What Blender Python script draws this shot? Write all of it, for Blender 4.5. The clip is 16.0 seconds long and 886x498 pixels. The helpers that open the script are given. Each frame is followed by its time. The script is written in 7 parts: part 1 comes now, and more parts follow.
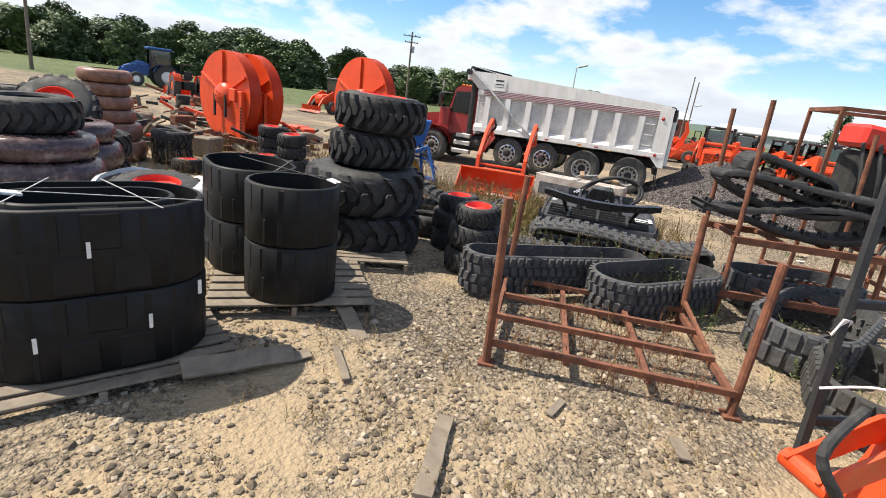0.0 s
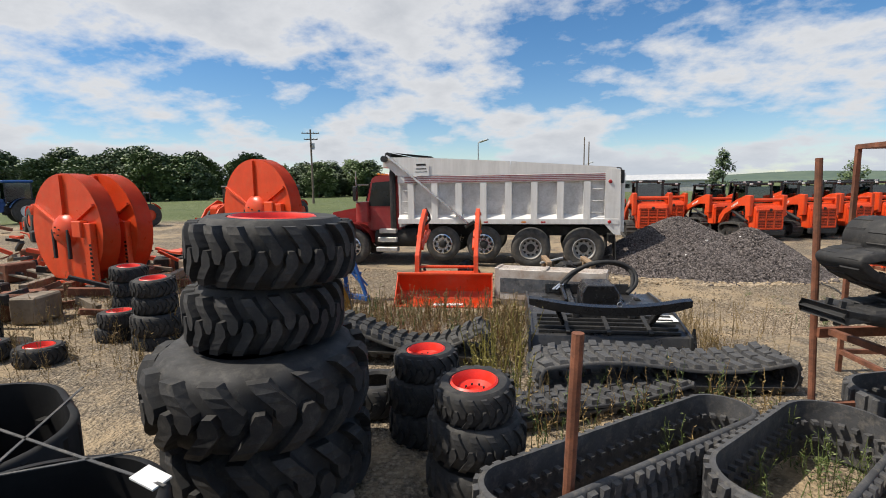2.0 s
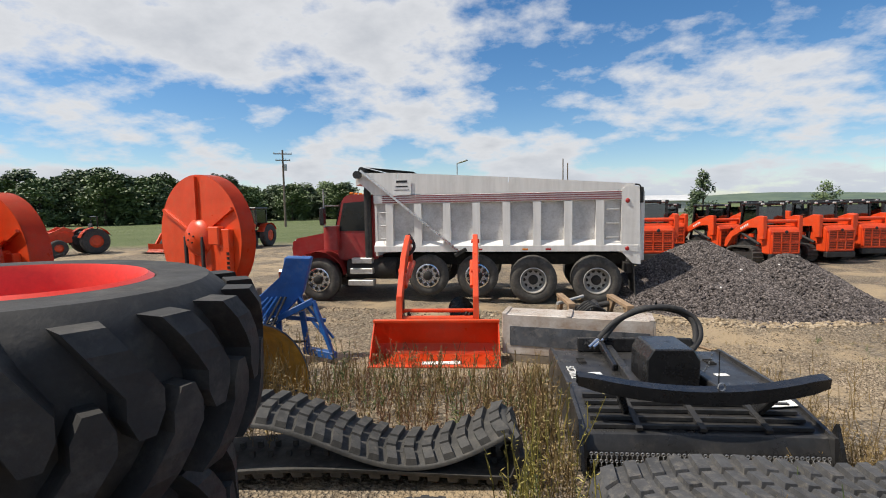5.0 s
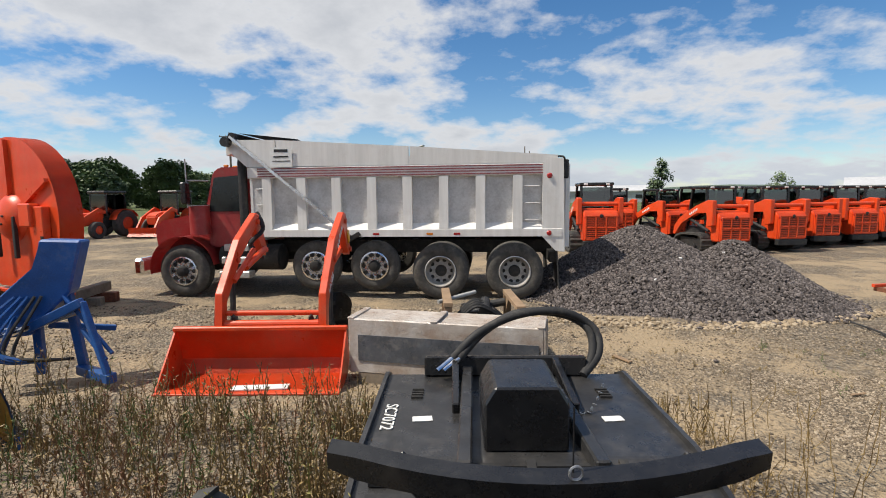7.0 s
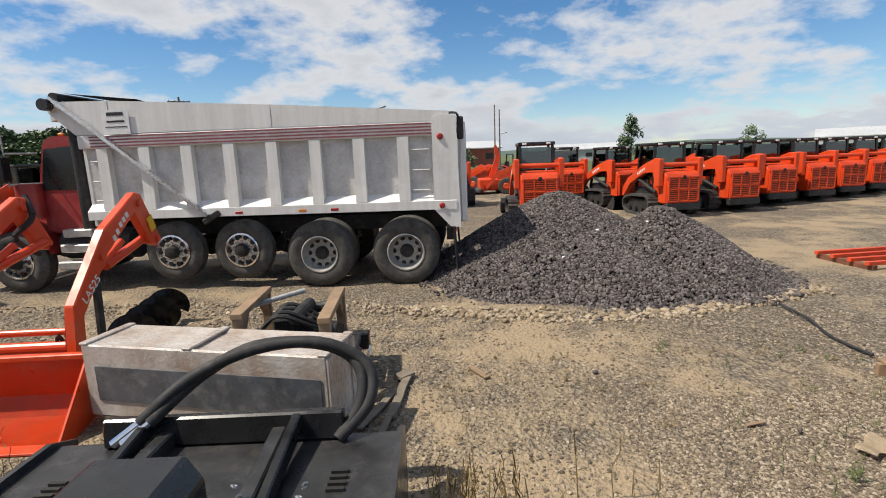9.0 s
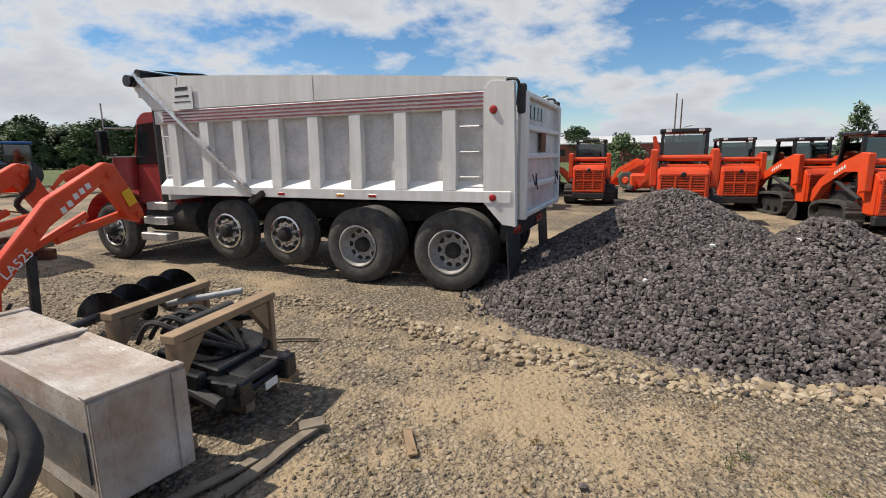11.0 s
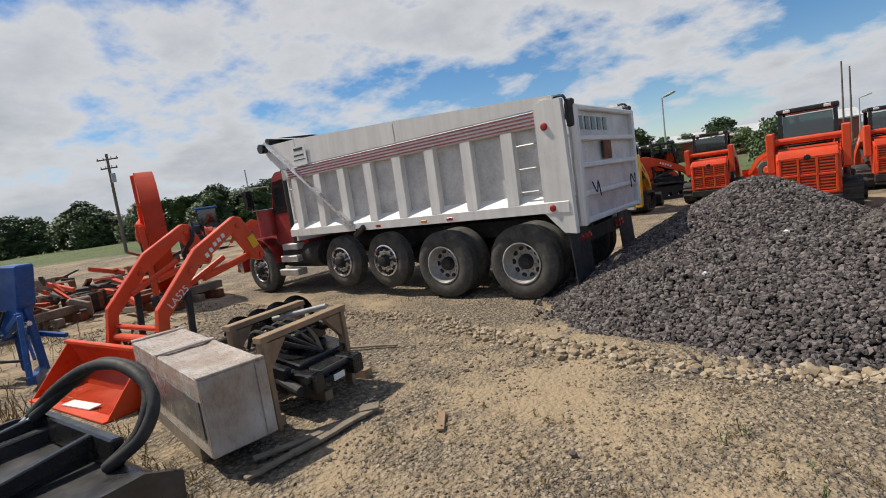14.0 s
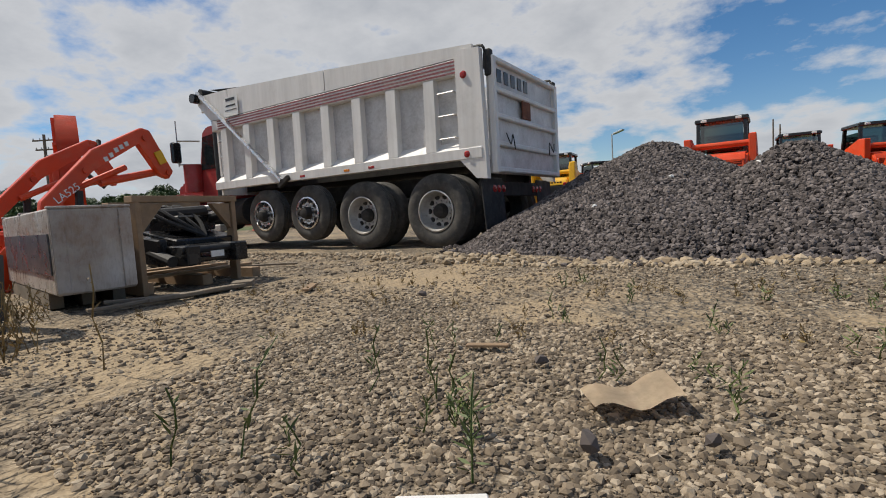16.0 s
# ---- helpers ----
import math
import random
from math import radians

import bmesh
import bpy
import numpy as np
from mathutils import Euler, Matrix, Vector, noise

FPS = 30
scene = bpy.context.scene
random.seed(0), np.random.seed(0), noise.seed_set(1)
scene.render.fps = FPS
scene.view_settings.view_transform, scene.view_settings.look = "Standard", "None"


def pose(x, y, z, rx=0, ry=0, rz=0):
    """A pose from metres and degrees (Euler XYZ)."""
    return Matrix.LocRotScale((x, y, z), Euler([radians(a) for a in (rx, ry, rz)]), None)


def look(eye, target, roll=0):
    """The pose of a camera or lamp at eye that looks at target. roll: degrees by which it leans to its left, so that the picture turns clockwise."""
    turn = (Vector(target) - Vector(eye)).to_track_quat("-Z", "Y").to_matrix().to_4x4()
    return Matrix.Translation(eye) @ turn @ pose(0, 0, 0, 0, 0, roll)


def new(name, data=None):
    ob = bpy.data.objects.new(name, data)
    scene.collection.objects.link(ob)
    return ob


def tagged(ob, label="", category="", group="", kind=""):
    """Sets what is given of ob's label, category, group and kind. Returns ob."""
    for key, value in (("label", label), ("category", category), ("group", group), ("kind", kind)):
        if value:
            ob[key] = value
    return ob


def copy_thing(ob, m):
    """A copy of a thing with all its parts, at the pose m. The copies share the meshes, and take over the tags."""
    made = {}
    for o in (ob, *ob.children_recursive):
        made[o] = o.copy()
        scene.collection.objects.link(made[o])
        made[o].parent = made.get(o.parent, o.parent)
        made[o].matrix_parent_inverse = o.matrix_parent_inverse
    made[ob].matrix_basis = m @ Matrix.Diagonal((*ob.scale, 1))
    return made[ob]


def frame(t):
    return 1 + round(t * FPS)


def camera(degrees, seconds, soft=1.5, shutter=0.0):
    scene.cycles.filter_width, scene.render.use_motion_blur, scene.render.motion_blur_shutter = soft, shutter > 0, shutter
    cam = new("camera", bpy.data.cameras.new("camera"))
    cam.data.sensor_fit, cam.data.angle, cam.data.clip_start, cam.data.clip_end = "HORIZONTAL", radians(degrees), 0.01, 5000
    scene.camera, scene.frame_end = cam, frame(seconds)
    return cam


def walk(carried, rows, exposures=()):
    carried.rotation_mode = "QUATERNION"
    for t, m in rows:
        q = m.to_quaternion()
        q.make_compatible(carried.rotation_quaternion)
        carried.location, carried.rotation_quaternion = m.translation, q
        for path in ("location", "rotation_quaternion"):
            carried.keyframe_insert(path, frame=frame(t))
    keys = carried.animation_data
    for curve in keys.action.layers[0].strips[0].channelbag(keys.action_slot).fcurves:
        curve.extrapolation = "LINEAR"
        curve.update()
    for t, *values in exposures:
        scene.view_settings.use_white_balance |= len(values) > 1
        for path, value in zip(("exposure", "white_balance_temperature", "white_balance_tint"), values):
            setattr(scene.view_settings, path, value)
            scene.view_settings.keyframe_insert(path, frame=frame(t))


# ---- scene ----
cam = camera(84.0, 16.0, soft=1.0)
PATH = [
    (0, (2.445, -3.573, 2.099), (1.856, -1.755, 1.512), 7.4),
    (0.5, (2.122, -3.107, 2.207), (1.494, -1.275, 1.708), 5.3),
    (1, (1.771, -2.251, 2.243), (1.297, -0.352, 1.835), 5.0),
    (1.5, (1.449, -1.637, 2.261), (1.083, 0.301, 1.932), 3.3),
    (2, (1.275, -0.971, 2.223), (0.945, 0.984, 1.966), -0.8),
    (2.5, (0.91, -0.078, 2.047), (0.97, 1.907, 1.814), -0.2),
    (3, (0.762, 0.394, 2.121), (0.803, 2.382, 1.907), 0.4),
    (3.5, (0.667, 0.897, 2.144), (0.593, 2.887, 1.952), 1.0),
    (3.7, (0.662, 1.004, 2.164), (0.529, 2.991, 1.975), 0.7),
    (5.8, (0.889, 1.465, 2.191), (0.646, 3.443, 2.026), -1.1),
    (6, (1.04, 1.668, 2.122), (0.822, 3.649, 1.949), -1.1),
    (6.5, (1.531, 2.538, 1.931), (1.396, 4.524, 1.742), -0.7),
    (7, (1.978, 3.174, 1.912), (1.865, 5.159, 1.699), -0.6),
    (7.5, (2.307, 3.678, 1.915), (2.229, 5.661, 1.671), -1.4),
    (8, (2.637, 4.04, 2.037), (2.606, 6.018, 1.738), -2.1),
    (8.2, (2.806, 4.134, 2.021), (2.781, 6.108, 1.704), -2.2),
    (10.3, (4.616, 5.745, 1.812), (4.284, 7.678, 1.418), -1.4),
    (10.5, (4.746, 5.933, 1.783), (4.303, 7.845, 1.394), -1.6),
    (11, (4.885, 6.331, 1.745), (4.194, 8.171, 1.371), -0.7),
    (11.5, (5.145, 6.567, 1.7), (4.278, 8.331, 1.331), -0.9),
    (12, (5.391, 6.62, 1.675), (4.496, 8.37, 1.31), -0.5),
    (12.5, (5.587, 6.605, 1.732), (4.617, 8.314, 1.358), -0.5),
    (13, (5.761, 6.408, 1.694), (4.701, 8.061, 1.314), -1.9),
    (13.5, (5.867, 6.207, 1.716), (4.738, 7.829, 1.404), -4.8),
    (14, (5.913, 6.184, 1.688), (4.732, 7.779, 1.446), -8.3),
    (14.5, (6.13, 6.181, 1.293), (5.039, 7.837, 1.035), -7.3),
    (15, (6.417, 6.267, 0.575), (5.358, 7.951, 0.367), -6.4),
    (15.5, (6.404, 6.253, 0.51), (5.349, 7.943, 0.328), -4.6),
    (16, (6.405, 6.274, 0.511), (5.376, 7.982, 0.359), -3.4),
]
walk(cam, [(t, look(eye, target, roll)) for t, eye, target, roll in PATH], exposures=[(0.0, 0.65), (0.5, 0.49), (1.0, 0.27), (1.5, 0.17), (2.5, 0.15), (3.5, 0.17), (7.0, 0.13), (8.2, 0.11), (10.5, 0.09), (12.5, 0.01), (14.5, -0.09), (16.0, -0.18)])

# ---------- world, sun ----------
world = bpy.data.worlds.new("world")
scene.world = world
world.use_nodes = True
wn, wl = world.node_tree.nodes, world.node_tree.links
wn.clear()
SUN_AZ, SUN_EL = 194.0, 56.0     # degrees: where the sun stands, counted from +x towards +y
w_out = wn.new("ShaderNodeOutputWorld")
w_bg = wn.new("ShaderNodeBackground")
w_bg.inputs["Strength"].default_value = 0.097
w_sky = wn.new("ShaderNodeTexSky")
w_sky.sky_type = "NISHITA"
w_sky.sun_disc = False
w_sky.sun_elevation = radians(SUN_EL)
w_sky.sun_rotation = radians(90 - SUN_AZ)
w_sky.air_density, w_sky.dust_density, w_sky.ozone_density = 1.0, 0.05, 4.0
w_sat = wn.new("ShaderNodeHueSaturation")
w_sat.inputs["Saturation"].default_value, w_sat.inputs["Value"].default_value = 1.22, 1.1
wl.new(w_sky.outputs[0], w_sat.inputs["Color"])
w_tc = wn.new("ShaderNodeTexCoord")
w_sep = wn.new("ShaderNodeSeparateXYZ")
wl.new(w_tc.outputs["Generated"], w_sep.inputs[0])


def wmath(op, a, b=None, c=None):
    n = wn.new("ShaderNodeMath")
    n.operation = op
    for i, v in enumerate((a, b, c)):
        if v is None:
            continue
        if isinstance(v, (int, float)):
            n.inputs[i].default_value = v
        else:
            wl.new(v, n.inputs[i])
    return n.outputs[0]


w_z = wmath("MAXIMUM", w_sep.outputs[2], 0.0)
w_den = wmath("ADD", w_z, 0.3)
w_u = wmath("DIVIDE", w_sep.outputs[0], w_den)
w_v = wmath("DIVIDE", w_sep.outputs[1], w_den)
w_comb = wn.new("ShaderNodeCombineXYZ")
wl.new(w_u, w_comb.inputs[0])
wl.new(w_v, w_comb.inputs[1])


def wnoise(scale, detail, rough, off):
    m = wn.new("ShaderNodeMapping")
    m.inputs["Location"].default_value = off
    wl.new(w_comb.outputs[0], m.inputs[0])
    n = wn.new("ShaderNodeTexNoise")
    n.inputs["Scale"].default_value = scale
    n.inputs["Detail"].default_value = detail
    n.inputs["Roughness"].default_value = rough
    wl.new(m.outputs[0], n.inputs[0])
    return n.outputs[0]


w_n1 = wnoise(1.5, 6.0, 0.5, (6.6, 4.1, 0.4))
w_n2 = wnoise(4.5, 10.0, 0.6, (8.3, 2.2, 4.0))
w_side = wmath("MULTIPLY", w_sep.outputs[0], -0.06)     # cloudier towards -x
w_mix = wmath("ADD", wmath("ADD", wmath("MULTIPLY", w_n1, 0.66), wmath("MULTIPLY", w_n2, 0.34)), w_side)
w_ramp = wn.new("ShaderNodeValToRGB")
w_ramp.color_ramp.elements[0].position, w_ramp.color_ramp.elements[0].color = 0.45, (0, 0, 0, 1)
w_ramp.color_ramp.elements[1].position, w_ramp.color_ramp.elements[1].color = 0.53, (1, 1, 1, 1)
wl.new(w_mix, w_ramp.inputs[0])
# thin haze low over the horizon
w_haze = wmath("POWER", wmath("SUBTRACT", 1.0, w_z), 14.0)
w_cov = wmath("MINIMUM", wmath("ADD", wmath("MULTIPLY", w_ramp.outputs[0], 0.95), wmath("MULTIPLY", w_haze, 0.25)), 1.0)
# greyer undersides in the thick parts
w_shade = wn.new("ShaderNodeValToRGB")
w_shade.color_ramp.elements[0].position, w_shade.color_ramp.elements[0].color = 0.5, (7.3, 7.35, 7.5, 1)
w_shade.color_ramp.elements[1].position, w_shade.color_ramp.elements[1].color = 0.66, (5.0, 5.2, 5.55, 1)
wl.new(w_mix, w_shade.inputs[0])
w_blend = wn.new("ShaderNodeMix")
w_blend.data_type = "RGBA"
wl.new(w_cov, w_blend.inputs[0])
wl.new(w_sat.outputs[0], w_blend.inputs[6])
w_low = wn.new("ShaderNodeMix")
w_low.data_type = "RGBA"
wl.new(wmath("MULTIPLY", w_haze, 0.85), w_low.inputs[0])
wl.new(w_shade.outputs[0], w_low.inputs[6])
w_low.inputs[7].default_value = (4.9, 5.5, 6.3, 1)
wl.new(w_low.outputs[2], w_blend.inputs[7])
wl.new(w_blend.outputs[2], w_bg.inputs[0])
wl.new(w_bg.outputs[0], w_out.inputs[0])

sun_data = bpy.data.lights.new("sun", "SUN")
sun_data.energy, sun_data.angle, sun_data.color = 5.0, radians(0.6), (1.0, 0.915, 0.785)
sun = new("sun", sun_data)
sun_dir = Vector((math.cos(radians(SUN_AZ)) * math.cos(radians(SUN_EL)), math.sin(radians(SUN_AZ)) * math.cos(radians(SUN_EL)), math.sin(radians(SUN_EL))))
sun.matrix_world = look(sun_dir * 50, (0, 0, 0))

# ---------- materials ----------


class Nodes:
    """A small builder for node materials."""

    def __init__(self, name):
        self.m = bpy.data.materials.new(name)
        self.m.use_nodes = True
        self.t = self.m.node_tree
        self.b = self.t.nodes["Principled BSDF"]
        self.co = self.t.nodes.new("ShaderNodeTexCoord").outputs["Object"]
        geo = self.t.nodes.new("ShaderNodeNewGeometry")
        self.pos = geo.outputs["Position"]
        self.island = geo.outputs["Random Per Island"]
        self.rand = self.t.nodes.new("ShaderNodeObjectInfo").outputs["Random"]

    def put(self, node, key, v):
        if v is None:
            return
        if isinstance(v, (int, float, tuple)):
            node.inputs[key].default_value = v
        else:
            self.t.links.new(v, node.inputs[key])

    def math(self, op, a, b=None):
        n = self.t.nodes.new("ShaderNodeMath")
        n.operation = op
        n.use_clamp = False
        self.put(n, 0, a)
        self.put(n, 1, b)
        return n.outputs[0]

    def noise(self, scale, detail=4.0, rough=0.55, at=None, stretch=None):
        v = at or self.co
        if stretch:
            mp = self.t.nodes.new("ShaderNodeMapping")
            mp.inputs["Scale"].default_value = stretch
            self.t.links.new(v, mp.inputs[0])
            v = mp.outputs[0]
        n = self.t.nodes.new("ShaderNodeTexNoise")
        n.inputs["Scale"].default_value, n.inputs["Detail"].default_value, n.inputs["Roughness"].default_value = scale, detail, rough
        self.t.links.new(v, n.inputs[0])
        return n.outputs[0]

    def voronoi(self, scale, feature="F1", at=None):
        n = self.t.nodes.new("ShaderNodeTexVoronoi")
        n.feature = feature
        n.inputs["Scale"].default_value = scale
        self.t.links.new(at or self.co, n.inputs["Vector"])
        return n

    def ramp(self, fac, *stops):
        n = self.t.nodes.new("ShaderNodeValToRGB")
        e = n.color_ramp.elements
        while len(e) < len(stops):
            e.new(0.5)
        for el, (p, c) in zip(e, stops):
            el.position = p
            el.color = (*c, 1) if isinstance(c, tuple) else (c, c, c, 1)
        self.put(n, 0, fac)
        return n.outputs[0]

    def mix(self, fac, a, b, mode="MIX"):
        n = self.t.nodes.new("ShaderNodeMix")
        n.data_type = "RGBA"
        n.blend_type = mode
        self.put(n, 0, fac)
        self.put(n, 6, (*a, 1) if isinstance(a, tuple) and len(a) == 3 else a)
        self.put(n, 7, (*b, 1) if isinstance(b, tuple) and len(b) == 3 else b)
        return n.outputs[2]

    def bump(self, h, strength=0.3, dist=0.01, chain=None):
        n = self.t.nodes.new("ShaderNodeBump")
        n.inputs["Strength"].default_value, n.inputs["Distance"].default_value = strength, dist
        self.put(n, "Height", h)
        if chain is not None:
            self.t.links.new(chain, n.inputs["Normal"])
        return n.outputs[0]

    def done(self, color, rough=0.6, metal=0.0, normal=None, **more):
        self.put(self.b, "Base Color", (*color, 1) if isinstance(color, tuple) and len(color) == 3 else color)
        self.put(self.b, "Roughness", rough)
        self.put(self.b, "Metallic", metal)
        self.put(self.b, "Normal", normal)
        for k, v in more.items():
            self.put(self.b, k.replace("_", " "), v)
        return self.m


def plain(name, base, rough=0.5, metal=0.0, grain=40.0, patch=3.0, vary=0.25, dirt=None, dirt_amount=0.35, bump=0.15, **more):
    """Colour with patches, fine grain, and a second colour in worn or dirty spots."""
    n = Nodes(name)
    lo = tuple(max(0.0, c * (1 - vary)) for c in base)
    hi = tuple(min(1.0, c * (1 + vary)) for c in base)
    c = n.ramp(n.noise(patch, 5.0, 0.6), (0.32, lo), (0.68, hi))
    if dirt:
        spots = n.ramp(n.noise(patch * 2.7, 8.0, 0.7), (0.5, 0.0), (0.72, dirt_amount))
        c = n.mix(spots, c, dirt)
    fine = n.noise(grain, 3.0, 0.6)
    c = n.mix(0.25, c, n.ramp(fine, (0.3, 0.25), (0.7, 0.75)), "OVERLAY")
    r = n.ramp(n.noise(patch * 1.7, 6.0, 0.65), (0.3, max(0.02, rough - 0.12)), (0.7, min(1.0, rough + 0.14)))
    return n.done(c, r, metal, n.bump(fine, bump, 0.004), **more)


DUST = (0.36, 0.30, 0.22)
RUBBER = plain("rubber", (0.022, 0.022, 0.023), 0.72, grain=90, patch=4, vary=0.3, dirt=(0.11, 0.10, 0.085), dirt_amount=0.45, bump=0.25)
RUBBER_NEW = plain("new_rubber", (0.005, 0.005, 0.0055), 0.58, grain=60, patch=2, vary=0.2, dirt=(0.03, 0.029, 0.027), dirt_amount=0.25, bump=0.1, Specular_IOR_Level=0.35)
RUBBER_DUSTY = plain("dusty_rubber", (0.042, 0.041, 0.039), 0.78, grain=70, patch=5, vary=0.35, dirt=(0.13, 0.115, 0.095), dirt_amount=0.45, bump=0.3)
RUBBER_ROAD = plain("road_worn_rubber", (0.066, 0.063, 0.058), 0.85, grain=70, patch=5, vary=0.35, dirt=(0.17, 0.15, 0.12), dirt_amount=0.55, bump=0.3)
RUBBER_GREY = plain("grey_weathered_rubber", (0.055, 0.056, 0.06), 0.8, grain=60, patch=6, vary=0.3, dirt=(0.19, 0.17, 0.14), dirt_amount=0.55, bump=0.3)
ORANGE = plain("orange_paint", (0.66, 0.062, 0.012), 0.36, grain=120, patch=2.2, vary=0.12, dirt=(0.42, 0.2, 0.1), dirt_amount=0.25, bump=0.03)
ORANGE_DARK = plain("faded_orange_paint", (0.62, 0.06, 0.014), 0.5, grain=80, patch=3, vary=0.2, dirt=(0.3, 0.16, 0.09), dirt_amount=0.35, bump=0.06)
RIM_RED = plain("red_rim_paint", (0.72, 0.035, 0.02), 0.4, grain=80, patch=4, vary=0.12, dirt=(0.3, 0.1, 0.06), dirt_amount=0.3, bump=0.04)
YELLOW = plain("yellow_paint", (0.78, 0.43, 0.012), 0.36, grain=80, patch=3, vary=0.1, dirt=(0.4, 0.3, 0.12), dirt_amount=0.2, bump=0.03)
YELLOW_WORN = plain("worn_yellow_paint", (0.42, 0.22, 0.03), 0.55, grain=60, patch=4, vary=0.3, dirt=(0.22, 0.12, 0.05), dirt_amount=0.7, bump=0.12)
BLUE = plain("blue_paint", (0.008, 0.075, 0.27), 0.42, grain=70, patch=3, vary=0.25, dirt=(0.16, 0.2, 0.28), dirt_amount=0.35, bump=0.08)
BLUE_PALE = plain("bleached_blue_paint", (0.13, 0.2, 0.33), 0.5, grain=60, patch=4, vary=0.3, dirt=(0.4, 0.42, 0.45), dirt_amount=0.5, bump=0.1)
RED_CAB = plain("dark_red_paint", (0.30, 0.03, 0.03), 0.38, grain=60, patch=2.5, vary=0.2, dirt=(0.24, 0.13, 0.1), dirt_amount=0.4, bump=0.04)
BLACK = plain("black_paint", (0.015, 0.015, 0.016), 0.24, grain=70, patch=3, vary=0.3, dirt=(0.07, 0.066, 0.06), dirt_amount=0.22, bump=0.06)
BLACK_MATT = plain("matt_black_steel", (0.02, 0.02, 0.021), 0.62, grain=70, patch=3, vary=0.3, dirt=(0.1, 0.09, 0.075), dirt_amount=0.45, bump=0.12)
CHASSIS = plain("oily_chassis", (0.018, 0.017, 0.016), 0.75, grain=50, patch=3, vary=0.3, dirt=(0.09, 0.075, 0.06), dirt_amount=0.5, bump=0.2)
RUST = plain("rusty_steel", (0.17, 0.065, 0.035), 0.85, grain=90, patch=7, vary=0.4, dirt=(0.07, 0.035, 0.025), dirt_amount=0.8, bump=0.35)
STEEL = plain("bare_steel", (0.42, 0.42, 0.42), 0.42, 0.85, grain=60, patch=4, vary=0.2, dirt=(0.16, 0.13, 0.1), dirt_amount=0.4, bump=0.1)
ALLOY = plain("polished_alloy", (0.72, 0.72, 0.73), 0.24, 0.95, grain=60, patch=4, vary=0.1, dirt=(0.3, 0.27, 0.22), dirt_amount=0.35, bump=0.05)
ALLOY_DULL = plain("dull_alloy", (0.5, 0.49, 0.47), 0.5, 0.6, grain=60, patch=4, vary=0.2, dirt=(0.2, 0.17, 0.13), dirt_amount=0.6, bump=0.1)
CHROME = plain("chrome", (0.8, 0.8, 0.81), 0.1, 1.0, grain=40, patch=4, vary=0.05, bump=0.02)
WOOD = plain("grey_pallet_wood", (0.20, 0.165, 0.125), 0.85, grain=14, patch=3, vary=0.3, dirt=(0.12, 0.09, 0.065), dirt_amount=0.6, bump=0.3)
WOOD_NEW = plain("crate_lumber", (0.28, 0.19, 0.115), 0.75, grain=16, patch=3, vary=0.25, dirt=(0.2, 0.12, 0.06), dirt_amount=0.5, bump=0.25)
GLASS = plain("dark_cab_glass", (0.012, 0.016, 0.018), 0.06, grain=20, patch=2, vary=0.2, bump=0.0)
WHITE_FILM = plain("white_film", (0.72, 0.72, 0.72), 0.35, grain=18, patch=6, vary=0.12, dirt=(0.5, 0.47, 0.42), dirt_amount=0.4, bump=0.4)
BROWN_FILM = plain("brown_film_wrap", (0.20, 0.095, 0.062), 0.38, grain=14, patch=7, vary=0.35, dirt=(0.38, 0.25, 0.2), dirt_amount=0.4, bump=0.5)
DARK_FILM = plain("dark_film_wrap", (0.075, 0.045, 0.045), 0.25, grain=10, patch=6, vary=0.5, dirt=(0.34, 0.27, 0.27), dirt_amount=0.5, bump=0.6)
LABEL_WHITE = plain("white_label", (0.74, 0.74, 0.72), 0.5, grain=40, patch=8, vary=0.08, dirt=(0.5, 0.48, 0.42), dirt_amount=0.3, bump=0.03)
STRAP = plain("white_strap", (0.38, 0.38, 0.37), 0.45, grain=80, patch=10, vary=0.15, bump=0.1)
CARD = plain("cardboard", (0.56, 0.45, 0.32), 0.85, grain=30, patch=9, vary=0.15, dirt=(0.3, 0.22, 0.14), dirt_amount=0.4, bump=0.15)
STRIPE_RED = plain("dull_red_stripe", (0.24, 0.06, 0.065), 0.5, grain=40, patch=4, vary=0.25, dirt=(0.42, 0.34, 0.32), dirt_amount=0.5, bump=0.05)
LAMP_RED = plain("red_lens", (0.34, 0.02, 0.02), 0.25, grain=40, patch=8, vary=0.2, bump=0.02)
LAMP_AMBER = plain("amber_lens", (0.62, 0.2, 0.02), 0.25, grain=40, patch=8, vary=0.2, bump=0.02)
POLE_WOOD = plain("pole_wood", (0.16, 0.125, 0.10), 0.9, grain=10, patch=1, vary=0.25, bump=0.2)
POLE_GREY = plain("galvanised_pole", (0.45, 0.46, 0.47), 0.5, 0.4, grain=20, patch=1, vary=0.1, bump=0.03)
CLOTH_TARP = plain("black_tarp", (0.016, 0.016, 0.017), 0.7, grain=30, patch=5, vary=0.4, bump=0.3)
BRICK_RED = plain("red_brick_wall", (0.28, 0.075, 0.055), 0.8, grain=3, patch=0.2, vary=0.15, bump=0.1)
ROOF_WHITE = plain("white_metal_roof", (0.5, 0.51, 0.52), 0.5, grain=2, patch=0.1, vary=0.08, bump=0.02)
WALL_GREY = plain("grey_metal_wall", (0.40, 0.41, 0.42), 0.6, grain=2, patch=0.2, vary=0.1, bump=0.02)
BARK = plain("bark", (0.09, 0.07, 0.05), 0.9, grain=20, patch=3, vary=0.3, bump=0.5)


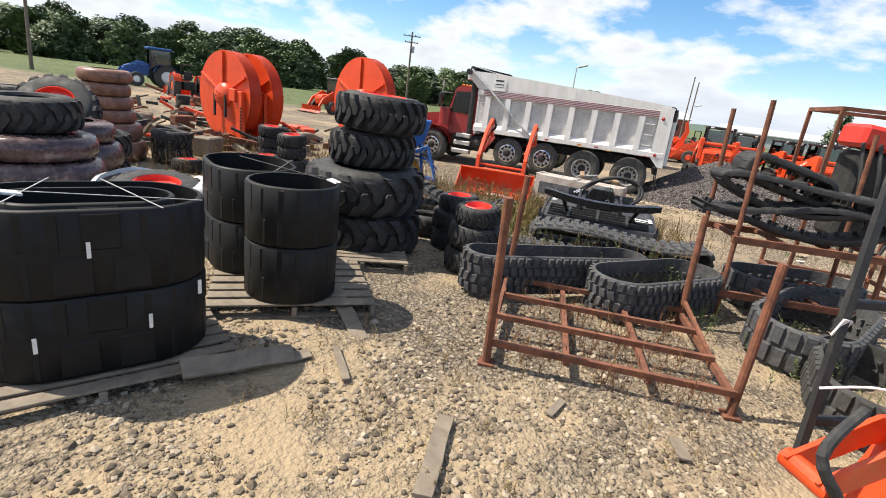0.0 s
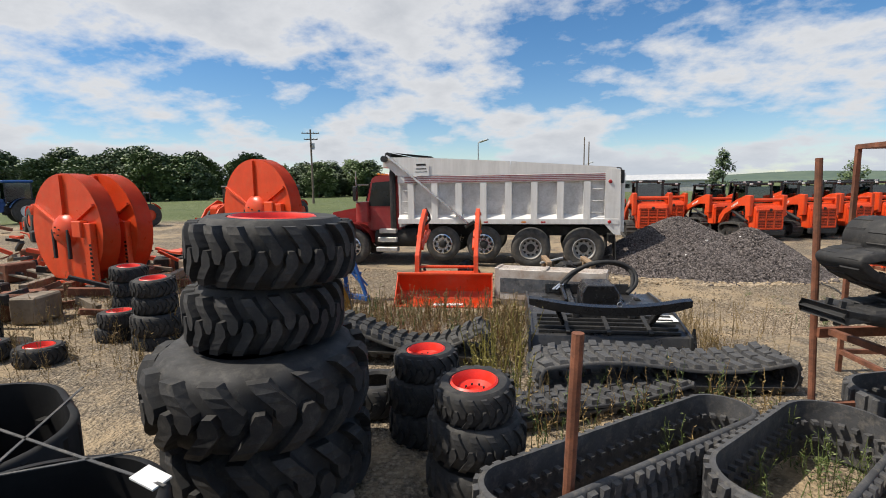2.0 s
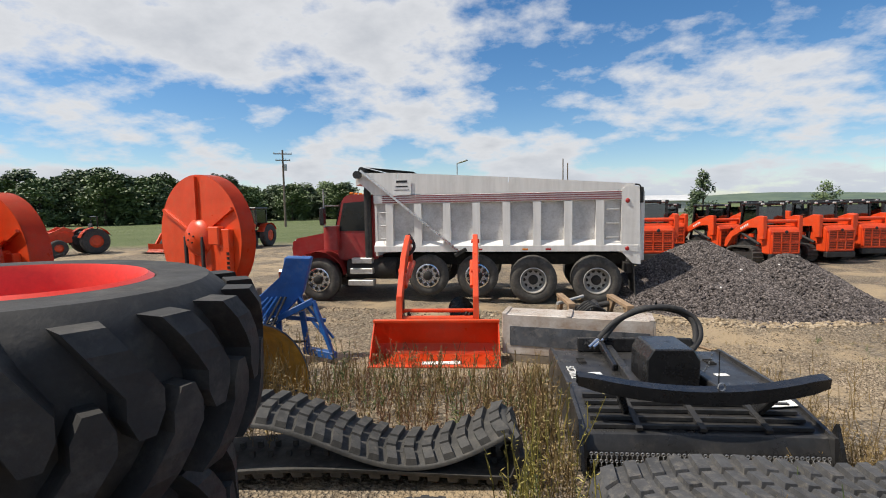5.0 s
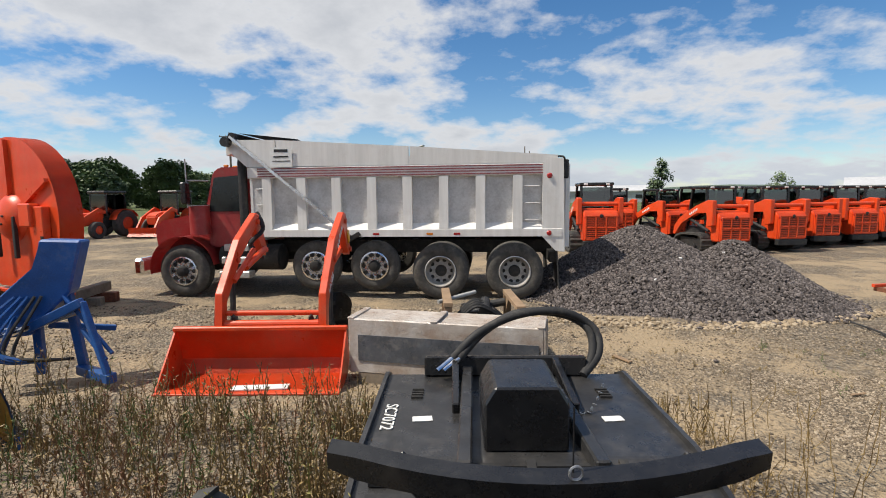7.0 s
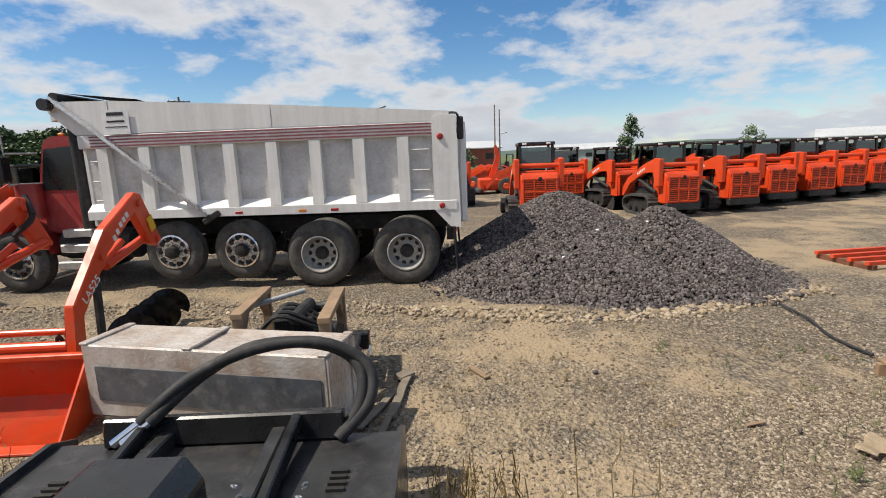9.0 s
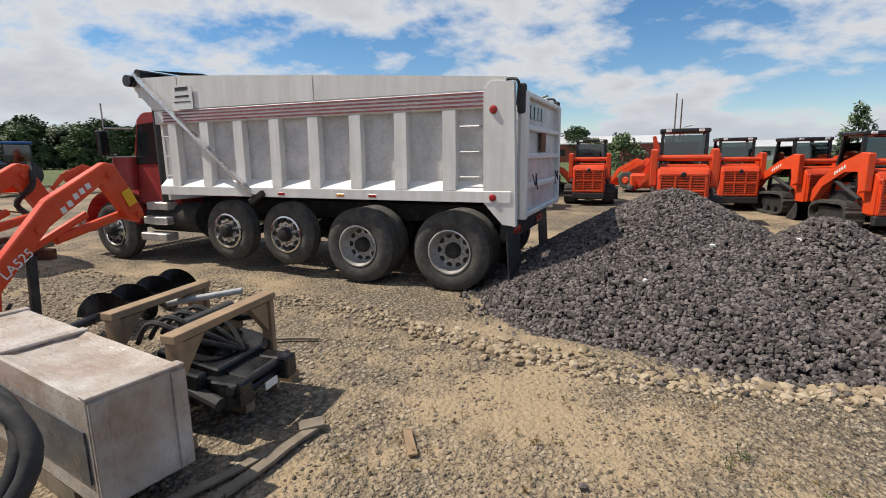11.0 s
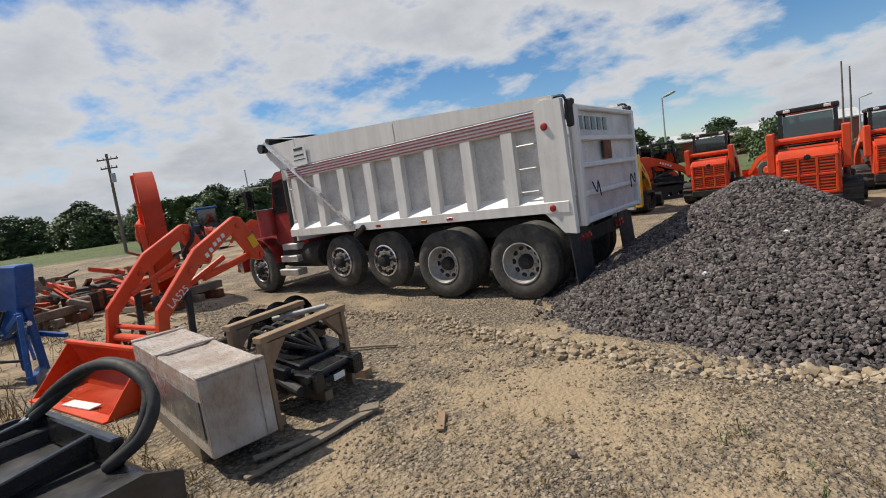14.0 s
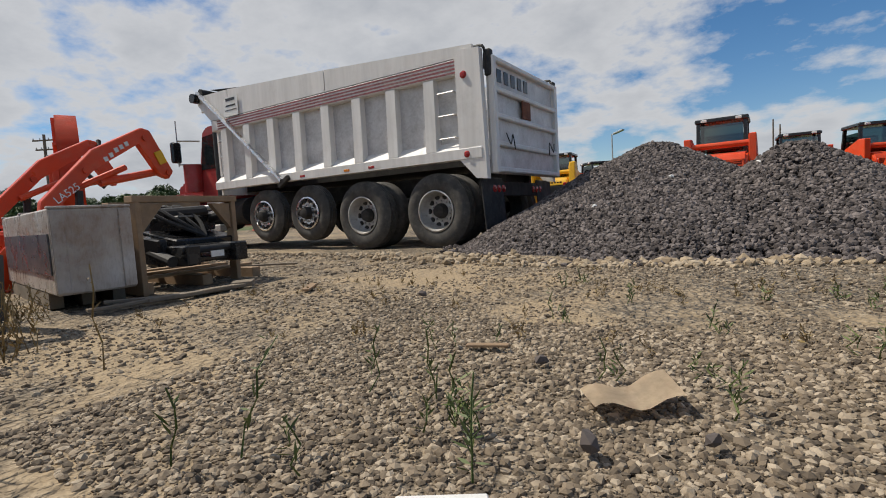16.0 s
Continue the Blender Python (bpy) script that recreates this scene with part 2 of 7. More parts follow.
def white_body_material():
    """White truck paint: grey road film low down and rain streaks."""
    n = Nodes("weathered_white_paint")
    streak = n.noise(1.0, 6.0, 0.65, stretch=(9.0, 9.0, 0.7))
    base = n.ramp(streak, (0.3, (0.64, 0.625, 0.60)), (0.66, (0.77, 0.755, 0.73)))
    blot = n.ramp(n.noise(2.3, 7.0, 0.7), (0.52, 0.0), (0.78, 0.4))
    base = n.mix(blot, base, (0.42, 0.385, 0.35))
    chips = n.ramp(n.noise(9.0, 8.0, 0.75), (0.68, 0.0), (0.74, 0.6))
    base = n.mix(chips, base, (0.2, 0.17, 0.15))
    return n.done(base, n.ramp(streak, (0.3, 0.35), (0.7, 0.55)), 0.0, n.bump(n.noise(5, 3), 0.08, 0.01))


WHITE_BODY = white_body_material()
SIDE_SHEET = plain("greyed_aluminium_sheet", (0.58, 0.57, 0.56), 0.45, 0.15, grain=30, patch=2.2, vary=0.2, dirt=(0.34, 0.31, 0.28), dirt_amount=0.5, bump=0.06)


def film_material():
    """Milky plastic film over bare plywood: wood shows where it clings."""
    n = Nodes("cloudy_film_over_wood")
    cling = n.noise(2.6, 7.0, 0.65)
    c = n.ramp(cling, (0.32, (0.30, 0.215, 0.16)), (0.48, (0.43, 0.375, 0.33)), (0.66, (0.57, 0.54, 0.51)))
    wr = n.noise(11.0, 6.0, 0.7, stretch=(1.0, 3.0, 1.0))
    return n.done(c, n.ramp(wr, (0.3, 0.18), (0.7, 0.42)), 0.0, n.bump(wr, 0.5, 0.02))


FILM = film_material()


def mound_height(x, y):
    """Gentle unevenness of the yard."""
    h = 0.03 * noise.noise((x * 0.35, y * 0.35, 1.0)) + 0.012 * noise.noise((x * 1.7, y * 1.7, 4.0))
    # shallow ridge pushed up beside the wheel track
    d = (y - (10.75 + 0.09 * (3.0 - x) + 0.12 * math.sin(x * 1.3)))
    h += 0.05 * math.exp(-(d / 0.28) ** 2) * (1.0 if x < 4.2 else math.exp(-(x - 4.2) ** 2))
    return h


def ground_material():
    n = Nodes("gravel_and_earth")
    p = n.pos
    big = n.noise(0.33, 6.0, 0.6, at=p)
    mid = n.noise(1.7, 6.0, 0.65, at=p)
    v1 = n.voronoi(24.0, at=p)
    v2 = n.voronoi(52.0, at=p)
    v3 = n.voronoi(100.0, at=p)
    stone = n.ramp(v1.outputs["Color"], (0.1, (0.146, 0.121, 0.092)), (0.45, (0.292, 0.235, 0.165)), (0.9, (0.404, 0.343, 0.261)))
    pebble = n.ramp(v2.outputs["Color"], (0.1, (0.172, 0.139, 0.102)), (0.5, (0.300, 0.239, 0.165)), (0.9, (0.386, 0.319, 0.232)))
    grit = n.ramp(v3.outputs["Color"], (0.0, (0.240, 0.187, 0.123)), (1.0, (0.378, 0.299, 0.197)))
    sand = n.mix(n.ramp(n.noise(3.0, 5.0, 0.6, at=p), (0.35, 0.0), (0.65, 1.0)), (0.394, 0.287, 0.165), (0.343, 0.259, 0.155))
    sand = n.mix(0.45, sand, grit)
    gravel = n.mix(n.ramp(n.noise(6.0, 3.0, 0.5, at=p), (0.42, 0.0), (0.58, 1.0)), stone, pebble)
    bare = n.ramp(n.math("ADD", n.math("MULTIPLY", big, 0.6), n.math("MULTIPLY", mid, 0.4)), (0.47, 0.0), (0.57, 0.85))
    yard = n.mix(bare, gravel, sand)
    # shade between the stones, put into the colour: darker towards cell edges
    gap_shade = n.ramp(v1.outputs["Distance"], (0.3, 0.0), (0.7, 0.75))
    gravel = n.mix(gap_shade, gravel, (0.085, 0.066, 0.046))
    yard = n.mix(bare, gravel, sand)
    yard = n.mix(n.ramp(n.noise(0.9, 7.0, 0.7, at=p), (0.55, 0.0), (0.8, 0.35)), yard, (0.172, 0.131, 0.088))
    # meadow beyond the yard
    sep = n.t.nodes.new("ShaderNodeSeparateXYZ")
    n.t.links.new(p, sep.inputs[0])
    wob = n.math("MULTIPLY", n.noise(0.06, 4.0, 0.6, at=p), 14.0)
    far = n.math("ADD", n.math("ADD", sep.outputs[1], n.math("MULTIPLY", sep.outputs[0], -0.28)), wob)
    green = n.ramp(n.math("DIVIDE", far, 100.0), (0.40, 0.0), (0.45, 1.0))
    meadow = n.ramp(n.noise(0.12, 8.0, 0.7, at=p), (0.3, (0.07, 0.1, 0.028)), (0.7, (0.125, 0.15, 0.055)))
    c = n.mix(green, yard, meadow)
    h = n.math("ADD", n.math("MULTIPLY", v1.outputs["Distance"], -1.0), n.math("MULTIPLY", v2.outputs["Distance"], -0.5))
    h = n.math("MULTIPLY", h, n.math("SUBTRACT", 1.0, n.math("MULTIPLY", bare, 0.8)))
    nb = n.bump(h, 1.0, 0.045)
    nb = n.bump(v3.outputs["Distance"], 0.35, 0.01, nb)
    return n.done(c, 0.92, 0.0, nb)


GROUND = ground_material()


def stone_material(name, dark, midc, light):
    n = Nodes(name)
    c = n.ramp(n.island, (0.0, dark), (0.5, midc), (1.0, light))
    c = n.mix(n.ramp(n.noise(30.0, 4.0, 0.6, at=n.pos), (0.35, 0.0), (0.7, 0.4)), c, midc)
    return n.done(c, 0.9, 0.0, n.bump(n.noise(60.0, 4.0, 0.6, at=n.pos), 0.35, 0.006))


STONES_TAN = stone_material("loose_limestone", (0.06, 0.047, 0.035), (0.2, 0.155, 0.107), (0.45, 0.375, 0.28))
STONES_GREY = stone_material("crushed_grey_stone", (0.028, 0.023, 0.022), (0.088, 0.074, 0.07), (0.22, 0.19, 0.18))
ROCK_BUFF = stone_material("buff_rock", (0.2, 0.15, 0.095), (0.33, 0.26, 0.175), (0.44, 0.365, 0.27))


def leaf_material(name, dark, light):
    n = Nodes(name)
    c = n.ramp(n.island, (0.0, dark), (1.0, light))
    return n.done(c, 0.6, 0.0, None, Subsurface_Weight=0.0)


LEAF = leaf_material("tree_leaf", (0.05, 0.085, 0.03), (0.12, 0.17, 0.06))
LEAF_DARK = leaf_material("dark_tree_leaf", (0.04, 0.068, 0.03), (0.09, 0.13, 0.055))
WEED_DRY = leaf_material("dry_weed", (0.11, 0.07, 0.028), (0.35, 0.25, 0.1))
WEED_GREEN = leaf_material("green_weed", (0.05, 0.085, 0.02), (0.15, 0.18, 0.055))
WEED_RED = leaf_material("reddish_weed", (0.15, 0.065, 0.035), (0.27, 0.15, 0.07))

# ---------- mesh helpers ----------


def part(name, bm, material, parent=None, label="", smooth=None):
    me = bpy.data.meshes.new(name)
    bmesh.ops.recalc_face_normals(bm, faces=bm.faces)
    bm.to_mesh(me)
    bm.free()
    me.materials.append(material)
    if smooth is not None and len(me.polygons):
        me.polygons.foreach_set("use_smooth", [True] * len(me.polygons))
        me.set_sharp_from_angle(angle=radians(smooth))
    ob = new(name, me)
    ob.parent = parent
    if label:
        tagged(ob, label)
    return ob


def twin(ob, m, parent=None):
    """Another object on the same mesh."""
    o = new(ob.name.split(".")[0], ob.data)
    o.parent = parent if parent is not None else ob.parent
    o.matrix_basis = m
    for key in ("label", "category", "group", "kind"):
        if key in ob:
            o[key] = ob[key]
    return o


def thing(name, m, label, category, group=""):
    ob = new(name)
    ob.empty_display_size = 0.1
    ob.matrix_basis = m
    return tagged(ob, label, category, group)


def box(bm, c, s, rot=(0, 0, 0), bevel=0.0, taper=None):
    r = bmesh.ops.create_cube(bm, size=1.0)
    vs = r["verts"]
    if taper:
        for v in vs:
            if v.co.z > 0:
                v.co.x *= taper[0]
                v.co.y *= taper[1]
    m = pose(*c, *rot) @ Matrix.Diagonal((*s, 1))
    bmesh.ops.transform(bm, matrix=m, verts=vs)
    if bevel:
        es = list({e for v in vs for e in v.link_edges})
        bmesh.ops.bevel(bm, geom=es, offset=bevel, segments=1, affect="EDGES", profile=0.5)
    return vs


def rod(bm, a, b, r, r2=None, seg=10):
    a, b = Vector(a), Vector(b)
    d = b - a
    m = Matrix.Translation((a + b) / 2) @ d.to_track_quat("Z", "Y").to_matrix().to_4x4()
    bmesh.ops.create_cone(bm, cap_ends=True, segments=seg, radius1=r, radius2=r if r2 is None else r2, depth=d.length, matrix=m)


def beam(bm, a, b, w, h, up=(0, 0, 1), bevel=0.0):
    """A square bar from a to b: w across, h along up."""
    a, b, up = Vector(a), Vector(b), Vector(up)
    x = (b - a).normalized()
    y = up.cross(x)
    if y.length < 1e-4:
        y = Vector((0, 1, 0)).cross(x)
    y.normalize()
    z = x.cross(y)
    m = Matrix.Translation((a + b) / 2) @ Matrix((x, y, z)).transposed().to_4x4() @ Matrix.Diagonal(((b - a).length, w, h, 1))
    vs = bmesh.ops.create_cube(bm, size=1.0, matrix=m)["verts"]
    if bevel:
        bmesh.ops.bevel(bm, geom=list({e for v in vs for e in v.link_edges}), offset=bevel, segments=1, affect="EDGES", profile=0.5)


def tube(bm, pts, r, seg=8, smooth_steps=0):
    pts = [Vector(p) for p in pts]
    if smooth_steps:
        out = []
        n = len(pts)
        for i in range(n - 1):
            p0, p1, p2, p3 = pts[max(i - 1, 0)], pts[i], pts[i + 1], pts[min(i + 2, n - 1)]
            for k in range(smooth_steps):
                t = k / smooth_steps
                out.append(0.5 * ((2 * p1) + (p2 - p0) * t + (2 * p0 - 5 * p1 + 4 * p2 - p3) * t * t + (3 * p1 - p0 - 3 * p2 + p3) * t ** 3))
        pts = out + [pts[-1]]
    rings = []
    for i, p in enumerate(pts):
        d = (pts[min(i + 1, len(pts) - 1)] - pts[max(i - 1, 0)]).normalized()
        q = d.to_track_quat("Z", "Y")
        rings.append([bm.verts.new(p + q @ Vector((r * math.cos(2 * math.pi * k / seg), r * math.sin(2 * math.pi * k / seg), 0))) for k in range(seg)])
    for a, b in zip(rings, rings[1:]):
        for k in range(seg):
            bm.faces.new((a[k], a[(k + 1) % seg], b[(k + 1) % seg], b[k]))
    bm.faces.new(rings[0])
    bm.faces.new(rings[-1])


def prism(bm, outline, thick, m=None):
    """A plate: outline in x, z, from y = 0 to y = thick."""
    m = m or Matrix()
    a = [bm.verts.new(m @ Vector((x, 0, z))) for x, z in outline]
    b = [bm.verts.new(m @ Vector((x, thick, z))) for x, z in outline]
    bm.faces.new(a)
    bm.faces.new(b)
    for i in range(len(a)):
        j = (i + 1) % len(a)
        bm.faces.new((a[i], a[j], b[j], b[i]))


def lathe(bm, profile, seg=32, m=None, close=False):
    """Profile of (radius, height) turned round z."""
    m = m or Matrix()
    rings = []
    for r, z in profile:
        rings.append([bm.verts.new(m @ Vector((r * math.cos(2 * math.pi * k / seg), r * math.sin(2 * math.pi * k / seg), z))) for k in range(seg)])
    pairs = list(zip(rings, rings[1:])) + ([(rings[-1], rings[0])] if close else [])
    for a, b in pairs:
        for k in range(seg):
            bm.faces.new((a[k], a[(k + 1) % seg], b[(k + 1) % seg], b[k]))


def sheet(bm, rows):
    """A surface through rows of points."""
    vs = [[bm.verts.new(p) for p in row] for row in rows]
    for a, b in zip(vs, vs[1:]):
        for i in range(len(a) - 1):
            bm.faces.new((a[i], a[i + 1], b[i + 1], b[i]))


def slab(bm, rows, thick):
    """The same with thickness, pushed along z."""
    sheet(bm, rows)
    r = bmesh.ops.solidify(bm, geom=bm.faces[:], thickness=thick)
    return r


def lettering(name, text, size, material, parent, m, depth=0.003):
    cu = bpy.data.curves.new(name, "FONT")
    cu.body, cu.size, cu.extrude = text, size, depth
    tmp = new(name, cu)
    me = bpy.data.meshes.new_from_object(tmp.evaluated_get(bpy.context.evaluated_depsgraph_get()))
    bpy.data.objects.remove(tmp)
    me.materials.append(material)
    ob = new(name, me)
    ob.parent = parent
    ob.matrix_basis = m
    return ob


ICO = bmesh.new()
bmesh.ops.create_icosphere(ICO, subdivisions=1, radius=1.0)
ICO_V = np.array([v.co[:] for v in ICO.verts])
ICO_F = np.array([[v.index for v in f.verts] for f in ICO.faces])
ICO.free()


def stones(name, centres, sizes, material, flat=0.65, rough=0.28, seed=1):
    """Many loose stones in one mesh."""
    rng = np.random.default_rng(seed)
    n, k = len(centres), len(ICO_V)
    jit = 1.0 + rng.uniform(-rough, rough, (n, k, 1))
    v = ICO_V[None] * jit
    sc = np.stack([np.ones(n), rng.uniform(0.65, 1.0, n), rng.uniform(flat * 0.7, flat * 1.25, n)], 1)
    v = v * sc[:, None, :]
    a = rng.uniform(0, 2 * np.pi, n)
    b = rng.uniform(-0.5, 0.5, n)
    ca, sa, cb, sb = np.cos(a), np.sin(a), np.cos(b), np.sin(b)
    y, z = v[..., 1] * cb[:, None] - v[..., 2] * sb[:, None], v[..., 1] * sb[:, None] + v[..., 2] * cb[:, None]
    x = v[..., 0]
    x, y = x * ca[:, None] - y * sa[:, None], x * sa[:, None] + y * ca[:, None]
    v = np.stack([x, y, z], 2) * np.asarray(sizes)[:, None, None] + np.asarray(centres)[:, None, :]
    f = (ICO_F[None] + (np.arange(n) * k)[:, None, None]).reshape(-1, 3)
    me = bpy.data.meshes.new(name)
    me.from_pydata(v.reshape(-1, 3).tolist(), [], f.tolist())
    me.materials.append(material)
    return new(name, me)


def pebble_field(name, area, count, size, material, seed, label, keep=None, power=3.2, patchy=True):
    rng = np.random.default_rng(seed)
    x0, x1, y0, y1 = area
    x, y = rng.uniform(x0, x1, count), rng.uniform(y0, y1, count)
    s = size[0] + (size[1] - size[0]) * rng.random(count) ** power
    pts = []
    ss = []
    for i in range(count):
        clump = noise.noise((x[i] * 0.9, y[i] * 0.9, 7.0)) + 0.6 * noise.noise((x[i] * 2.7, y[i] * 2.7, 3.0))
        if patchy and clump < -0.12 + 0.35 * (rng.random() - 0.5):
            continue
        if keep and not keep(x[i], y[i]):
            continue
        pts.append((x[i], y[i], mound_height(x[i], y[i]) + s[i] * 0.12))
        ss.append(s[i])
    return tagged(stones(name, np.array(pts), np.array(ss), material, seed=seed), label, "stones", kind="stuff")
# ---------- ground and distance ----------


def build_ground():
    def axis(lo, hi, fine_lo, fine_hi, step):
        a = list(np.arange(fine_lo, fine_hi + 1e-6, step))
        d, left, right = step, [], []
        v = fine_lo
        while v > lo:
            d *= 1.35
            v -= d
            left.append(max(v, lo))
        d, v = step, fine_hi
        while v < hi:
            d *= 1.35
            v += d
            right.append(min(v, hi))
        return left[::-1] + a + right
    xs = axis(-2600, 2600, -8.0, 11.0, 0.16)
    ys = axis(-2600, 2600, -4.0, 15.0, 0.16)
    verts = []
    for y in ys:
        for x in xs:
            verts.append((x, y, mound_height(x, y) if -20 < x < 30 and -15 < y < 40 else 0.0))
    w = len(xs)
    faces = [(j * w + i, j * w + i + 1, (j + 1) * w + i + 1, (j + 1) * w + i) for j in range(len(ys) - 1) for i in range(w - 1)]
    me = bpy.data.meshes.new("ground")
    me.from_pydata(verts, [], faces)
    me.materials.append(GROUND)
    me.polygons.foreach_set("use_smooth", [True] * len(me.polygons))
    return tagged(new("ground", me), "pale gravel and sandy earth yard running into green meadow", "ground", kind="structure")


build_ground()


def build_hills():
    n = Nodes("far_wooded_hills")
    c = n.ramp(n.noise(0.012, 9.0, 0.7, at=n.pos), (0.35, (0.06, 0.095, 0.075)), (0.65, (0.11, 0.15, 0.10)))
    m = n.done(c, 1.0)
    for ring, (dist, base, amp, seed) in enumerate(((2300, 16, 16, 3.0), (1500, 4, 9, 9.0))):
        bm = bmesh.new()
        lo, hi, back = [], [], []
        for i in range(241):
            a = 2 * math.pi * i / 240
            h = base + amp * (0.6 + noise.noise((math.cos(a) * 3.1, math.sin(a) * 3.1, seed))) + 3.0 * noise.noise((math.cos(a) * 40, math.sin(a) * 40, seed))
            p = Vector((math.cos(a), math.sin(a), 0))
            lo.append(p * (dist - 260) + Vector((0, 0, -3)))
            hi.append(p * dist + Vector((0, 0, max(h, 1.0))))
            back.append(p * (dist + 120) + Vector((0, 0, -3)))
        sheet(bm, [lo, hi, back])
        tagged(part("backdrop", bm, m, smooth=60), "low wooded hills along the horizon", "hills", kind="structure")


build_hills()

# ---------- trees ----------


def tree_mesh(name, height, spread, seed, leaf, clumps=46, leaves=46, conic=False, trunk=0.22):
    rng = random.Random(seed)
    root = thing(name, Matrix(), "leafy green tree at the edge of the meadow", "tree", "trees round the yard")
    bm = bmesh.new()
    rod(bm, (0, 0, -0.2), (0.1, 0, height * 0.45), trunk, trunk * 0.6, 8)
    rod(bm, (0.1, 0, height * 0.44), (0, 0.1, height * 0.85), trunk * 0.6, trunk * 0.15, 7)
    for i in range(7):
        a = i * 2.4
        z = height * (0.28 + 0.07 * i)
        rod(bm, (0.05, 0, z), (math.cos(a) * spread * 0.7, math.sin(a) * spread * 0.7, z + height * 0.16), trunk * 0.35, trunk * 0.08, 6)
    part("trunk", bm, BARK, root)
    verts, faces = [], []
    for c in range(clumps):
        t = rng.random()
        z = height * (0.05 + 0.93 * t)
        env = (1.0 - t) ** 0.8 if conic else math.sin(math.pi * (0.22 + 0.76 * t)) ** 0.7
        a, r = rng.uniform(0, 6.283), spread * env * math.sqrt(rng.uniform(0.1, 1.0))
        cx, cy = math.cos(a) * r, math.sin(a) * r
        cs = spread * rng.uniform(0.18, 0.36)
        for k in range(leaves):
            d = Vector((rng.gauss(0, 1), rng.gauss(0, 1), rng.gauss(0, 0.8))).normalized() * cs * rng.uniform(0.5, 1.05)
            p = Vector((cx, cy, z)) + d
            s = spread * rng.uniform(0.045, 0.09)
            u = Vector((rng.gauss(0, 1), rng.gauss(0, 1), rng.gauss(0, 1))).normalized()
            v = u.orthogonal().normalized()
            b = len(verts)
            verts += [p + u * s, p + v * s * 0.7, p - u * s, p - v * s * 0.7]
            faces.append((b, b + 1, b + 2, b + 3))
    me = bpy.data.meshes.new("crown")
    me.from_pydata(verts, [], faces)
    me.materials.append(leaf)
    crown = new("crown", me)
    crown.parent = root
    return root


def build_trees():
    kinds = [tree_mesh("tree", 11.0, 3.6, 11, LEAF, 84, 70), tree_mesh("tree", 12.5, 4.2, 12, LEAF_DARK, 92, 70), tree_mesh("tree", 10.0, 3.9, 13, LEAF, 84, 70)]
    rng = random.Random(5)
    spots = []
    for i in range(44):
        t = i / 43
        spots.append((-128 + 94 * t + rng.uniform(-2, 2), 44 + 62 * t + rng.uniform(-4, 6), rng.uniform(0.75, 1.15)))
    for i in range(24):
        t = i / 23
        spots.append((-140 + 80 * t + rng.uniform(-3, 3), 62 + 62 * t + rng.uniform(-4, 8), rng.uniform(0.95, 1.35)))
    for i in range(16):
        spots.append((-138 + rng.uniform(-4, 4), -22 + 4.4 * i + rng.uniform(-2, 2), rng.uniform(0.8, 1.2)))
    for i in range(9):
        spots.append((-40 + 5.0 * i + rng.uniform(-2, 2), 112 + rng.uniform(-4, 6), rng.uniform(0.55, 0.85)))
    for i, (x, y, s) in enumerate(spots):
        m = pose(x, y, 0, 0, 0, rng.uniform(0, 360))
        if i < 3:
            kinds[i].matrix_basis = m
            o = kinds[i]
        else:
            o = copy_thing(kinds[i % 3], m)
        o.scale = (s * 1.05, s * 1.05, s * 0.72)
    # two single trees beyond the machines
    for x, y, h, sp, leaf, sd in ((4.2, 62.0, 3.5, 2.1, LEAF, 21), (24.0, 62.0, 5.7, 2.1, LEAF_DARK, 23), (48.0, 80.0, 4.6, 2.2, LEAF, 25)):
        tr = tree_mesh("tree", h, sp, sd, leaf, 44, 44, conic=sd == 23, trunk=0.16)
        tr.matrix_basis = pose(x, y, 0)
        tagged(tr, "dark conical tree behind the parked loaders" if sd == 23 else "round bushy tree behind the parked loaders")


build_trees()


def utility_pole(x, y, h, tilt=0.0, arms=2):
    p = thing("utility_pole", pose(x, y, 0, 0, tilt, 25), "weathered wooden utility pole with crossarms", "utility pole", "utility poles")
    bm = bmesh.new()
    rod(bm, (0, 0, -0.3), (0, 0, h), 0.16, 0.11, 10)
    part("pole", bm, POLE_WOOD, p)
    for k in range(arms):
        bm = bmesh.new()
        box(bm, (0, 0, h - 0.5 - 0.8 * k), (2.3 - 0.5 * k, 0.1, 0.12), bevel=0.01)
        arm = part("crossarm", bm, POLE_WOOD, p)
        for s in (-1, -0.4, 0.4, 1):
            bm = bmesh.new()
            lathe(bm, [(0.0, 0), (0.05, 0.0), (0.035, 0.06), (0.055, 0.1), (0.03, 0.16), (0.0, 0.17)], 8, pose(s * (1.05 - 0.22 * k), 0, h - 0.44 - 0.8 * k))
            part("insulator", bm, POLE_GREY, arm)
    bm = bmesh.new()
    rod(bm, (0.28, 0, h - 2.6), (0.28, 0, h - 1.8), 0.2, seg=12)
    part("transformer", bm, POLE_GREY, p)
    return p


utility_pole(-27.0, 62.0, 9.8)
utility_pole(-45.3, 25.9, 9.2, 1.0)


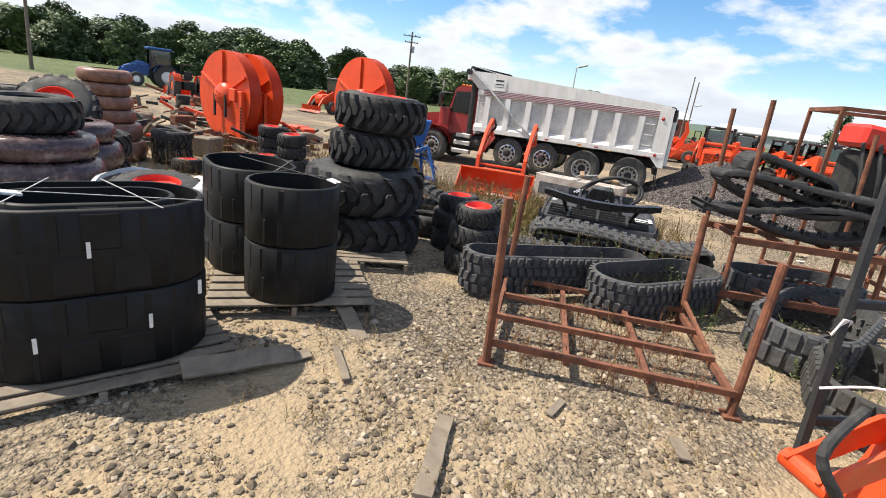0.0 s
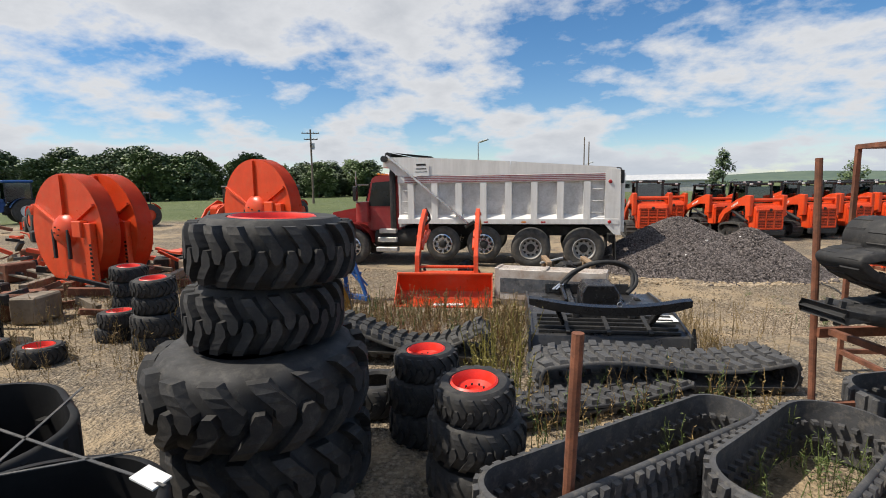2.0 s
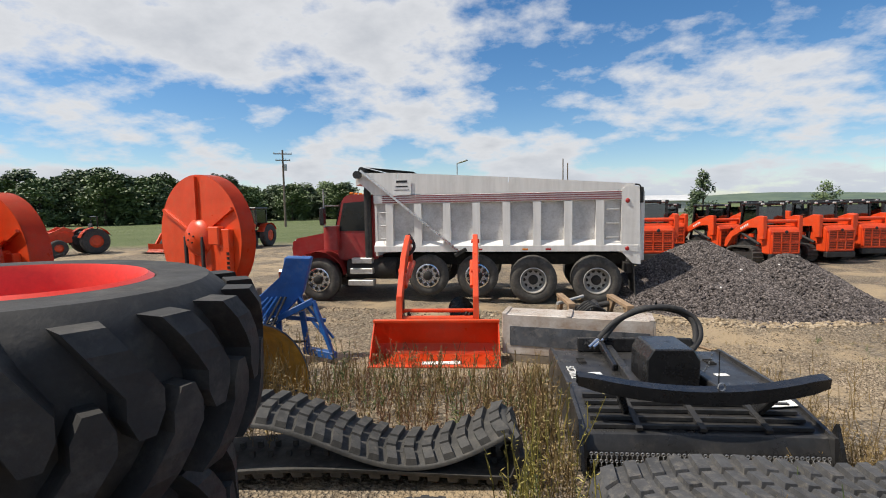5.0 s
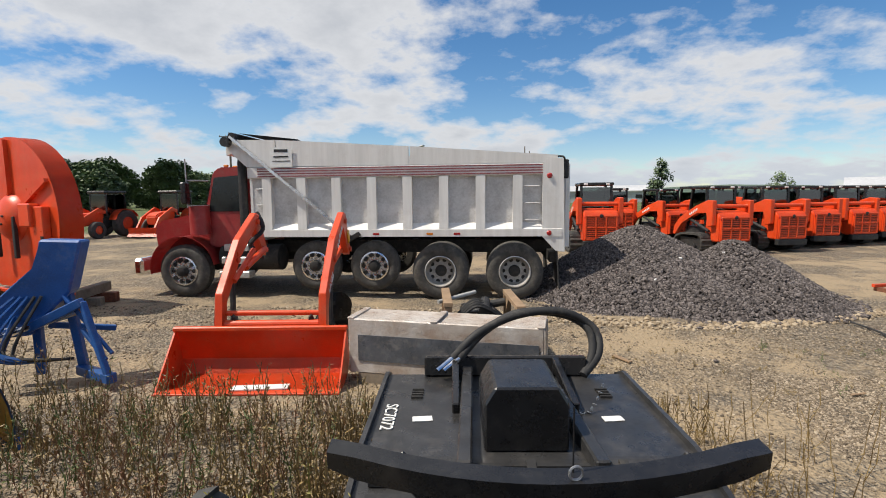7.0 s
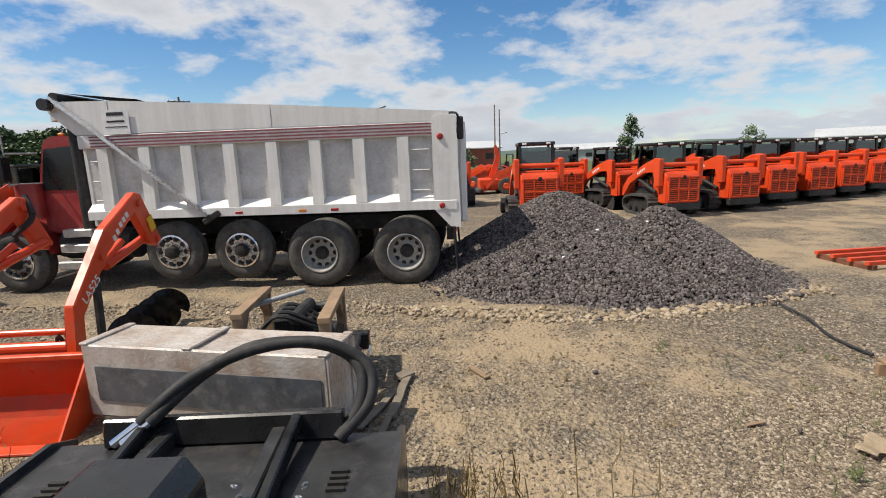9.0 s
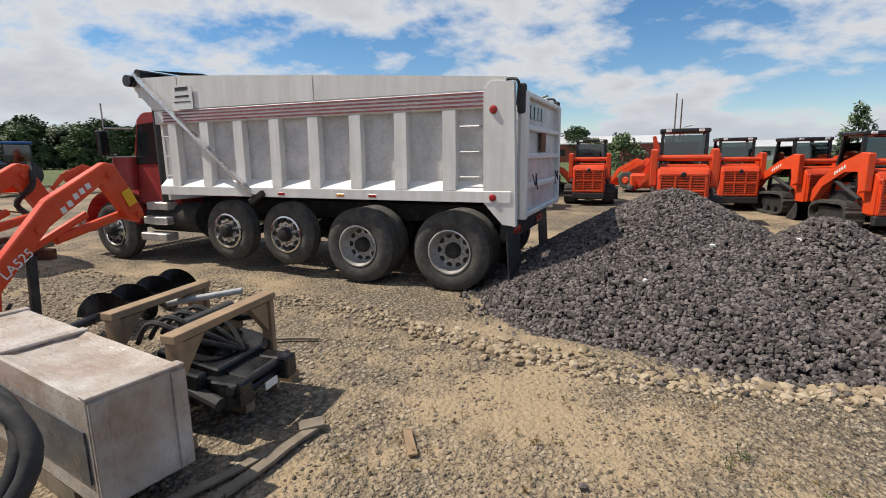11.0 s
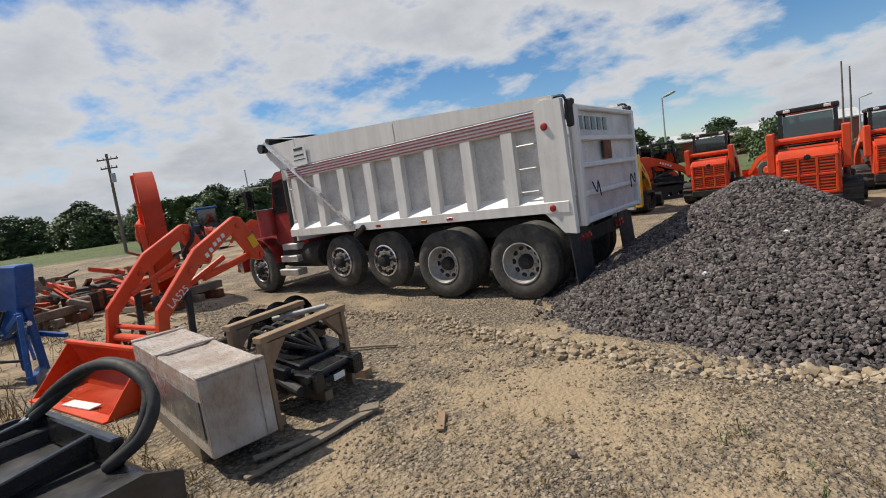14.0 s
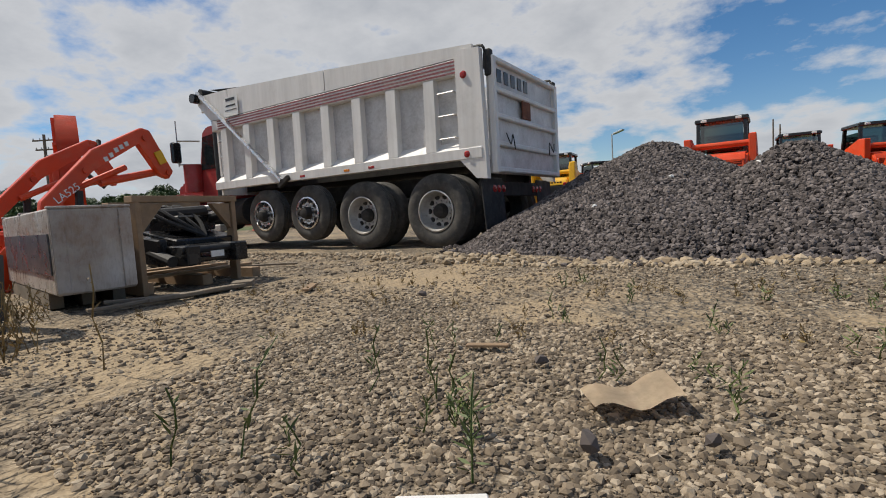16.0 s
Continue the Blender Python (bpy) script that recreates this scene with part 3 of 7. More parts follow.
def street_lamp(x, y, h, s=1.0):
    p = thing("street_lamp", pose(x, y, 0, 0, 0, -20), "tall grey steel lot light with one lamp head", "street lamp", "lot lights")
    bm = bmesh.new()
    rod(bm, (0, 0, 0), (0, 0, h), 0.1 * s, 0.06 * s, 10)
    part("pole", bm, POLE_GREY, p)
    bm = bmesh.new()
    box(bm, (0.75 * s, 0, h + 0.12 * s), (1.1 * s, 0.42 * s, 0.14 * s), (0, -14, 0), 0.03)
    part("lamp_head", bm, POLE_GREY, p)
    bm = bmesh.new()
    rod(bm, (0, 0, h - 0.1), (0.4 * s, 0, h + 0.05), 0.05 * s)
    part("bracket", bm, POLE_GREY, p)


street_lamp(-4.3, 58.0, 7.2)
street_lamp(14.0, 110.0, 6.4, 1.2)


def light_mast(x, y, h):
    p = thing("antenna_mast", pose(x, y, 0), "pair of slim tall poles beyond the yard", "mast")
    for s in (-0.35, 0.35):
        bm = bmesh.new()
        rod(bm, (s, 0, 0), (s, 0, h - s), 0.11, 0.08, 8)
        part("pole", bm, POLE_WOOD, p)


light_mast(10.6, 80.0, 9.0)


def shed(x, y, rz, size, wall, roof, label):
    p = thing("building", pose(x, y, 0, 0, 0, rz), label, "building", "far buildings")
    lx, ly, h = size
    bm = bmesh.new()
    box(bm, (0, 0, h / 2), (lx, ly, h))
    part("wall", bm, wall, p)
    bm = bmesh.new()
    prism(bm, [(-ly / 2 - 0.4, h), (0, h + ly * 0.13), (ly / 2 + 0.4, h), (ly / 2 + 0.4, h + 0.2), (0, h + ly * 0.13 + 0.22), (-ly / 2 - 0.4, h + 0.2)], lx + 0.8, pose(lx / 2 + 0.4, 0, 0, 0, 0, 90))
    part("roof", bm, roof, p)
    n = max(2, int(lx / 5))
    for i in range(n):
        bm = bmesh.new()
        box(bm, (-lx / 2 + (i + 0.5) * lx / n, -ly / 2 - 0.03, h * 0.55), (1.5, 0.08, h * 0.35), bevel=0.02)
        part("window", bm, GLASS, p)


shed(-9.0, 118.0, 6, (46, 12, 3.6), BRICK_RED, ROOF_WHITE, "long low red building with a white roof")
shed(34.0, 128.0, -8, (22, 10, 2.6), WALL_GREY, ROOF_WHITE, "long low grey building with a pale roof")
shed(-30.0, 150.0, 4, (22, 9, 3.2), WALL_GREY, ROOF_WHITE, "small white-roofed shed beyond the meadow")
shed(104.0, 110.0, -36, (40, 14, 3.2), WALL_GREY, ROOF_WHITE, "long pale warehouse behind the loaders")

# ---------- stone piles and loose stones ----------


PILES = ((5.45, 13.5, 2.35, 2.85, 1.28), (6.95, 12.75, 1.6, 1.95, 1.03))


def pile_z(x, y):
    z = -0.2
    for cx, cy, rx, ry, h in PILES:
        d = math.hypot((x - cx) / rx, (y - cy) / ry)
        d += 0.07 * noise.noise((x * 1.1, y * 1.1, cx))
        z = max(z, h * (1.06 - d) if d > 0.14 else h * (0.985 - 0.9 * d * d * 3.2))
    return z


def build_piles():
    bm = bmesh.new()
    rows = []
    for j in range(80):
        rows.append([(2.8 + 0.085 * i, 10.0 + 0.085 * j, pile_z(2.8 + 0.085 * i, 10.0 + 0.085 * j) - 0.05) for i in range(80)])
    sheet(bm, rows)
    bmesh.ops.delete(bm, geom=[f for f in bm.faces if max(v.co.z for v in f.verts) < -0.1], context="FACES")
    heap = tagged(part("stone_heap", bm, STONES_GREY, smooth=80), "two joined heaps of crushed dark grey stone", "stone heap")
    rng = np.random.default_rng(3)
    pts, ss = [], []
    for i in range(66000):
        x, y = rng.uniform(2.9, 8.9), rng.uniform(10.2, 16.6)
        z = pile_z(x, y)
        if z < -0.03 or (y > 14.0 and rng.random() < 0.6):
            continue
        s = rng.uniform(0.013, 0.033)
        pts.append((x, y, max(z, 0.0) + 0.004))
        ss.append(s)
    for i in range(1400):
        a, r = rng.uniform(0, 6.28), rng.uniform(1.0, 1.18)
        cx, cy, rx, ry, h = PILES[i % 2]
        pts.append((cx + rx * r * math.cos(a), cy + ry * r * math.sin(a), 0.02))
        ss.append(rng.uniform(0.016, 0.04))
    st = tagged(stones("heap_stone", np.array(pts), np.array(ss), STONES_GREY, 0.9, 0.36, 4), kind="stuff")
    st.parent = heap
    # a few pale stones among the dark ones
    pts = [(5.78, 12.28, pile_z(5.78, 12.28) + 0.02), (5.1, 11.6, pile_z(5.1, 11.6) + 0.02), (6.6, 12.4, pile_z(6.6, 12.4) + 0.02)]
    st = tagged(stones("pale_stones", np.array(pts), np.array([0.042, 0.026, 0.028]), LABEL_WHITE, 0.8, 0.3, 9), "pale stones", kind="stuff")
    st.parent = heap


build_piles()


def build_rock_row():
    """Row of buff rocks bulldozed along the foot of the heaps and wheel track."""
    rng = np.random.default_rng(8)
    line = [(-1.5, 11.25), (0.8, 11.1), (2.2, 10.95), (3.2, 10.55), (4.2, 10.3), (5.4, 10.2), (6.4, 10.42), (7.4, 10.75), (8.6, 11.2)]
    pts, ss = [], []
    for i in range(1300):
        t = rng.uniform(0, len(line) - 1.001)
        k = int(t)
        f = t - k
        x = line[k][0] * (1 - f) + line[k + 1][0] * f
        y = line[k][1] * (1 - f) + line[k + 1][1] * f + rng.normal(0, 0.09 if x > 2.8 else 0.17)
        s = rng.uniform(0.018, 0.04) + (0.022 if rng.random() < 0.12 else 0.0)
        if x < 2.8:
            s *= 0.7
        pts.append((x, y, mound_height(x, y) + s * 0.3))
        ss.append(s)
    tagged(stones("rock_row", np.array(pts), np.array(ss), ROCK_BUFF, 0.75, 0.3, 12), "row of buff rocks at the foot of the heap", "rocks", kind="stuff")


build_rock_row()
pebble_field("gravel_stones", (3.2, 8.6, 6.3, 10.4), 30000, (0.004, 0.019), STONES_TAN, 21, "loose pale limestone gravel on the yard")
pebble_field("gravel_stones", (4.7, 7.5, 6.7, 8.3), 26000, (0.0035, 0.0165), STONES_TAN, 22, "coarse loose gravel close to the ground camera", keep=lambda x, y: math.hypot(x - 6.4, y - 6.27) > 0.25, power=2.0, patchy=False)
pebble_field("gravel_stones", (4.7, 7.5, 6.6, 8.6), 20000, (0.003, 0.011), STONES_TAN, 27, "fine grit between coarser gravel", keep=lambda x, y: math.hypot(x - 6.4, y - 6.27) > 0.25)
pebble_field("gravel_stones", (-1.4, 4.2, -3.4, 1.6), 20000, (0.007, 0.036), STONES_TAN, 23, "loose pale gravel round the stacked tracks")
pebble_field("gravel_stones", (-5.0, 3.4, 8.6, 11.4), 8000, (0.008, 0.032), STONES_TAN, 24, "loose gravel along the wheel track")
pebble_field("gravel_stones", (3.4, 10.5, 3.0, 10.0), 6000, (0.008, 0.026), STONES_TAN, 25, "loose gravel on the open yard", keep=lambda x, y: x > 7.4 or y < 6.2)

# ---------- dump truck ----------
TRUCK = pose(2.78, 12.15, 0.0, 0, 0, 178)     # x forward, y to its left side, from below the rearmost hub's face


def truck_tyre(parent, name, radius, width, rim_r, rim_mat, x, y, z, dual=False, alloy=False, side=1):
    """A road wheel, its outer face at y, looking to +y times side."""
    w = new(name)
    w.empty_display_size = 0.1
    w.parent = parent
    w.matrix_basis = pose(x, y, z, -90 * side, 0, 0)
    R, W = radius, width
    bm = bmesh.new()
    prof = [(rim_r, -0.02), (rim_r + 0.03, 0.0), (R - 0.10, 0.012), (R - 0.05, -0.005), (R - 0.012, -0.05), (R, -0.06)]
    grooves = [0.25, 0.5, 0.75]
    for g in grooves:
        zc = -0.06 - (W - 0.12) * g
        prof += [(R, zc + 0.008), (R - 0.014, zc + 0.006), (R - 0.014, zc - 0.006), (R, zc - 0.008)]
    prof += [(R, -W + 0.06), (R - 0.012, -W + 0.05), (R - 0.06, -W), (rim_r, -W)]
    lathe(bm, prof, 48)
    part("tyre", bm, RUBBER_ROAD, w, smooth=35)
    # rim dish
    bm = bmesh.new()
    if alloy:
        dish = [(rim_r + 0.005, 0.004), (rim_r - 0.02, 0.012), (rim_r - 0.03, -0.01), (rim_r - 0.045, -0.05), (rim_r - 0.07, -0.035), (0.19, -0.01), (0.165, -0.012), (0.1, -0.012)]
    else:
        dish = [(rim_r + 0.005, 0.0), (rim_r - 0.012, 0.006), (rim_r - 0.025, -0.03), (rim_r - 0.05, -0.13), (rim_r - 0.08, -0.165), (0.2, -0.17), (0.16, -0.165), (0.1, -0.165)]
    lathe(bm, dish, 40)
    rim = part("rim", bm, rim_mat, w, "bright aluminium rim" if alloy else "dusty steel rim", smooth=40)
    zf = -0.012 if alloy else -0.166
    for k in range(10):
        holes = bmesh.new()
        a = 2 * math.pi * k / 10
        lathe(holes, [(0.0, 0.0), (0.038, 0.0), (0.04, -0.02), (0.0, -0.02)], 12, pose(0.207 * math.cos(a), 0.207 * math.sin(a), -0.007 if alloy else -0.152))
        part("hand_hole", holes, CHASSIS, w)
    for k in range(10):
        nuts = bmesh.new()
        a = 2 * math.pi * (k + 0.5) / 10
        rod(nuts, (0.142 * math.cos(a), 0.142 * math.sin(a), zf - 0.005), (0.142 * math.cos(a), 0.142 * math.sin(a), zf + 0.03), 0.016, seg=6)
        part("wheel_nut", nuts, STEEL, w)
    bm = bmesh.new()
    lathe(bm, [(0.11, zf - 0.01), (0.108, zf + 0.04), (0.095, zf + 0.07), (0.085, zf + 0.1), (0.03, zf + 0.115), (0.0, zf + 0.115)], 20)
    part("hub", bm, CHASSIS, w, smooth=40)
    if dual:
        bm = bmesh.new()
        m = pose(0, 0, -W - 0.05)
        lathe(bm, [(rim_r, 0.0), (R - 0.10, 0.012), (R - 0.03, -0.02), (R, -0.06), (R, -W + 0.06), (R - 0.03, -W + 0.02), (rim_r, -W)], 40, m)
        part("inner_tyre", bm, RUBBER_ROAD, w, smooth=40)
    return w


def build_truck():
    t = thing("dump_truck", TRUCK, "dusty white-bodied dump truck with a dark red cab on the gravel", "dump truck")
    C = -1.22                                 # centreline
    for s, ys in ((1, 0.0), (-1, -2.44)):
        truck_tyre(t, "rear_wheel", 0.525, 0.28, 0.29, ALLOY_DULL, 0.0, ys, 0.52, True, False, s)
        truck_tyre(t, "rear_wheel", 0.525, 0.28, 0.29, ALLOY_DULL, 1.37, ys, 0.52, True, False, s)
        truck_tyre(t, "lift_wheel", 0.47, 0.28, 0.27, ALLOY, 2.62, ys - 0.03 * s, 0.62, False, True, s)
        truck_tyre(t, "lift_wheel", 0.47, 0.28, 0.27, ALLOY, 3.76, ys - 0.03 * s, 0.62, False, True, s)
        truck_tyre(t, "front_wheel", 0.51, 0.3, 0.28, ALLOY, 6.42, ys - 0.02 * s, 0.51, False, True, s)
    for x in (0.0, 1.37, 2.62, 3.76, 6.42):
        bm = bmesh.new()
        rod(bm, (x, C - 1.0, 0.55), (x, C + 1.0, 0.55), 0.075, seg=12)
        lathe(bm, [(0.0, -0.25), (0.16, -0.2), (0.2, 0.0), (0.16, 0.2), (0.0, 0.25)], 14, pose(x, C, 0.55, 0, 90, 0))
        part("axle", bm, CHASSIS, t)
    bm = bmesh.new()
    for y in (C - 0.42, C + 0.42):
        box(bm, (3.1, y, 0.93), (7.7, 0.09, 0.26), bevel=0.01)
    for x in (-0.6, 0.7, 2.0, 3.2, 4.4, 5.6, 6.8):
        box(bm, (x, C, 0.93), (0.12, 0.8, 0.2))
    part("chassis_frame", bm, CHASSIS, t)
    # dump body
    L0, L1 = -0.82, 4.98
    RAIL, TOPR = 1.18, 2.4
    YS = 0.02
    bm = bmesh.new()
    box(bm, ((L0 + L1) / 2, C, RAIL + 0.03), (L1 - L0, 1.3, 0.12))
    part("body_floor", bm, CHASSIS, t)
    for s in (1, -1):
        Y = lambda d: C + s * (1.24 + d)
        # side sheet
        bm = bmesh.new()
        box(bm, ((L0 + L1) / 2, Y(-0.08), (RAIL + 0.1 + TOPR) / 2), (L1 - L0 - 0.04, 0.02, TOPR - RAIL - 0.1))
        part("side_sheet", bm, SIDE_SHEET, t, "greyed aluminium side sheet")
        # top rail with the stripe band
        bm = bmesh.new()
        box(bm, ((L0 + L1) / 2, Y(-0.03), TOPR - 0.02), (L1 - L0, 0.14, 0.2), bevel=0.012)
        part("top_rail", bm, WHITE_BODY, t)
        for k in range(4):
            bm = bmesh.new()
            box(bm, ((L0 + L1) / 2 + 0.05, Y(0.042), TOPR - 0.088 + 0.047 * k), (L1 - L0 - 0.5, 0.008, 0.022))
            part("stripe", bm, STRIPE_RED, t, "dull red stripe")
        # sloped lower rail
        bm = bmesh.new()
        prof = [(-0.075, RAIL + 0.25), (0.06, RAIL + 0.13), (0.06, RAIL), (-0.1, RAIL)]
        a = [bm.verts.new((L0, Y(d), z)) for d, z in prof]
        b = [bm.verts.new((L1, Y(d), z)) for d, z in prof]
        bm.faces.new(a)
        bm.faces.new(b)
        for i in range(4):
            bm.faces.new((a[i], a[(i + 1) % 4], b[(i + 1) % 4], b[i]))
        part("lower_rail", bm, WHITE_BODY, t)
        # ribs, flared at the foot
        n = 8
        for i in range(n):
            x = L0 + 0.78 + i * (L1 - L0 - 1.05) / (n - 1) * 0.98
            bm = bmesh.new()
            w0, w1 = 0.085, 0.075
            pts = [(Y(-0.07), RAIL + 0.2), (Y(0.058), RAIL + 0.14), (Y(0.045), RAIL + 0.4), (Y(0.04), TOPR - 0.12), (Y(-0.07), TOPR - 0.12)]
            va = [bm.verts.new((x - w0, y, z)) for y, z in pts]
            vb = [bm.verts.new((x + w0, y, z)) for y, z in pts]
            bm.faces.new(va)
            bm.faces.new(vb)
            for k in range(5):
                bm.faces.new((va[k], va[(k + 1) % 5], vb[(k + 1) % 5], vb[k]))
            part("side_rib", bm, WHITE_BODY, t)
        # sideboards, higher to the front
        for (xa, xb, za, zb) in ((L0 + 0.08, 1.9, 2.62, 2.82), (1.92, 4.4, 2.82, 2.98), (4.42, 5.35, 2.98, 3.0)):
            bm = bmesh.new()
            prism(bm, [(xa, TOPR + 0.09), (xb, TOPR + 0.09 if xb < 5 else TOPR + 0.36), (xb, zb), (xa, za)] if xb < 5 else [(xa, TOPR + 0.09), (4.98, TOPR + 0.09), (5.35, TOPR + 0.42), (5.42, zb), (xa, za)], 0.05, Matrix.Translation((0, Y(-0.012), 0)))
            part("sideboard", bm, WHITE_BODY, t)
        # corner post at the rear
        bm = bmesh.new()
        prism(bm, [(L0 - 0.06, 0.9), (L0 + 0.1, 0.92), (L0 + 0.34, RAIL), (L0 + 0.34, TOPR + 0.1), (L0 + 0.24, 2.58), (L0 - 0.02, 2.56)], 0.1, Matrix.Translation((0, Y(-0.05), 0)))
        part("corner_post", bm, WHITE_BODY, t)
        for z in (1.24, 2.26):
            bm = bmesh.new()
            lathe(bm, [(0, 0.03), (0.03, 0.028), (0.045, 0.012), (0.05, 0.0)], 16, pose(L0 + 0.22, Y(0.05), z, -90 * s))
            part("marker_lamp", bm, LAMP_RED, t, "round red marker lamp")
        for x, mt in ((1.05, LAMP_RED), (1.55, LAMP_AMBER), (2.55, LAMP_RED)):
            bm = bmesh.new()
            box(bm, (x, Y(0.05), RAIL + 0.05), (0.13, 0.03, 0.05), bevel=0.01)
            part("side_marker", bm, mt, t)
        # ladder rungs in the last bays
        for x in (L0 + 0.52, L1 - 0.28):
            for k in range(3):
                bm = bmesh.new()
                z = RAIL + 0.3 + 0.3 * k
                tube(bm, [(x - 0.12, Y(-0.06), z), (x - 0.12, Y(0.03), z), (x + 0.12, Y(0.03), z), (x + 0.12, Y(-0.06), z)], 0.013, 6)
                part("ladder_rung", bm, SIDE_SHEET, t)
        # tarp arm
        bm = bmesh.new()
        beam(bm, (3.02, Y(0.1), 1.2), (5.25, Y(0.1), 3.05), 0.05, 0.07, (0, 1, 0))
        arm = part("tarp_arm", bm, ALLOY, t, "bright aluminium tarp arm")
        bm = bmesh.new()
        box(bm, (2.98, Y(0.09), 1.17), (0.3, 0.07, 0.09), (0, 30, 0), 0.015)
        part("arm_pivot", bm, CHASSIS, arm)
        # mud flap
        bm = bmesh.new()
        box(bm, (-0.78, C + s * 0.93, 0.52), (0.02, 0.62, 0.82), (0, 4, 0), 0.004)
        part("mud_flap", bm, RUBBER, t)
    # front bulkhead and canopy over the cab
    bm = bmesh.new()
    box(bm, (L1 - 0.02, C, 1.95), (0.05, 2.36, 1.75))
    part("front_wall", bm, WHITE_BODY, t)
    bm = bmesh.new()
    prism(bm, [(L1, TOPR + 0.45), (5.42, 2.72), (5.42, 3.0), (5.2, 3.02), (L1, 2.9)], 2.36, Matrix.Translation((0, C - 1.18, 0)))
    part("cab_guard", bm, WHITE_BODY, t)
    bm = bmesh.new()
    rod(bm, (5.25, C - 1.2, 3.06), (5.25, C + 1.28, 3.06), 0.075, seg=14)
    part("tarp_roll", bm, CLOTH_TARP, t, "rolled black tarp")
    bm = bmesh.new()
    sheet(bm, [[(5.2 - 0.19 * i, C - 1.1 + 2.2 * j / 8, 3.14 - 0.022 * i - 0.05 * math.sin(j / 8 * 3.14) * (i / 6)) for j in range(9)] for i in range(7)])
    bmesh.ops.solidify(bm, geom=bm.faces[:], thickness=0.012)
    part("tarp_flap", bm, CLOTH_TARP, t)
    bm = bmesh.new()
    rod(bm, (5.32, C + 1.3, 2.95), (5.32, C + 1.42, 2.95), 0.09, seg=14)
    part("tarp_motor", bm, BLACK, t)
    # lettering panel as bars
    bm = bmesh.new()
    box(bm, (4.3, C + 1.301, 2.66), (0.42, 0.006, 0.36))
    panel = part("sign_panel", bm, LABEL_WHITE, t)
    for z, w, h, x in ((2.78, 0.26, 0.05, 4.3), (2.67, 0.28, 0.028, 4.3), (2.59, 0.34, 0.014, 4.3)):
        bm = bmesh.new()
        box(bm, (x, C + 1.306, z), (w, 0.004, h))
        part("lettering", bm, BLACK, panel)
    # tailgate
    g = new("tailgate")
    g.parent = t
    bm = bmesh.new()
    box(bm, (L0 - 0.06, C, 1.72), (0.05, 2.3, 1.5), bevel=0.008)
    part("gate_sheet", bm, SIDE_SHEET, g, "greyed aluminium gate sheet")
    for z in (1.02, 1.36, 1.72, 2.06, 2.44):
        bm = bmesh.new()
        box(bm, (L0 - 0.11, C, z), (0.08, 2.3, 0.07), bevel=0.015)
        part("gate_rib", bm, WHITE_BODY, g)
    for y in (-1.12, 1.12):
        bm = bmesh.new()
        box(bm, (L0 - 0.11, C + y, 1.72), (0.09, 0.1, 1.5), bevel=0.015)
        part("gate_edge", bm, WHITE_BODY, g)
        bm = bmesh.new()
        tube(bm, [(L0 - 0.17, C + y * 0.8, 1.5), (L0 - 0.19, C + y * 0.72, 1.36), (L0 - 0.17, C + y * 0.62, 1.5), (L0 - 0.18, C + y * 0.58, 1.3)], 0.008, 6, 4)
        part("chain", bm, CHASSIS, g)
        bm = bmesh.new()
        tube(bm, [(L0 - 0.04, C + y * 1.06, 2.3), (L0 - 0.05, C + y * 1.07, 2.56), (L0 + 0.05, C + y * 1.07, 2.6), (L0 + 0.2, C + y * 1.08, 2.58)], 0.02, 6, 3)
        part("hinge_hook", bm, BLACK_MATT, g)
        bm = bmesh.new()
        box(bm, (L0 - 0.08, C + y * 1.02, 2.38), (0.1, 0.1, 0.34), bevel=0.02)
        part("hinge_post", bm, BLACK_MATT, g)
    bm = bmesh.new()
    box(bm, (L0 - 0.13, C + 0.1, 1.9), (0.02, 0.3, 0.26), bevel=0.01)
    part("gate_plate", bm, RUST, g)
    for k in range(5):
        bm = bmesh.new()
        box(bm, (L0 - 0.09, C + 0.88 - 0.22 * k, 2.26), (0.01, 0.13, 0.17))
        part("lettering", bm, BLACK, g)
    bm = bmesh.new()
    box(bm, (L0 + 0.12, C, 0.78), (0.12, 2.2, 0.2), bevel=0.01)
    bar = part("rear_bar", bm, CHASSIS, t)
    for k in range(6):
        bm = bmesh.new()
        lathe(bm, [(0, 0.02), (0.05, 0.01), (0.055, 0)], 14, pose(L0 + 0.05, C + (-0.75 + 0.14 * k if k < 3 else 0.19 + 0.14 * k - 0.14 * 0), 0.78, 0, -90, 0))
        part("tail_lamp", bm, LAMP_RED, bar)
    # cab
    cab = new("cab")
    cab.parent = t
    bm = bmesh.new()
    side = [(5.02, 0.95), (6.0, 0.95), (6.0, 1.55), (5.98, 1.72), (6.02, 1.78), (5.86, 2.42), (5.72, 2.52), (5.08, 2.52), (5.02, 2.4)]
    prism(bm, side, 1.9, Matrix.Translation((0, C - 0.95, 0)))
    bmesh.ops.bevel(bm, geom=bm.edges[:], offset=0.03, segments=2, affect="EDGES")
    part("cab_shell", bm, RED_CAB, cab, smooth=40)
    for s in (1, -1):
        bm = bmesh.new()
        prism(bm, [(5.3, 1.66), (5.96, 1.66), (5.82, 2.32), (5.3, 2.36)], 0.012, Matrix.Translation((0, C + s * 0.955 - (0.012 if s < 0 else 0), 0)))
        part("side_window", bm, GLASS, cab)
        bm = bmesh.new()
        prism(bm, [(5.24, 1.0), (5.98, 1.0), (5.98, 1.6), (5.24, 1.6)], 0.014, Matrix.Translation((0, C + s * 0.953 - (0.014 if s < 0 else 0), 0)))
        door = part("cab_door", bm, RED_CAB, cab)
        bm = bmesh.new()
        rod(bm, (5.2, C + s * 1.03, 0.95), (5.2, C + s * 1.03, 2.62), 0.085, seg=14)
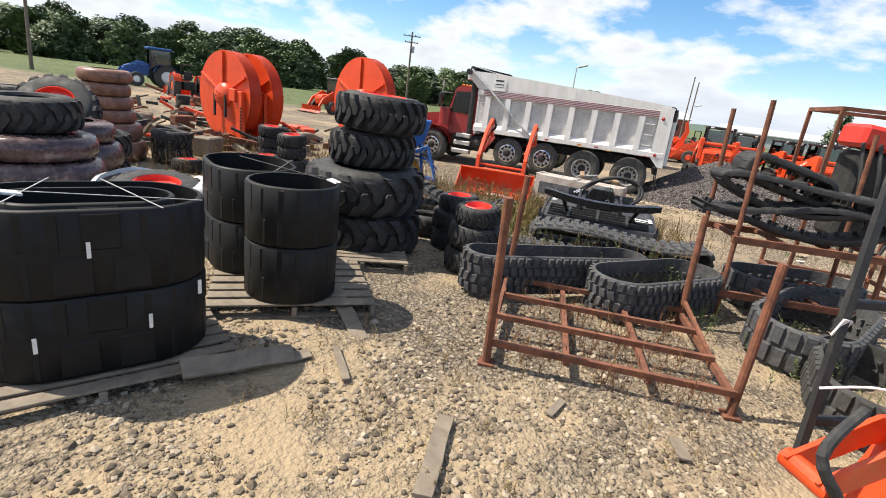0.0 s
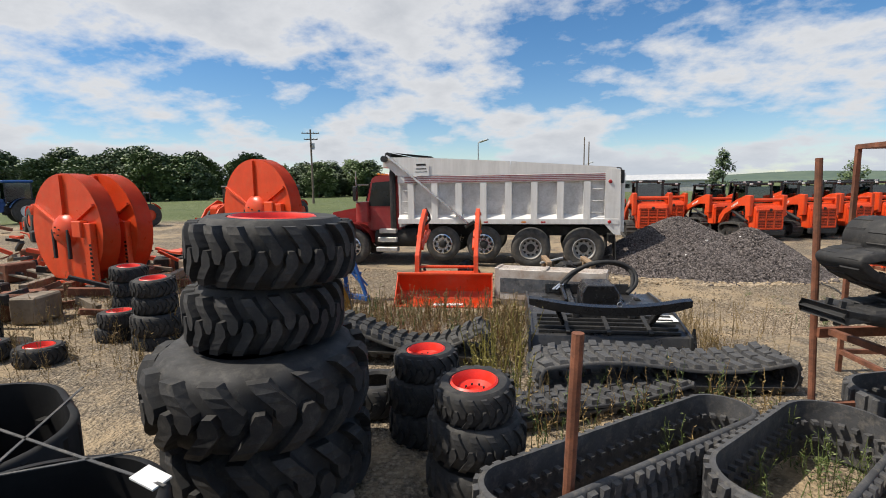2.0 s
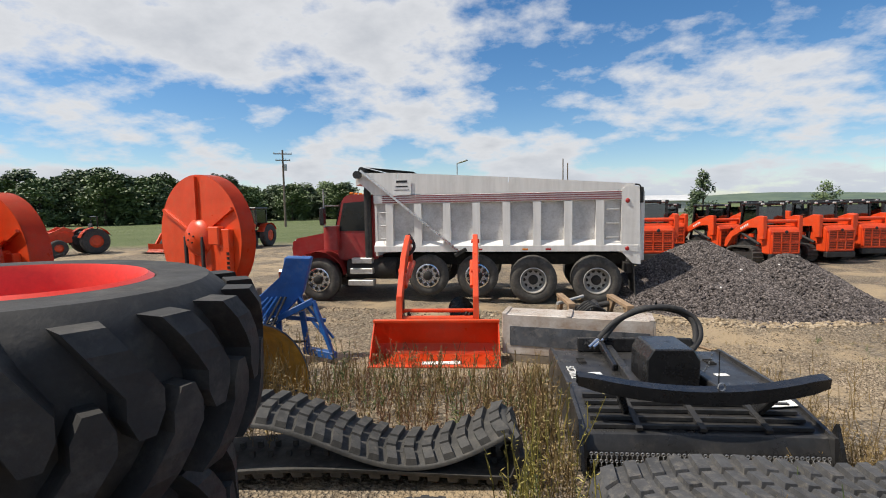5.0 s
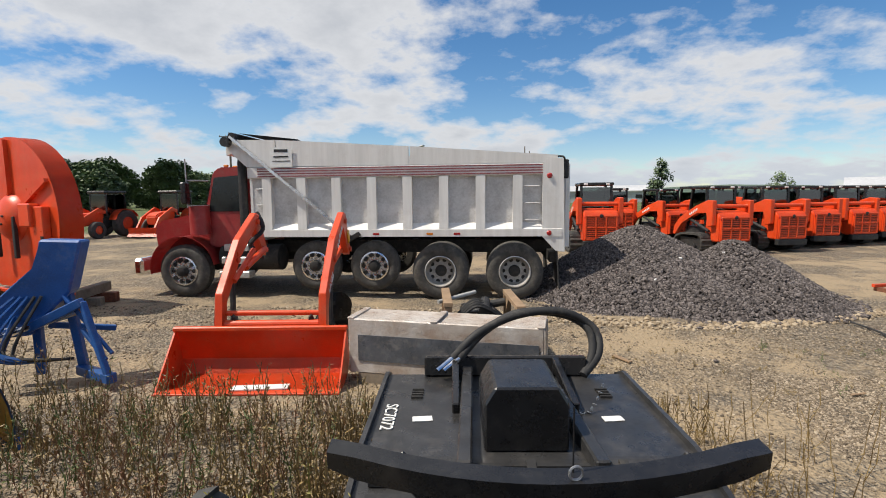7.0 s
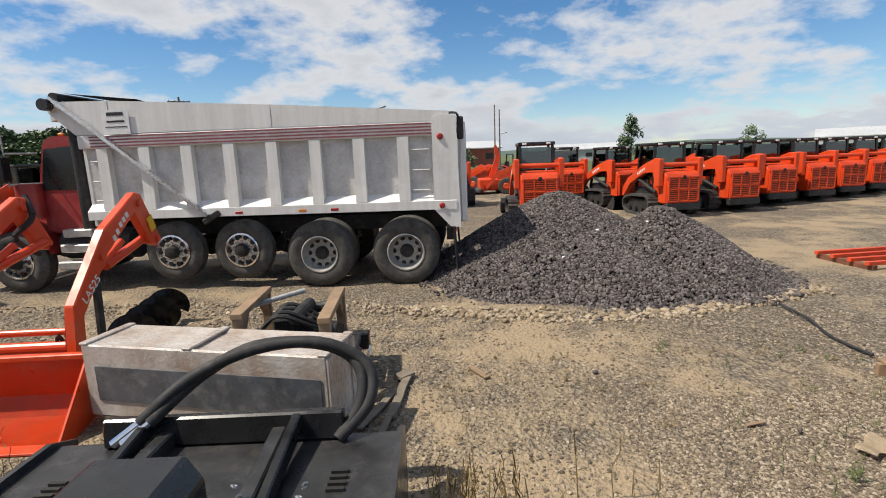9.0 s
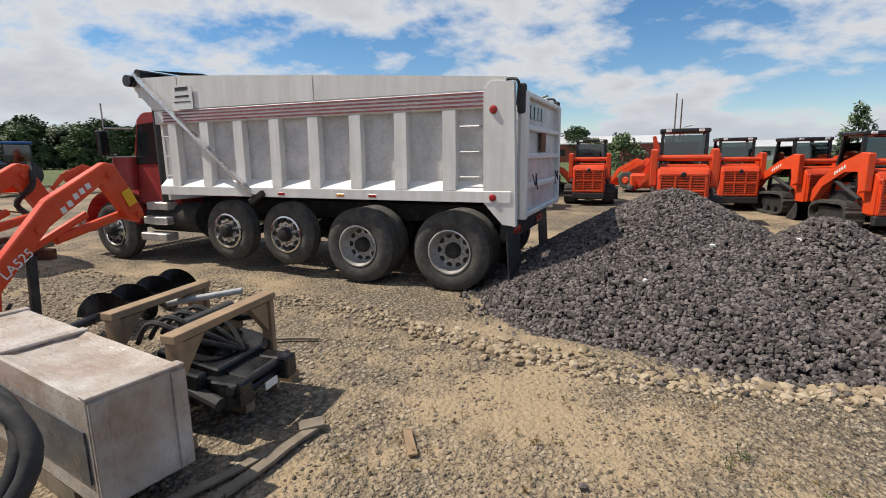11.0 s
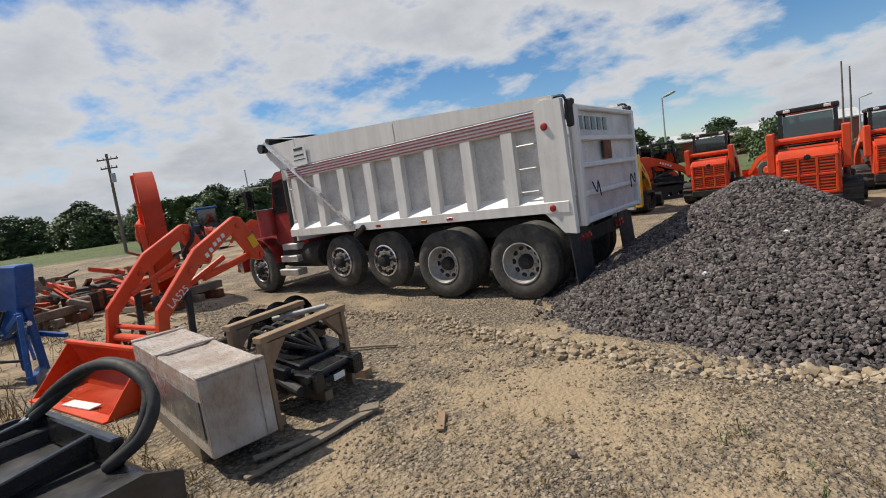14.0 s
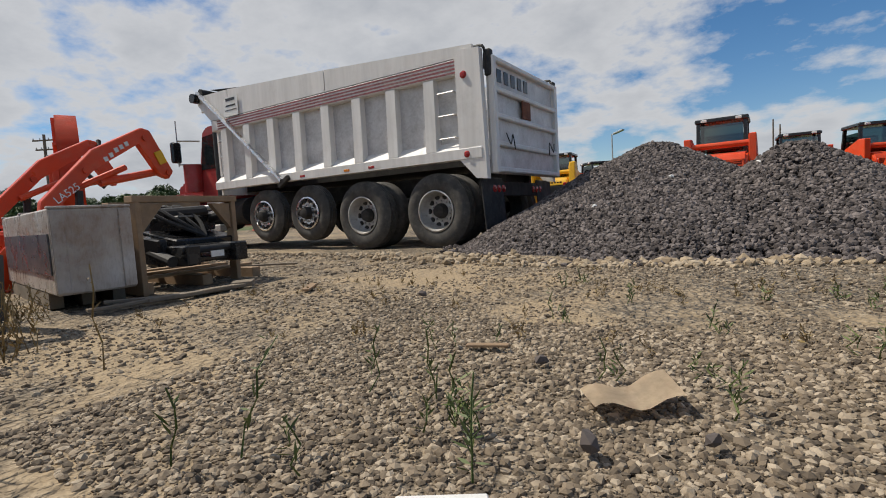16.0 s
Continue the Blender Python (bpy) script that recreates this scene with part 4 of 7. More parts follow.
        tube(bm, [(5.2, C + s * 1.03, 2.6), (5.2, C + s * 1.04, 2.74), (5.14, C + s * 1.1, 2.84)], 0.075, 12, 3)
        part("exhaust_pipe", bm, CHROME if s < 0 else BLACK_MATT, cab, smooth=40)
        bm = bmesh.new()
        rod(bm, (6.1, C + s * 1.05, 1.22), (6.1, C + s * 1.05, 1.78), 0.19, seg=20)
        part("air_cleaner", bm, RED_CAB, cab, "bright-banded air cleaner can", smooth=40)
        bm = bmesh.new()
        box(bm, (6.2, C + s * 1.33, 2.02), (0.1, 0.2, 0.42), bevel=0.03)
        part("mirror", bm, BLACK, cab)
        bm = bmesh.new()
        for z in (1.78, 2.26):
            tube(bm, [(5.95, C + s * 0.95, z), (6.18, C + s * 1.3, z)], 0.016, 6)
        rod(bm, (6.18, C + s * 1.3, 1.74), (6.18, C + s * 1.3, 2.66), 0.013, seg=6)
        part("mirror_arm", bm, STEEL, cab)
        # fuel tank and steps
        bm = bmesh.new()
        rod(bm, (4.55, C + s * 0.82, 0.75), (5.75, C + s * 0.8, 0.75), 0.26, seg=24)
        tank = part("fuel_tank", bm, CHASSIS, t, "grimy dark fuel tank", smooth=40)
        for z, y, d in ((0.45, 1.14, 0.62), (0.72, 1.08, 0.56), (0.96, 1.02, 0.5)):
            bm = bmesh.new()
            box(bm, (5.35, C + s * y, z), (d, 0.24, 0.13), bevel=0.015)
            part("step", bm, ALLOY_DULL, tank)
        # fender
        bm = bmesh.new()
        rows = []
        for d in (0.62, 1.24):
            rows.append([(6.42 + 0.66 * math.cos(a), C + s * d, 0.55 + 0.64 * math.sin(a)) for a in np.linspace(-0.15, 3.0, 16)])
        sheet(bm, rows)
        bmesh.ops.solidify(bm, geom=bm.faces[:], thickness=0.03)
        part("fender", bm, RED_CAB, t, smooth=50)
    bm = bmesh.new()
    box(bm, (6.0, C, 2.06), (0.02, 1.7, 0.56), (0, -14, 0))
    part("windscreen", bm, GLASS, cab)
    bm = bmesh.new()
    hood = [(5.98, 0.85), (7.25, 0.85), (7.3, 1.3), (7.22, 1.46), (5.98, 1.68)]
    prism(bm, hood, 1.5, Matrix.Translation((0, C - 0.75, 0)))
    bmesh.ops.bevel(bm, geom=bm.edges[:], offset=0.06, segments=2, affect="EDGES")
    part("hood", bm, RED_CAB, t, smooth=40)
    bm = bmesh.new()
    box(bm, (7.3, C, 1.12), (0.05, 0.95, 0.6), bevel=0.02)
    part("grille", bm, CHROME, t)
    bm = bmesh.new()
    box(bm, (7.38, C, 0.58), (0.2, 2.36, 0.34), bevel=0.05)
    part("bumper", bm, CHROME, t)
    for k in range(5):
        bm = bmesh.new()
        box(bm, (5.7, C - 0.7 + 0.35 * k, 2.56), (0.1, 0.05, 0.05), bevel=0.015)
        part("roof_lamp", bm, LAMP_AMBER, cab)
    return t


build_truck()
# ---------- tyres, wheels, rubber tracks ----------


def lug_tyre(R, W, rim_r, lugs, rubber, rim_mat=None, dish=0.05, lug_h=0.045, name="tyre", label="", category="tyre", group=""):
    """A lugged tyre lying flat, its underside at z = 0."""
    t = thing(name, Matrix(), label, category, group)
    Rb = R - lug_h
    bm = bmesh.new()
    prof = [(rim_r, 0.03), (rim_r + 0.02, 0.0), (Rb * 0.86, -0.0), (Rb * 0.96, W * 0.1), (Rb, W * 0.22), (Rb + 0.008, W * 0.5), (Rb, W * 0.78), (Rb * 0.96, W * 0.9), (Rb * 0.86, W), (rim_r + 0.02, W), (rim_r, W - 0.03), (rim_r + 0.05, W * 0.5)]
    lathe(bm, prof, 48, close=True)
    part("carcass", bm, rubber, t, smooth=40)
    bm = bmesh.new()
    for k in range(lugs):
        for half in (0, 1):
            a0 = 2 * math.pi * (k + 0.5 * half) / lugs
            pa, pb = [], []
            steps = 5
            for i in range(steps + 1):
                f = i / steps
                z = W * (0.07 + 0.52 * f) if half == 0 else W * (0.93 - 0.52 * f)
                a = a0 + 0.5 * min(f / 0.6, 1.0) * 2 * math.pi / lugs
                wd = (2 * math.pi / lugs) * (0.2 if f < 0.9 else 0.09)
                fall = 0.0 if f > 0.25 else 0.045 * (1 - f / 0.25)
                ro, ri = R - fall * R, Rb * 0.95
                pa.append([(ro, a - wd, z), (ro, a + wd, z), (ri, a + wd * 1.35, z), (ri, a - wd * 1.35, z)])
            vs = [[bm.verts.new((r * math.cos(a), r * math.sin(a), z)) for r, a, z in ring] for ring in pa]
            for ra, rb in zip(vs, vs[1:]):
                for q in range(4):
                    bm.faces.new((ra[q], ra[(q + 1) % 4], rb[(q + 1) % 4], rb[q]))
            bm.faces.new(vs[0])
            bm.faces.new(vs[-1])
    tread = part("tread", bm, rubber, t)
    if rim_mat:
        bm = bmesh.new()
        lathe(bm, [(rim_r + 0.012, W - 0.005), (rim_r - 0.004, W + 0.006), (rim_r - 0.018, W - 0.02), (rim_r - 0.03, W - dish), (rim_r * 0.5, W - dish - 0.025), (rim_r * 0.36, W - dish - 0.01), (rim_r * 0.3, W - dish - 0.03), (0.0, W - dish - 0.03)], 32)
        rim = part("rim", bm, rim_mat, t, "red painted rim", smooth=40)
        for k in range(8):
            a = k * math.pi / 4
            bm = bmesh.new()
            rod(bm, (rim_r * 0.43 * math.cos(a), rim_r * 0.43 * math.sin(a), W - dish - 0.03), (rim_r * 0.43 * math.cos(a), rim_r * 0.43 * math.sin(a), W - dish), 0.008, seg=6)
            part("wheel_bolt", bm, BLACK_MATT, rim)
    return t


def oval(length, width, n=64, wave=0.0):
    """Closed outline of a flattened loop: (point, outward normal)."""
    r = width / 2
    s = max(length - width, 0.0)
    per = 2 * s + 2 * math.pi * r
    out = []
    for i in range(n):
        d = per * i / n
        if d < s:
            p, q = Vector((-s / 2 + d, -r)), Vector((0, -1))
        elif d < s + math.pi * r:
            a = -math.pi / 2 + (d - s) / r
            q = Vector((math.cos(a), math.sin(a)))
            p = Vector((s / 2, 0)) + q * r
        elif d < 2 * s + math.pi * r:
            p, q = Vector((s / 2 - (d - s - math.pi * r), r)), Vector((0, 1))
        else:
            a = math.pi / 2 + (d - 2 * s - math.pi * r) / r
            q = Vector((math.cos(a), math.sin(a)))
            p = Vector((-s / 2, 0)) + q * r
        out.append((p, q))
    return out


def bend_loop(fn, n=90):
    """Closed outline from a function of 0..1, with outward normals from its turn."""
    pts = [Vector(fn(i / n)) for i in range(n)]
    area = sum(a.x * b.y - b.x * a.y for a, b in zip(pts, pts[1:] + pts[:1]))
    s = 1 if area > 0 else -1
    out = []
    for i, p in enumerate(pts):
        d = (pts[(i + 1) % n] - pts[i - 1]).normalized()
        out.append((p, Vector((d.y, -d.x)) * s))
    return out


def loop_length(loop):
    return sum((a[0] - b[0]).length for a, b in zip(loop, loop[1:] + loop[:1]))


def at_arc(loop, d):
    n = len(loop)
    acc = 0.0
    for i in range(n):
        a, b = loop[i], loop[(i + 1) % n]
        l = (b[0] - a[0]).length
        if acc + l >= d:
            f = (d - acc) / max(l, 1e-6)
            return a[0].lerp(b[0], f), a[1].lerp(b[1], f).normalized()
        acc += l
    return loop[0]


def rubber_track(name, loop, W, rubber, label, style="block", upright=True, m=None, thick=0.035, lug=0.03, pitch=0.1, group=""):
    """A rubber track: belt, tread outside, guide lugs inside. The loop lies in x, y and W goes up z, or with upright False stands in x, z and W goes along y."""
    t = thing(name, m or Matrix(), label, "rubber track", group)

    def place(p, w):
        return Vector((p.x, p.y, w)) if upright else Vector((p.x, w, p.y))
    bm = bmesh.new()
    rings = []
    for p, q in loop:
        o, i = p, p - q * thick
        rings.append([bm.verts.new(place(o, 0.012)), bm.verts.new(place(o, W - 0.012)), bm.verts.new(place(o - q * 0.012, W)), bm.verts.new(place(i, W)), bm.verts.new(place(i, 0)), bm.verts.new(place(o - q * 0.012, 0))])
    for a, b in zip(rings, rings[1:] + rings[:1]):
        for k in range(6):
            bm.faces.new((a[k], a[(k + 1) % 6], b[(k + 1) % 6], b[k]))
    part("belt", bm, rubber, t, smooth=50)
    per = loop_length(loop)
    n = int(per / pitch)
    bm = bmesh.new()

    def block(d0, d1, w0, w1, h, lean=0.0):
        vs = []
        for dd, ww in ((d0, w0), (d1, w0), (d1 + lean, w1), (d0 + lean, w1)):
            p, q = at_arc(loop, dd % per)
            vs.append((place(p - q * 0.006, ww), place(p + q * h, ww), p, q, ww))
        mid = sum((v[1] for v in vs), Vector()) / 4
        lo = [bm.verts.new(v[0]) for v in vs]
        hi = [bm.verts.new(mid.lerp(v[1], 0.86)) for v in vs]
        bm.faces.new(hi)
        for k in range(4):
            bm.faces.new((lo[k], lo[(k + 1) % 4], hi[(k + 1) % 4], hi[k]))
    for i in range(n):
        d = i * per / n
        st = per / n
        if style == "block":          # staggered blocks
            for c in range(4):
                off = 0.5 * st if c % 2 else 0.0
                block(d + off, d + off + st * 0.62, W * (0.02 + 0.245 * c), W * (0.02 + 0.245 * c + 0.215), lug, st * 0.18 * (1 if c % 2 else -1))
        elif style == "bar":          # wide flat bars
            block(d, d + st * 0.72, W * 0.02, W * 0.47, lug, 0.0)
            block(d + st * 0.5, d + st * 1.22, W * 0.53, W * 0.98, lug, 0.0)
        else:                         # slanting chevrons
            block(d, d + st * 0.6, W * 0.02, W * 0.36, lug, st * 0.3)
            block(d + st * 0.3, d + st * 0.9, W * 0.38, W * 0.62, lug, 0.0)
            block(d + st * 0.3, d + st * 0.9, W * 0.64, W * 0.98, lug, -st * 0.3)
    part("tread", bm, rubber, t)
    bm = bmesh.new()
    for i in range(n):
        p, q = at_arc(loop, (i + 0.5) * per / n)
        for w in (0.36, 0.64):
            c = place(p - q * (thick + 0.025), W * w)
            tdir = Vector((-q.y, q.x))
            a = place(p - q * (thick + 0.025) + tdir * 0.02, W * w)
            beam(bm, c * 2 - a, a, W * 0.06, 0.05, place(q, 0.0))
    part("guide_ridge", bm, rubber, t)["kind"] = "stuff"
    return t


def pallet(m, lx=1.2, ly=1.0, label="grey weathered wooden pallet lying on gravel"):
    p = thing("pallet", m, label, "pallet", "pallets")
    n = 7
    base = None
    for i in range(n):
        mm = pose(0, -ly / 2 + (i + 0.5) * ly / n, 0.125)
        if base is None:
            bm = bmesh.new()
            box(bm, (0, 0, 0), (lx, ly / n * 0.72, 0.02), bevel=0.003)
            base = part("deck_board", bm, WOOD, p)
            base.matrix_basis = mm
        else:
            twin(base, mm @ pose(0, 0, 0, 0, 0, (i % 3 - 1) * 0.5))
    base = None
    for y in (-ly / 2 + 0.06, 0, ly / 2 - 0.06):
        for x in (-lx / 2 + 0.03, 0, lx / 2 - 0.03):
            pass
    for x in (-lx / 2 + 0.03, 0, lx / 2 - 0.03):
        bm = bmesh.new()
        box(bm, (x, 0, 0.065), (0.045, ly, 0.095), bevel=0.003)
        part("stringer", bm, WOOD, p)
    for y in (-ly / 2 + 0.06, 0, ly / 2 - 0.06):
        bm = bmesh.new()
        box(bm, (0, y, 0.012), (lx, 0.09, 0.018))
        part("bottom_board", bm, WOOD, p)
    return p


def strap_line(parent, a, b, w=0.011):
    bm = bmesh.new()
    beam(bm, a, b, w, 0.004)
    return part("strap", bm, STRAP, parent, "white plastic strap")


# new tracks strapped on pallets
pallet(pose(-0.72, -1.42, -0.04, 0, 0, 58), 1.7, 1.1)
L_DIR = 58
for k in range(2):
    rubber_track("rubber_track", oval(1.36, 0.86, 72), 0.55, RUBBER_NEW, "new black rubber track strapped on its edge on a pallet", "bar", True, pose(-0.76, -1.33, 0.1 + 0.555 * k, 0, 0, L_DIR), lug=0.009, pitch=0.3, group="new tracks on pallets")
inner = rubber_track("rubber_track", oval(1.0, 0.5, 60), 0.5, RUBBER_NEW, "smaller black rubber track coiled inside a larger one", "bar", True, pose(-0.74, -1.35, 0.705, 0, 0, L_DIR), lug=0.009, pitch=0.3, group="new tracks on pallets")
for a, b in (((-0.66, 0.2, 0.512), (0.62, -0.28, 0.512)), ((-0.2, 0.5, 0.512), (-0.5, -0.44, 0.512)), ((0.1, 0.46, 0.512), (0.35, -0.46, 0.512))):
    strap_line(inner, a, b, 0.008)
bm = bmesh.new()
box(bm, (-0.42, 0.02, 0.52), (0.16, 0.1, 0.02), (0, 12, 20), 0.004)
part("strap_label", bm, LABEL_WHITE, inner)
for k, (a, z) in enumerate(((-90, 0.3), (-70, 0.1), (-62, 0.62), (-55, 0.05), (-115, 0.42))):
    bm = bmesh.new()
    box(bm, (0.55 - 0.3 * k, -0.465, z - 0.35), (0.022, 0.006, 0.1))
    part("side_label", bm, LABEL_WHITE, inner)

pallet(pose(-0.42, 0.42, 0.0, 0, 0, 38), 1.5, 1.3)
for k in range(2):
    rubber_track("rubber_track", oval(0.84, 0.78, 60), 0.53, RUBBER_NEW, "tall new black rubber track standing on its edge", "bar", True, pose(-0.28, 0.2, 0.14 + 0.535 * k, 0, 0, 20), lug=0.009, pitch=0.3, group="new tracks on pallets")
    rubber_track("rubber_track", oval(1.15, 0.85, 60), 0.53, RUBBER_NEW, "new black rubber track coiled on its edge behind another", "bar", True, pose(-1.17, 0.66, 0.14 + 0.535 * k, 0, 0, -35), lug=0.009, pitch=0.3, group="new tracks on pallets")

for xa, ya, xb, yb in ((-1.42, 0.8, 0.06, 0.42), (-0.98, 1.12, -0.62, 0.34), (-0.7, 0.32, -0.2, 0.62)):
    bm = bmesh.new()
    beam(bm, (xa, ya, 1.212), (xb, yb, 1.212), 0.012, 0.004)
    thing_strap = thing("plastic_strap", Matrix(), "thin grey plastic strap pulled across coiled tracks", "strap", "track straps")
    part("band", bm, RUBBER_GREY, thing_strap)
    if xb > 0:
        bm = bmesh.new()
        box(bm, (xb - 0.08, yb + 0.03, 1.216), (0.12, 0.075, 0.008), (6, 8, -14))
        part("paper_label", bm, LABEL_WHITE, thing_strap)

# tall stack of used loader tyres
pallet(pose(-0.35, 1.75, 0.0, 0, 0, 30), 1.1, 0.9)
z = 0.02
for k, (R, W, dx, dy) in enumerate(((0.74, 0.55, 0.0, 0.0), (0.78, 0.55, -0.04, -0.02), (0.56, 0.43, 0.0, 0.03), (0.58, 0.44, 0.09, 0.0))):
    ty = lug_tyre(R, W, R * 0.5, 16 if k < 2 else 20, RUBBER, RIM_RED if k == 3 else None, 0.16, 0.075 if k < 2 else 0.07, "loader_tyre", "worn black loader tyre with deep lugs in a tall stack", "tyre", "tall tyre stack")
    ty.matrix_basis = pose(-0.6 + dx, 2.28 + dy, z, 1.5 * (k % 2), -1.2, 40 * k)
    z += W + 0.012

# small red-rimmed wheels
small = lug_tyre(0.29, 0.24, 0.16, 18, RUBBER, RIM_RED, 0.06, 0.022, "spare_wheel", "small lugged wheel with a bright red rim", "wheel", "red-rimmed wheels")
spots = [(0.93, 2.36, 0.62), (0.42, 3.16, 0.55), (-3.9, 5.1, 0.75), (-3.9, 5.1, 0.5), (-5.3, 6.2, 0.72), (-5.3, 6.2, 0.47), (-5.3, 6.2, 0.22), (-4.95, 4.25, 0.0), (-5.75, 4.2, 0.02), (-4.7, 5.3, 0.2), (-4.75, 5.3, -0.02)]
small.matrix_basis = pose(*spots[0], 4, -3, 20)
for i, p in enumerate(spots[1:]):
    copy_thing(small, pose(*p, 3 * (i % 2), -2, 35 * i))
under = lug_tyre(0.36, 0.3, 0.2, 18, RUBBER, None, 0.06, 0.024, "spare_tyre", "dusty black tyre under a red-rimmed wheel", "tyre", "red-rimmed wheels")
under.matrix_basis = pose(0.93, 2.38, 0.31, 0, 2, 0)
for i, p in enumerate(((0.93, 2.36, 0.0), (0.4, 3.2, 0.27), (0.42, 3.18, -0.02), (-3.88, 5.1, 0.2), (-3.9, 5.12, -0.08), (-5.3, 6.22, -0.06), (0.25, 3.95, 0.0), (-0.2, 3.6, 0.0))):
    copy_thing(under, pose(*p, 2, 0, 25 * i))

# wrapped and stacked tyres at the back
def wrapped_stack(name, m, rings, material, label):
    t = thing(name, m, label, "tyre stack", "wrapped tyre stacks")
    z = 0.0
    for i, (R, W) in enumerate(rings):
        bm = bmesh.new()
        prof = [(R * 0.55, z), (R * 0.9, z + 0.01)]
        for k in range(7):
            a = -math.pi / 2 + math.pi * k / 6
            prof.append((R * 0.86 + R * 0.14 * math.cos(a), z + W / 2 + (W / 2 - 0.01) * math.sin(a)))
        prof += [(R * 0.55, z + W)]
        lathe(bm, prof, 28)
        for v in bm.verts:
            v.co.x += 0.02 * noise.noise(v.co * 5.0)
            v.co.y += 0.02 * noise.noise(v.co * 5.0 + Vector((9, 0, 0)))
        part("wrapped_tyre", bm, material, t, smooth=60)
        z += W - 0.01
    return t


wrapped_stack("wrapped_tyre_stack", pose(-7.6, 4.0, 0, 1, 0, 0), ((0.66, 0.42), (0.6, 0.36), (0.5, 0.27), (0.46, 0.27), (0.44, 0.27), (0.48, 0.26)), BROWN_FILM, "tyres wrapped in brown film in a tall narrowing stack")
wrapped_stack("wrapped_tyre_stack", pose(-4.25, 0.45, 0, 0, 0, 0), ((0.72, 0.42), (0.76, 0.4), (0.7, 0.3)), DARK_FILM, "large tyres wrapped in glossy dark film")
wrapped_stack("wrapped_tyre_stack", pose(-5.3, 1.6, 0, 0, 0, 0), ((0.7, 0.42), (0.7, 0.4), (0.62, 0.3)), DARK_FILM, "large tyres wrapped in glossy dark film")
for i, (x, y, zz, R) in enumerate(((-4.3, 0.5, 1.11, 0.55), (-5.9, 2.3, 0.0, 0.6), (-5.9, 2.35, 0.45, 0.6), (-6.3, 2.2, 0.9, 0.6), (-6.7, 4.7, 0.0, 0.4), (-6.7, 4.7, 0.34, 0.4), (-8.6, 3.0, 0.0, 0.6), (-8.6, 3.0, 0.46, 0.6), (-8.6, 3.0, 0.9, 0.6))):
    ty = lug_tyre(R, 0.4 if R > 0.5 else 0.34, R * 0.5, 17, RUBBER, RIM_RED if i in (3,) else None, 0.08, 0.04, "farm_tyre", "black lugged tractor tyre in the tyre storage", "tyre", "stored tractor tyres")
    ty.matrix_basis = pose(x, y, zz, 2, 0, 30 * i) if i != 3 else pose(x, y, zz + 0.1, 50, 10, 30)


def bagged_tyre():
    t = thing("bagged_tyre", pose(-2.75, 0.8, 0.0, 0, 0, 15), "tyre with a red rim half covered by white film", "bagged tyre")
    lt = lug_tyre(0.56, 0.36, 0.27, 16, RUBBER, RIM_RED, 0.08, 0.03, "tyre_inside", "", "")
    for ch in list(lt.children):
        ch.parent = t
        ch.matrix_basis = pose(0.1, 0, 0.62, 10, 6, 0)
    bpy.data.objects.remove(lt)
    bm = bmesh.new()
    prof = [(0.86, 0.0), (0.84, 0.35), (0.78, 0.62), (0.72, 0.86), (0.66, 0.96), (0.6, 0.98), (0.58, 0.93)]
    lathe(bm, prof, 40)
    for v in bm.verts:
        a = math.atan2(v.co.y, v.co.x)
        v.co.z += (0.06 * math.sin(a * 3) + 0.05 * noise.noise(v.co * 4)) * v.co.z
        v.co.x *= 1.0 + 0.1 * noise.noise(v.co * 3)
    part("film_cover", bm, WHITE_FILM, t, "crumpled white film", smooth=60)


bagged_tyre()
bpy.data.objects["bagged_tyre"].scale = (0.92, 0.92, 0.74)

# ---------- rusty rack and tracks on the ground ----------


def rusty_rack():
    t = thing("stake_rack", pose(2.6, 1.1, 0, 0, 0, 8), "rusty steel rack with a grid base and corner stakes", "rack")
    hx, hy = 0.97, 0.85
    for y in (-hy, -hy / 3, hy / 3, hy):
        bm = bmesh.new()
        beam(bm, (-hx, y, 0.2), (hx, y, 0.2), 0.05, 0.05)
        part("long_bar", bm, RUST, t)
    for x in (-hx, -hx / 3, hx / 3, hx):
        bm = bmesh.new()
        beam(bm, (x, -hy, 0.15), (x, hy, 0.15), 0.05, 0.05)
        part("cross_bar", bm, RUST, t)
    for x, y, h, lx, ly in ((-hx, -hy, 1.45, -0.03, -0.12), (-hx, hy, 1.4, 0.04, -0.05), (hx, -hy, 1.25, 0.06, 0.1), (hx, hy, 1.25, 0.0, 0.1)):
        bm = bmesh.new()
        rod(bm, (x, y, 0.0), (x + lx, y + ly, h), 0.035, seg=10)
        part("stake", bm, RUST, t)
        bm = bmesh.new()
        box(bm, (x, y, 0.01), (0.13, 0.13, 0.02))
        part("foot_plate", bm, RUST, t)
    for s in (-1, 1):
        bm = bmesh.new()
        beam(bm, (s * hx, -hy, 0.1), (s * hx, hy, 0.3), 0.035, 0.035)
        part("brace", bm, RUST, t)


rusty_rack()
rubber_track("rubber_track", oval(2.5, 0.5, 90), 0.46, RUBBER_GREY, "grey block-tread rubber track on its edge behind the rack", "block", True, pose(2.02, 2.36, 0.03, 0, 1, 40), lug=0.035, pitch=0.1, group="used tracks")
rubber_track("rubber_track", oval(1.75, 0.72, 80), 0.46, RUBBER_GREY, "grey block-tread rubber track in an open loop", "block", True, pose(3.15, 2.45, 0.03, 0, -1, 45), lug=0.035, pitch=0.1, group="used tracks")


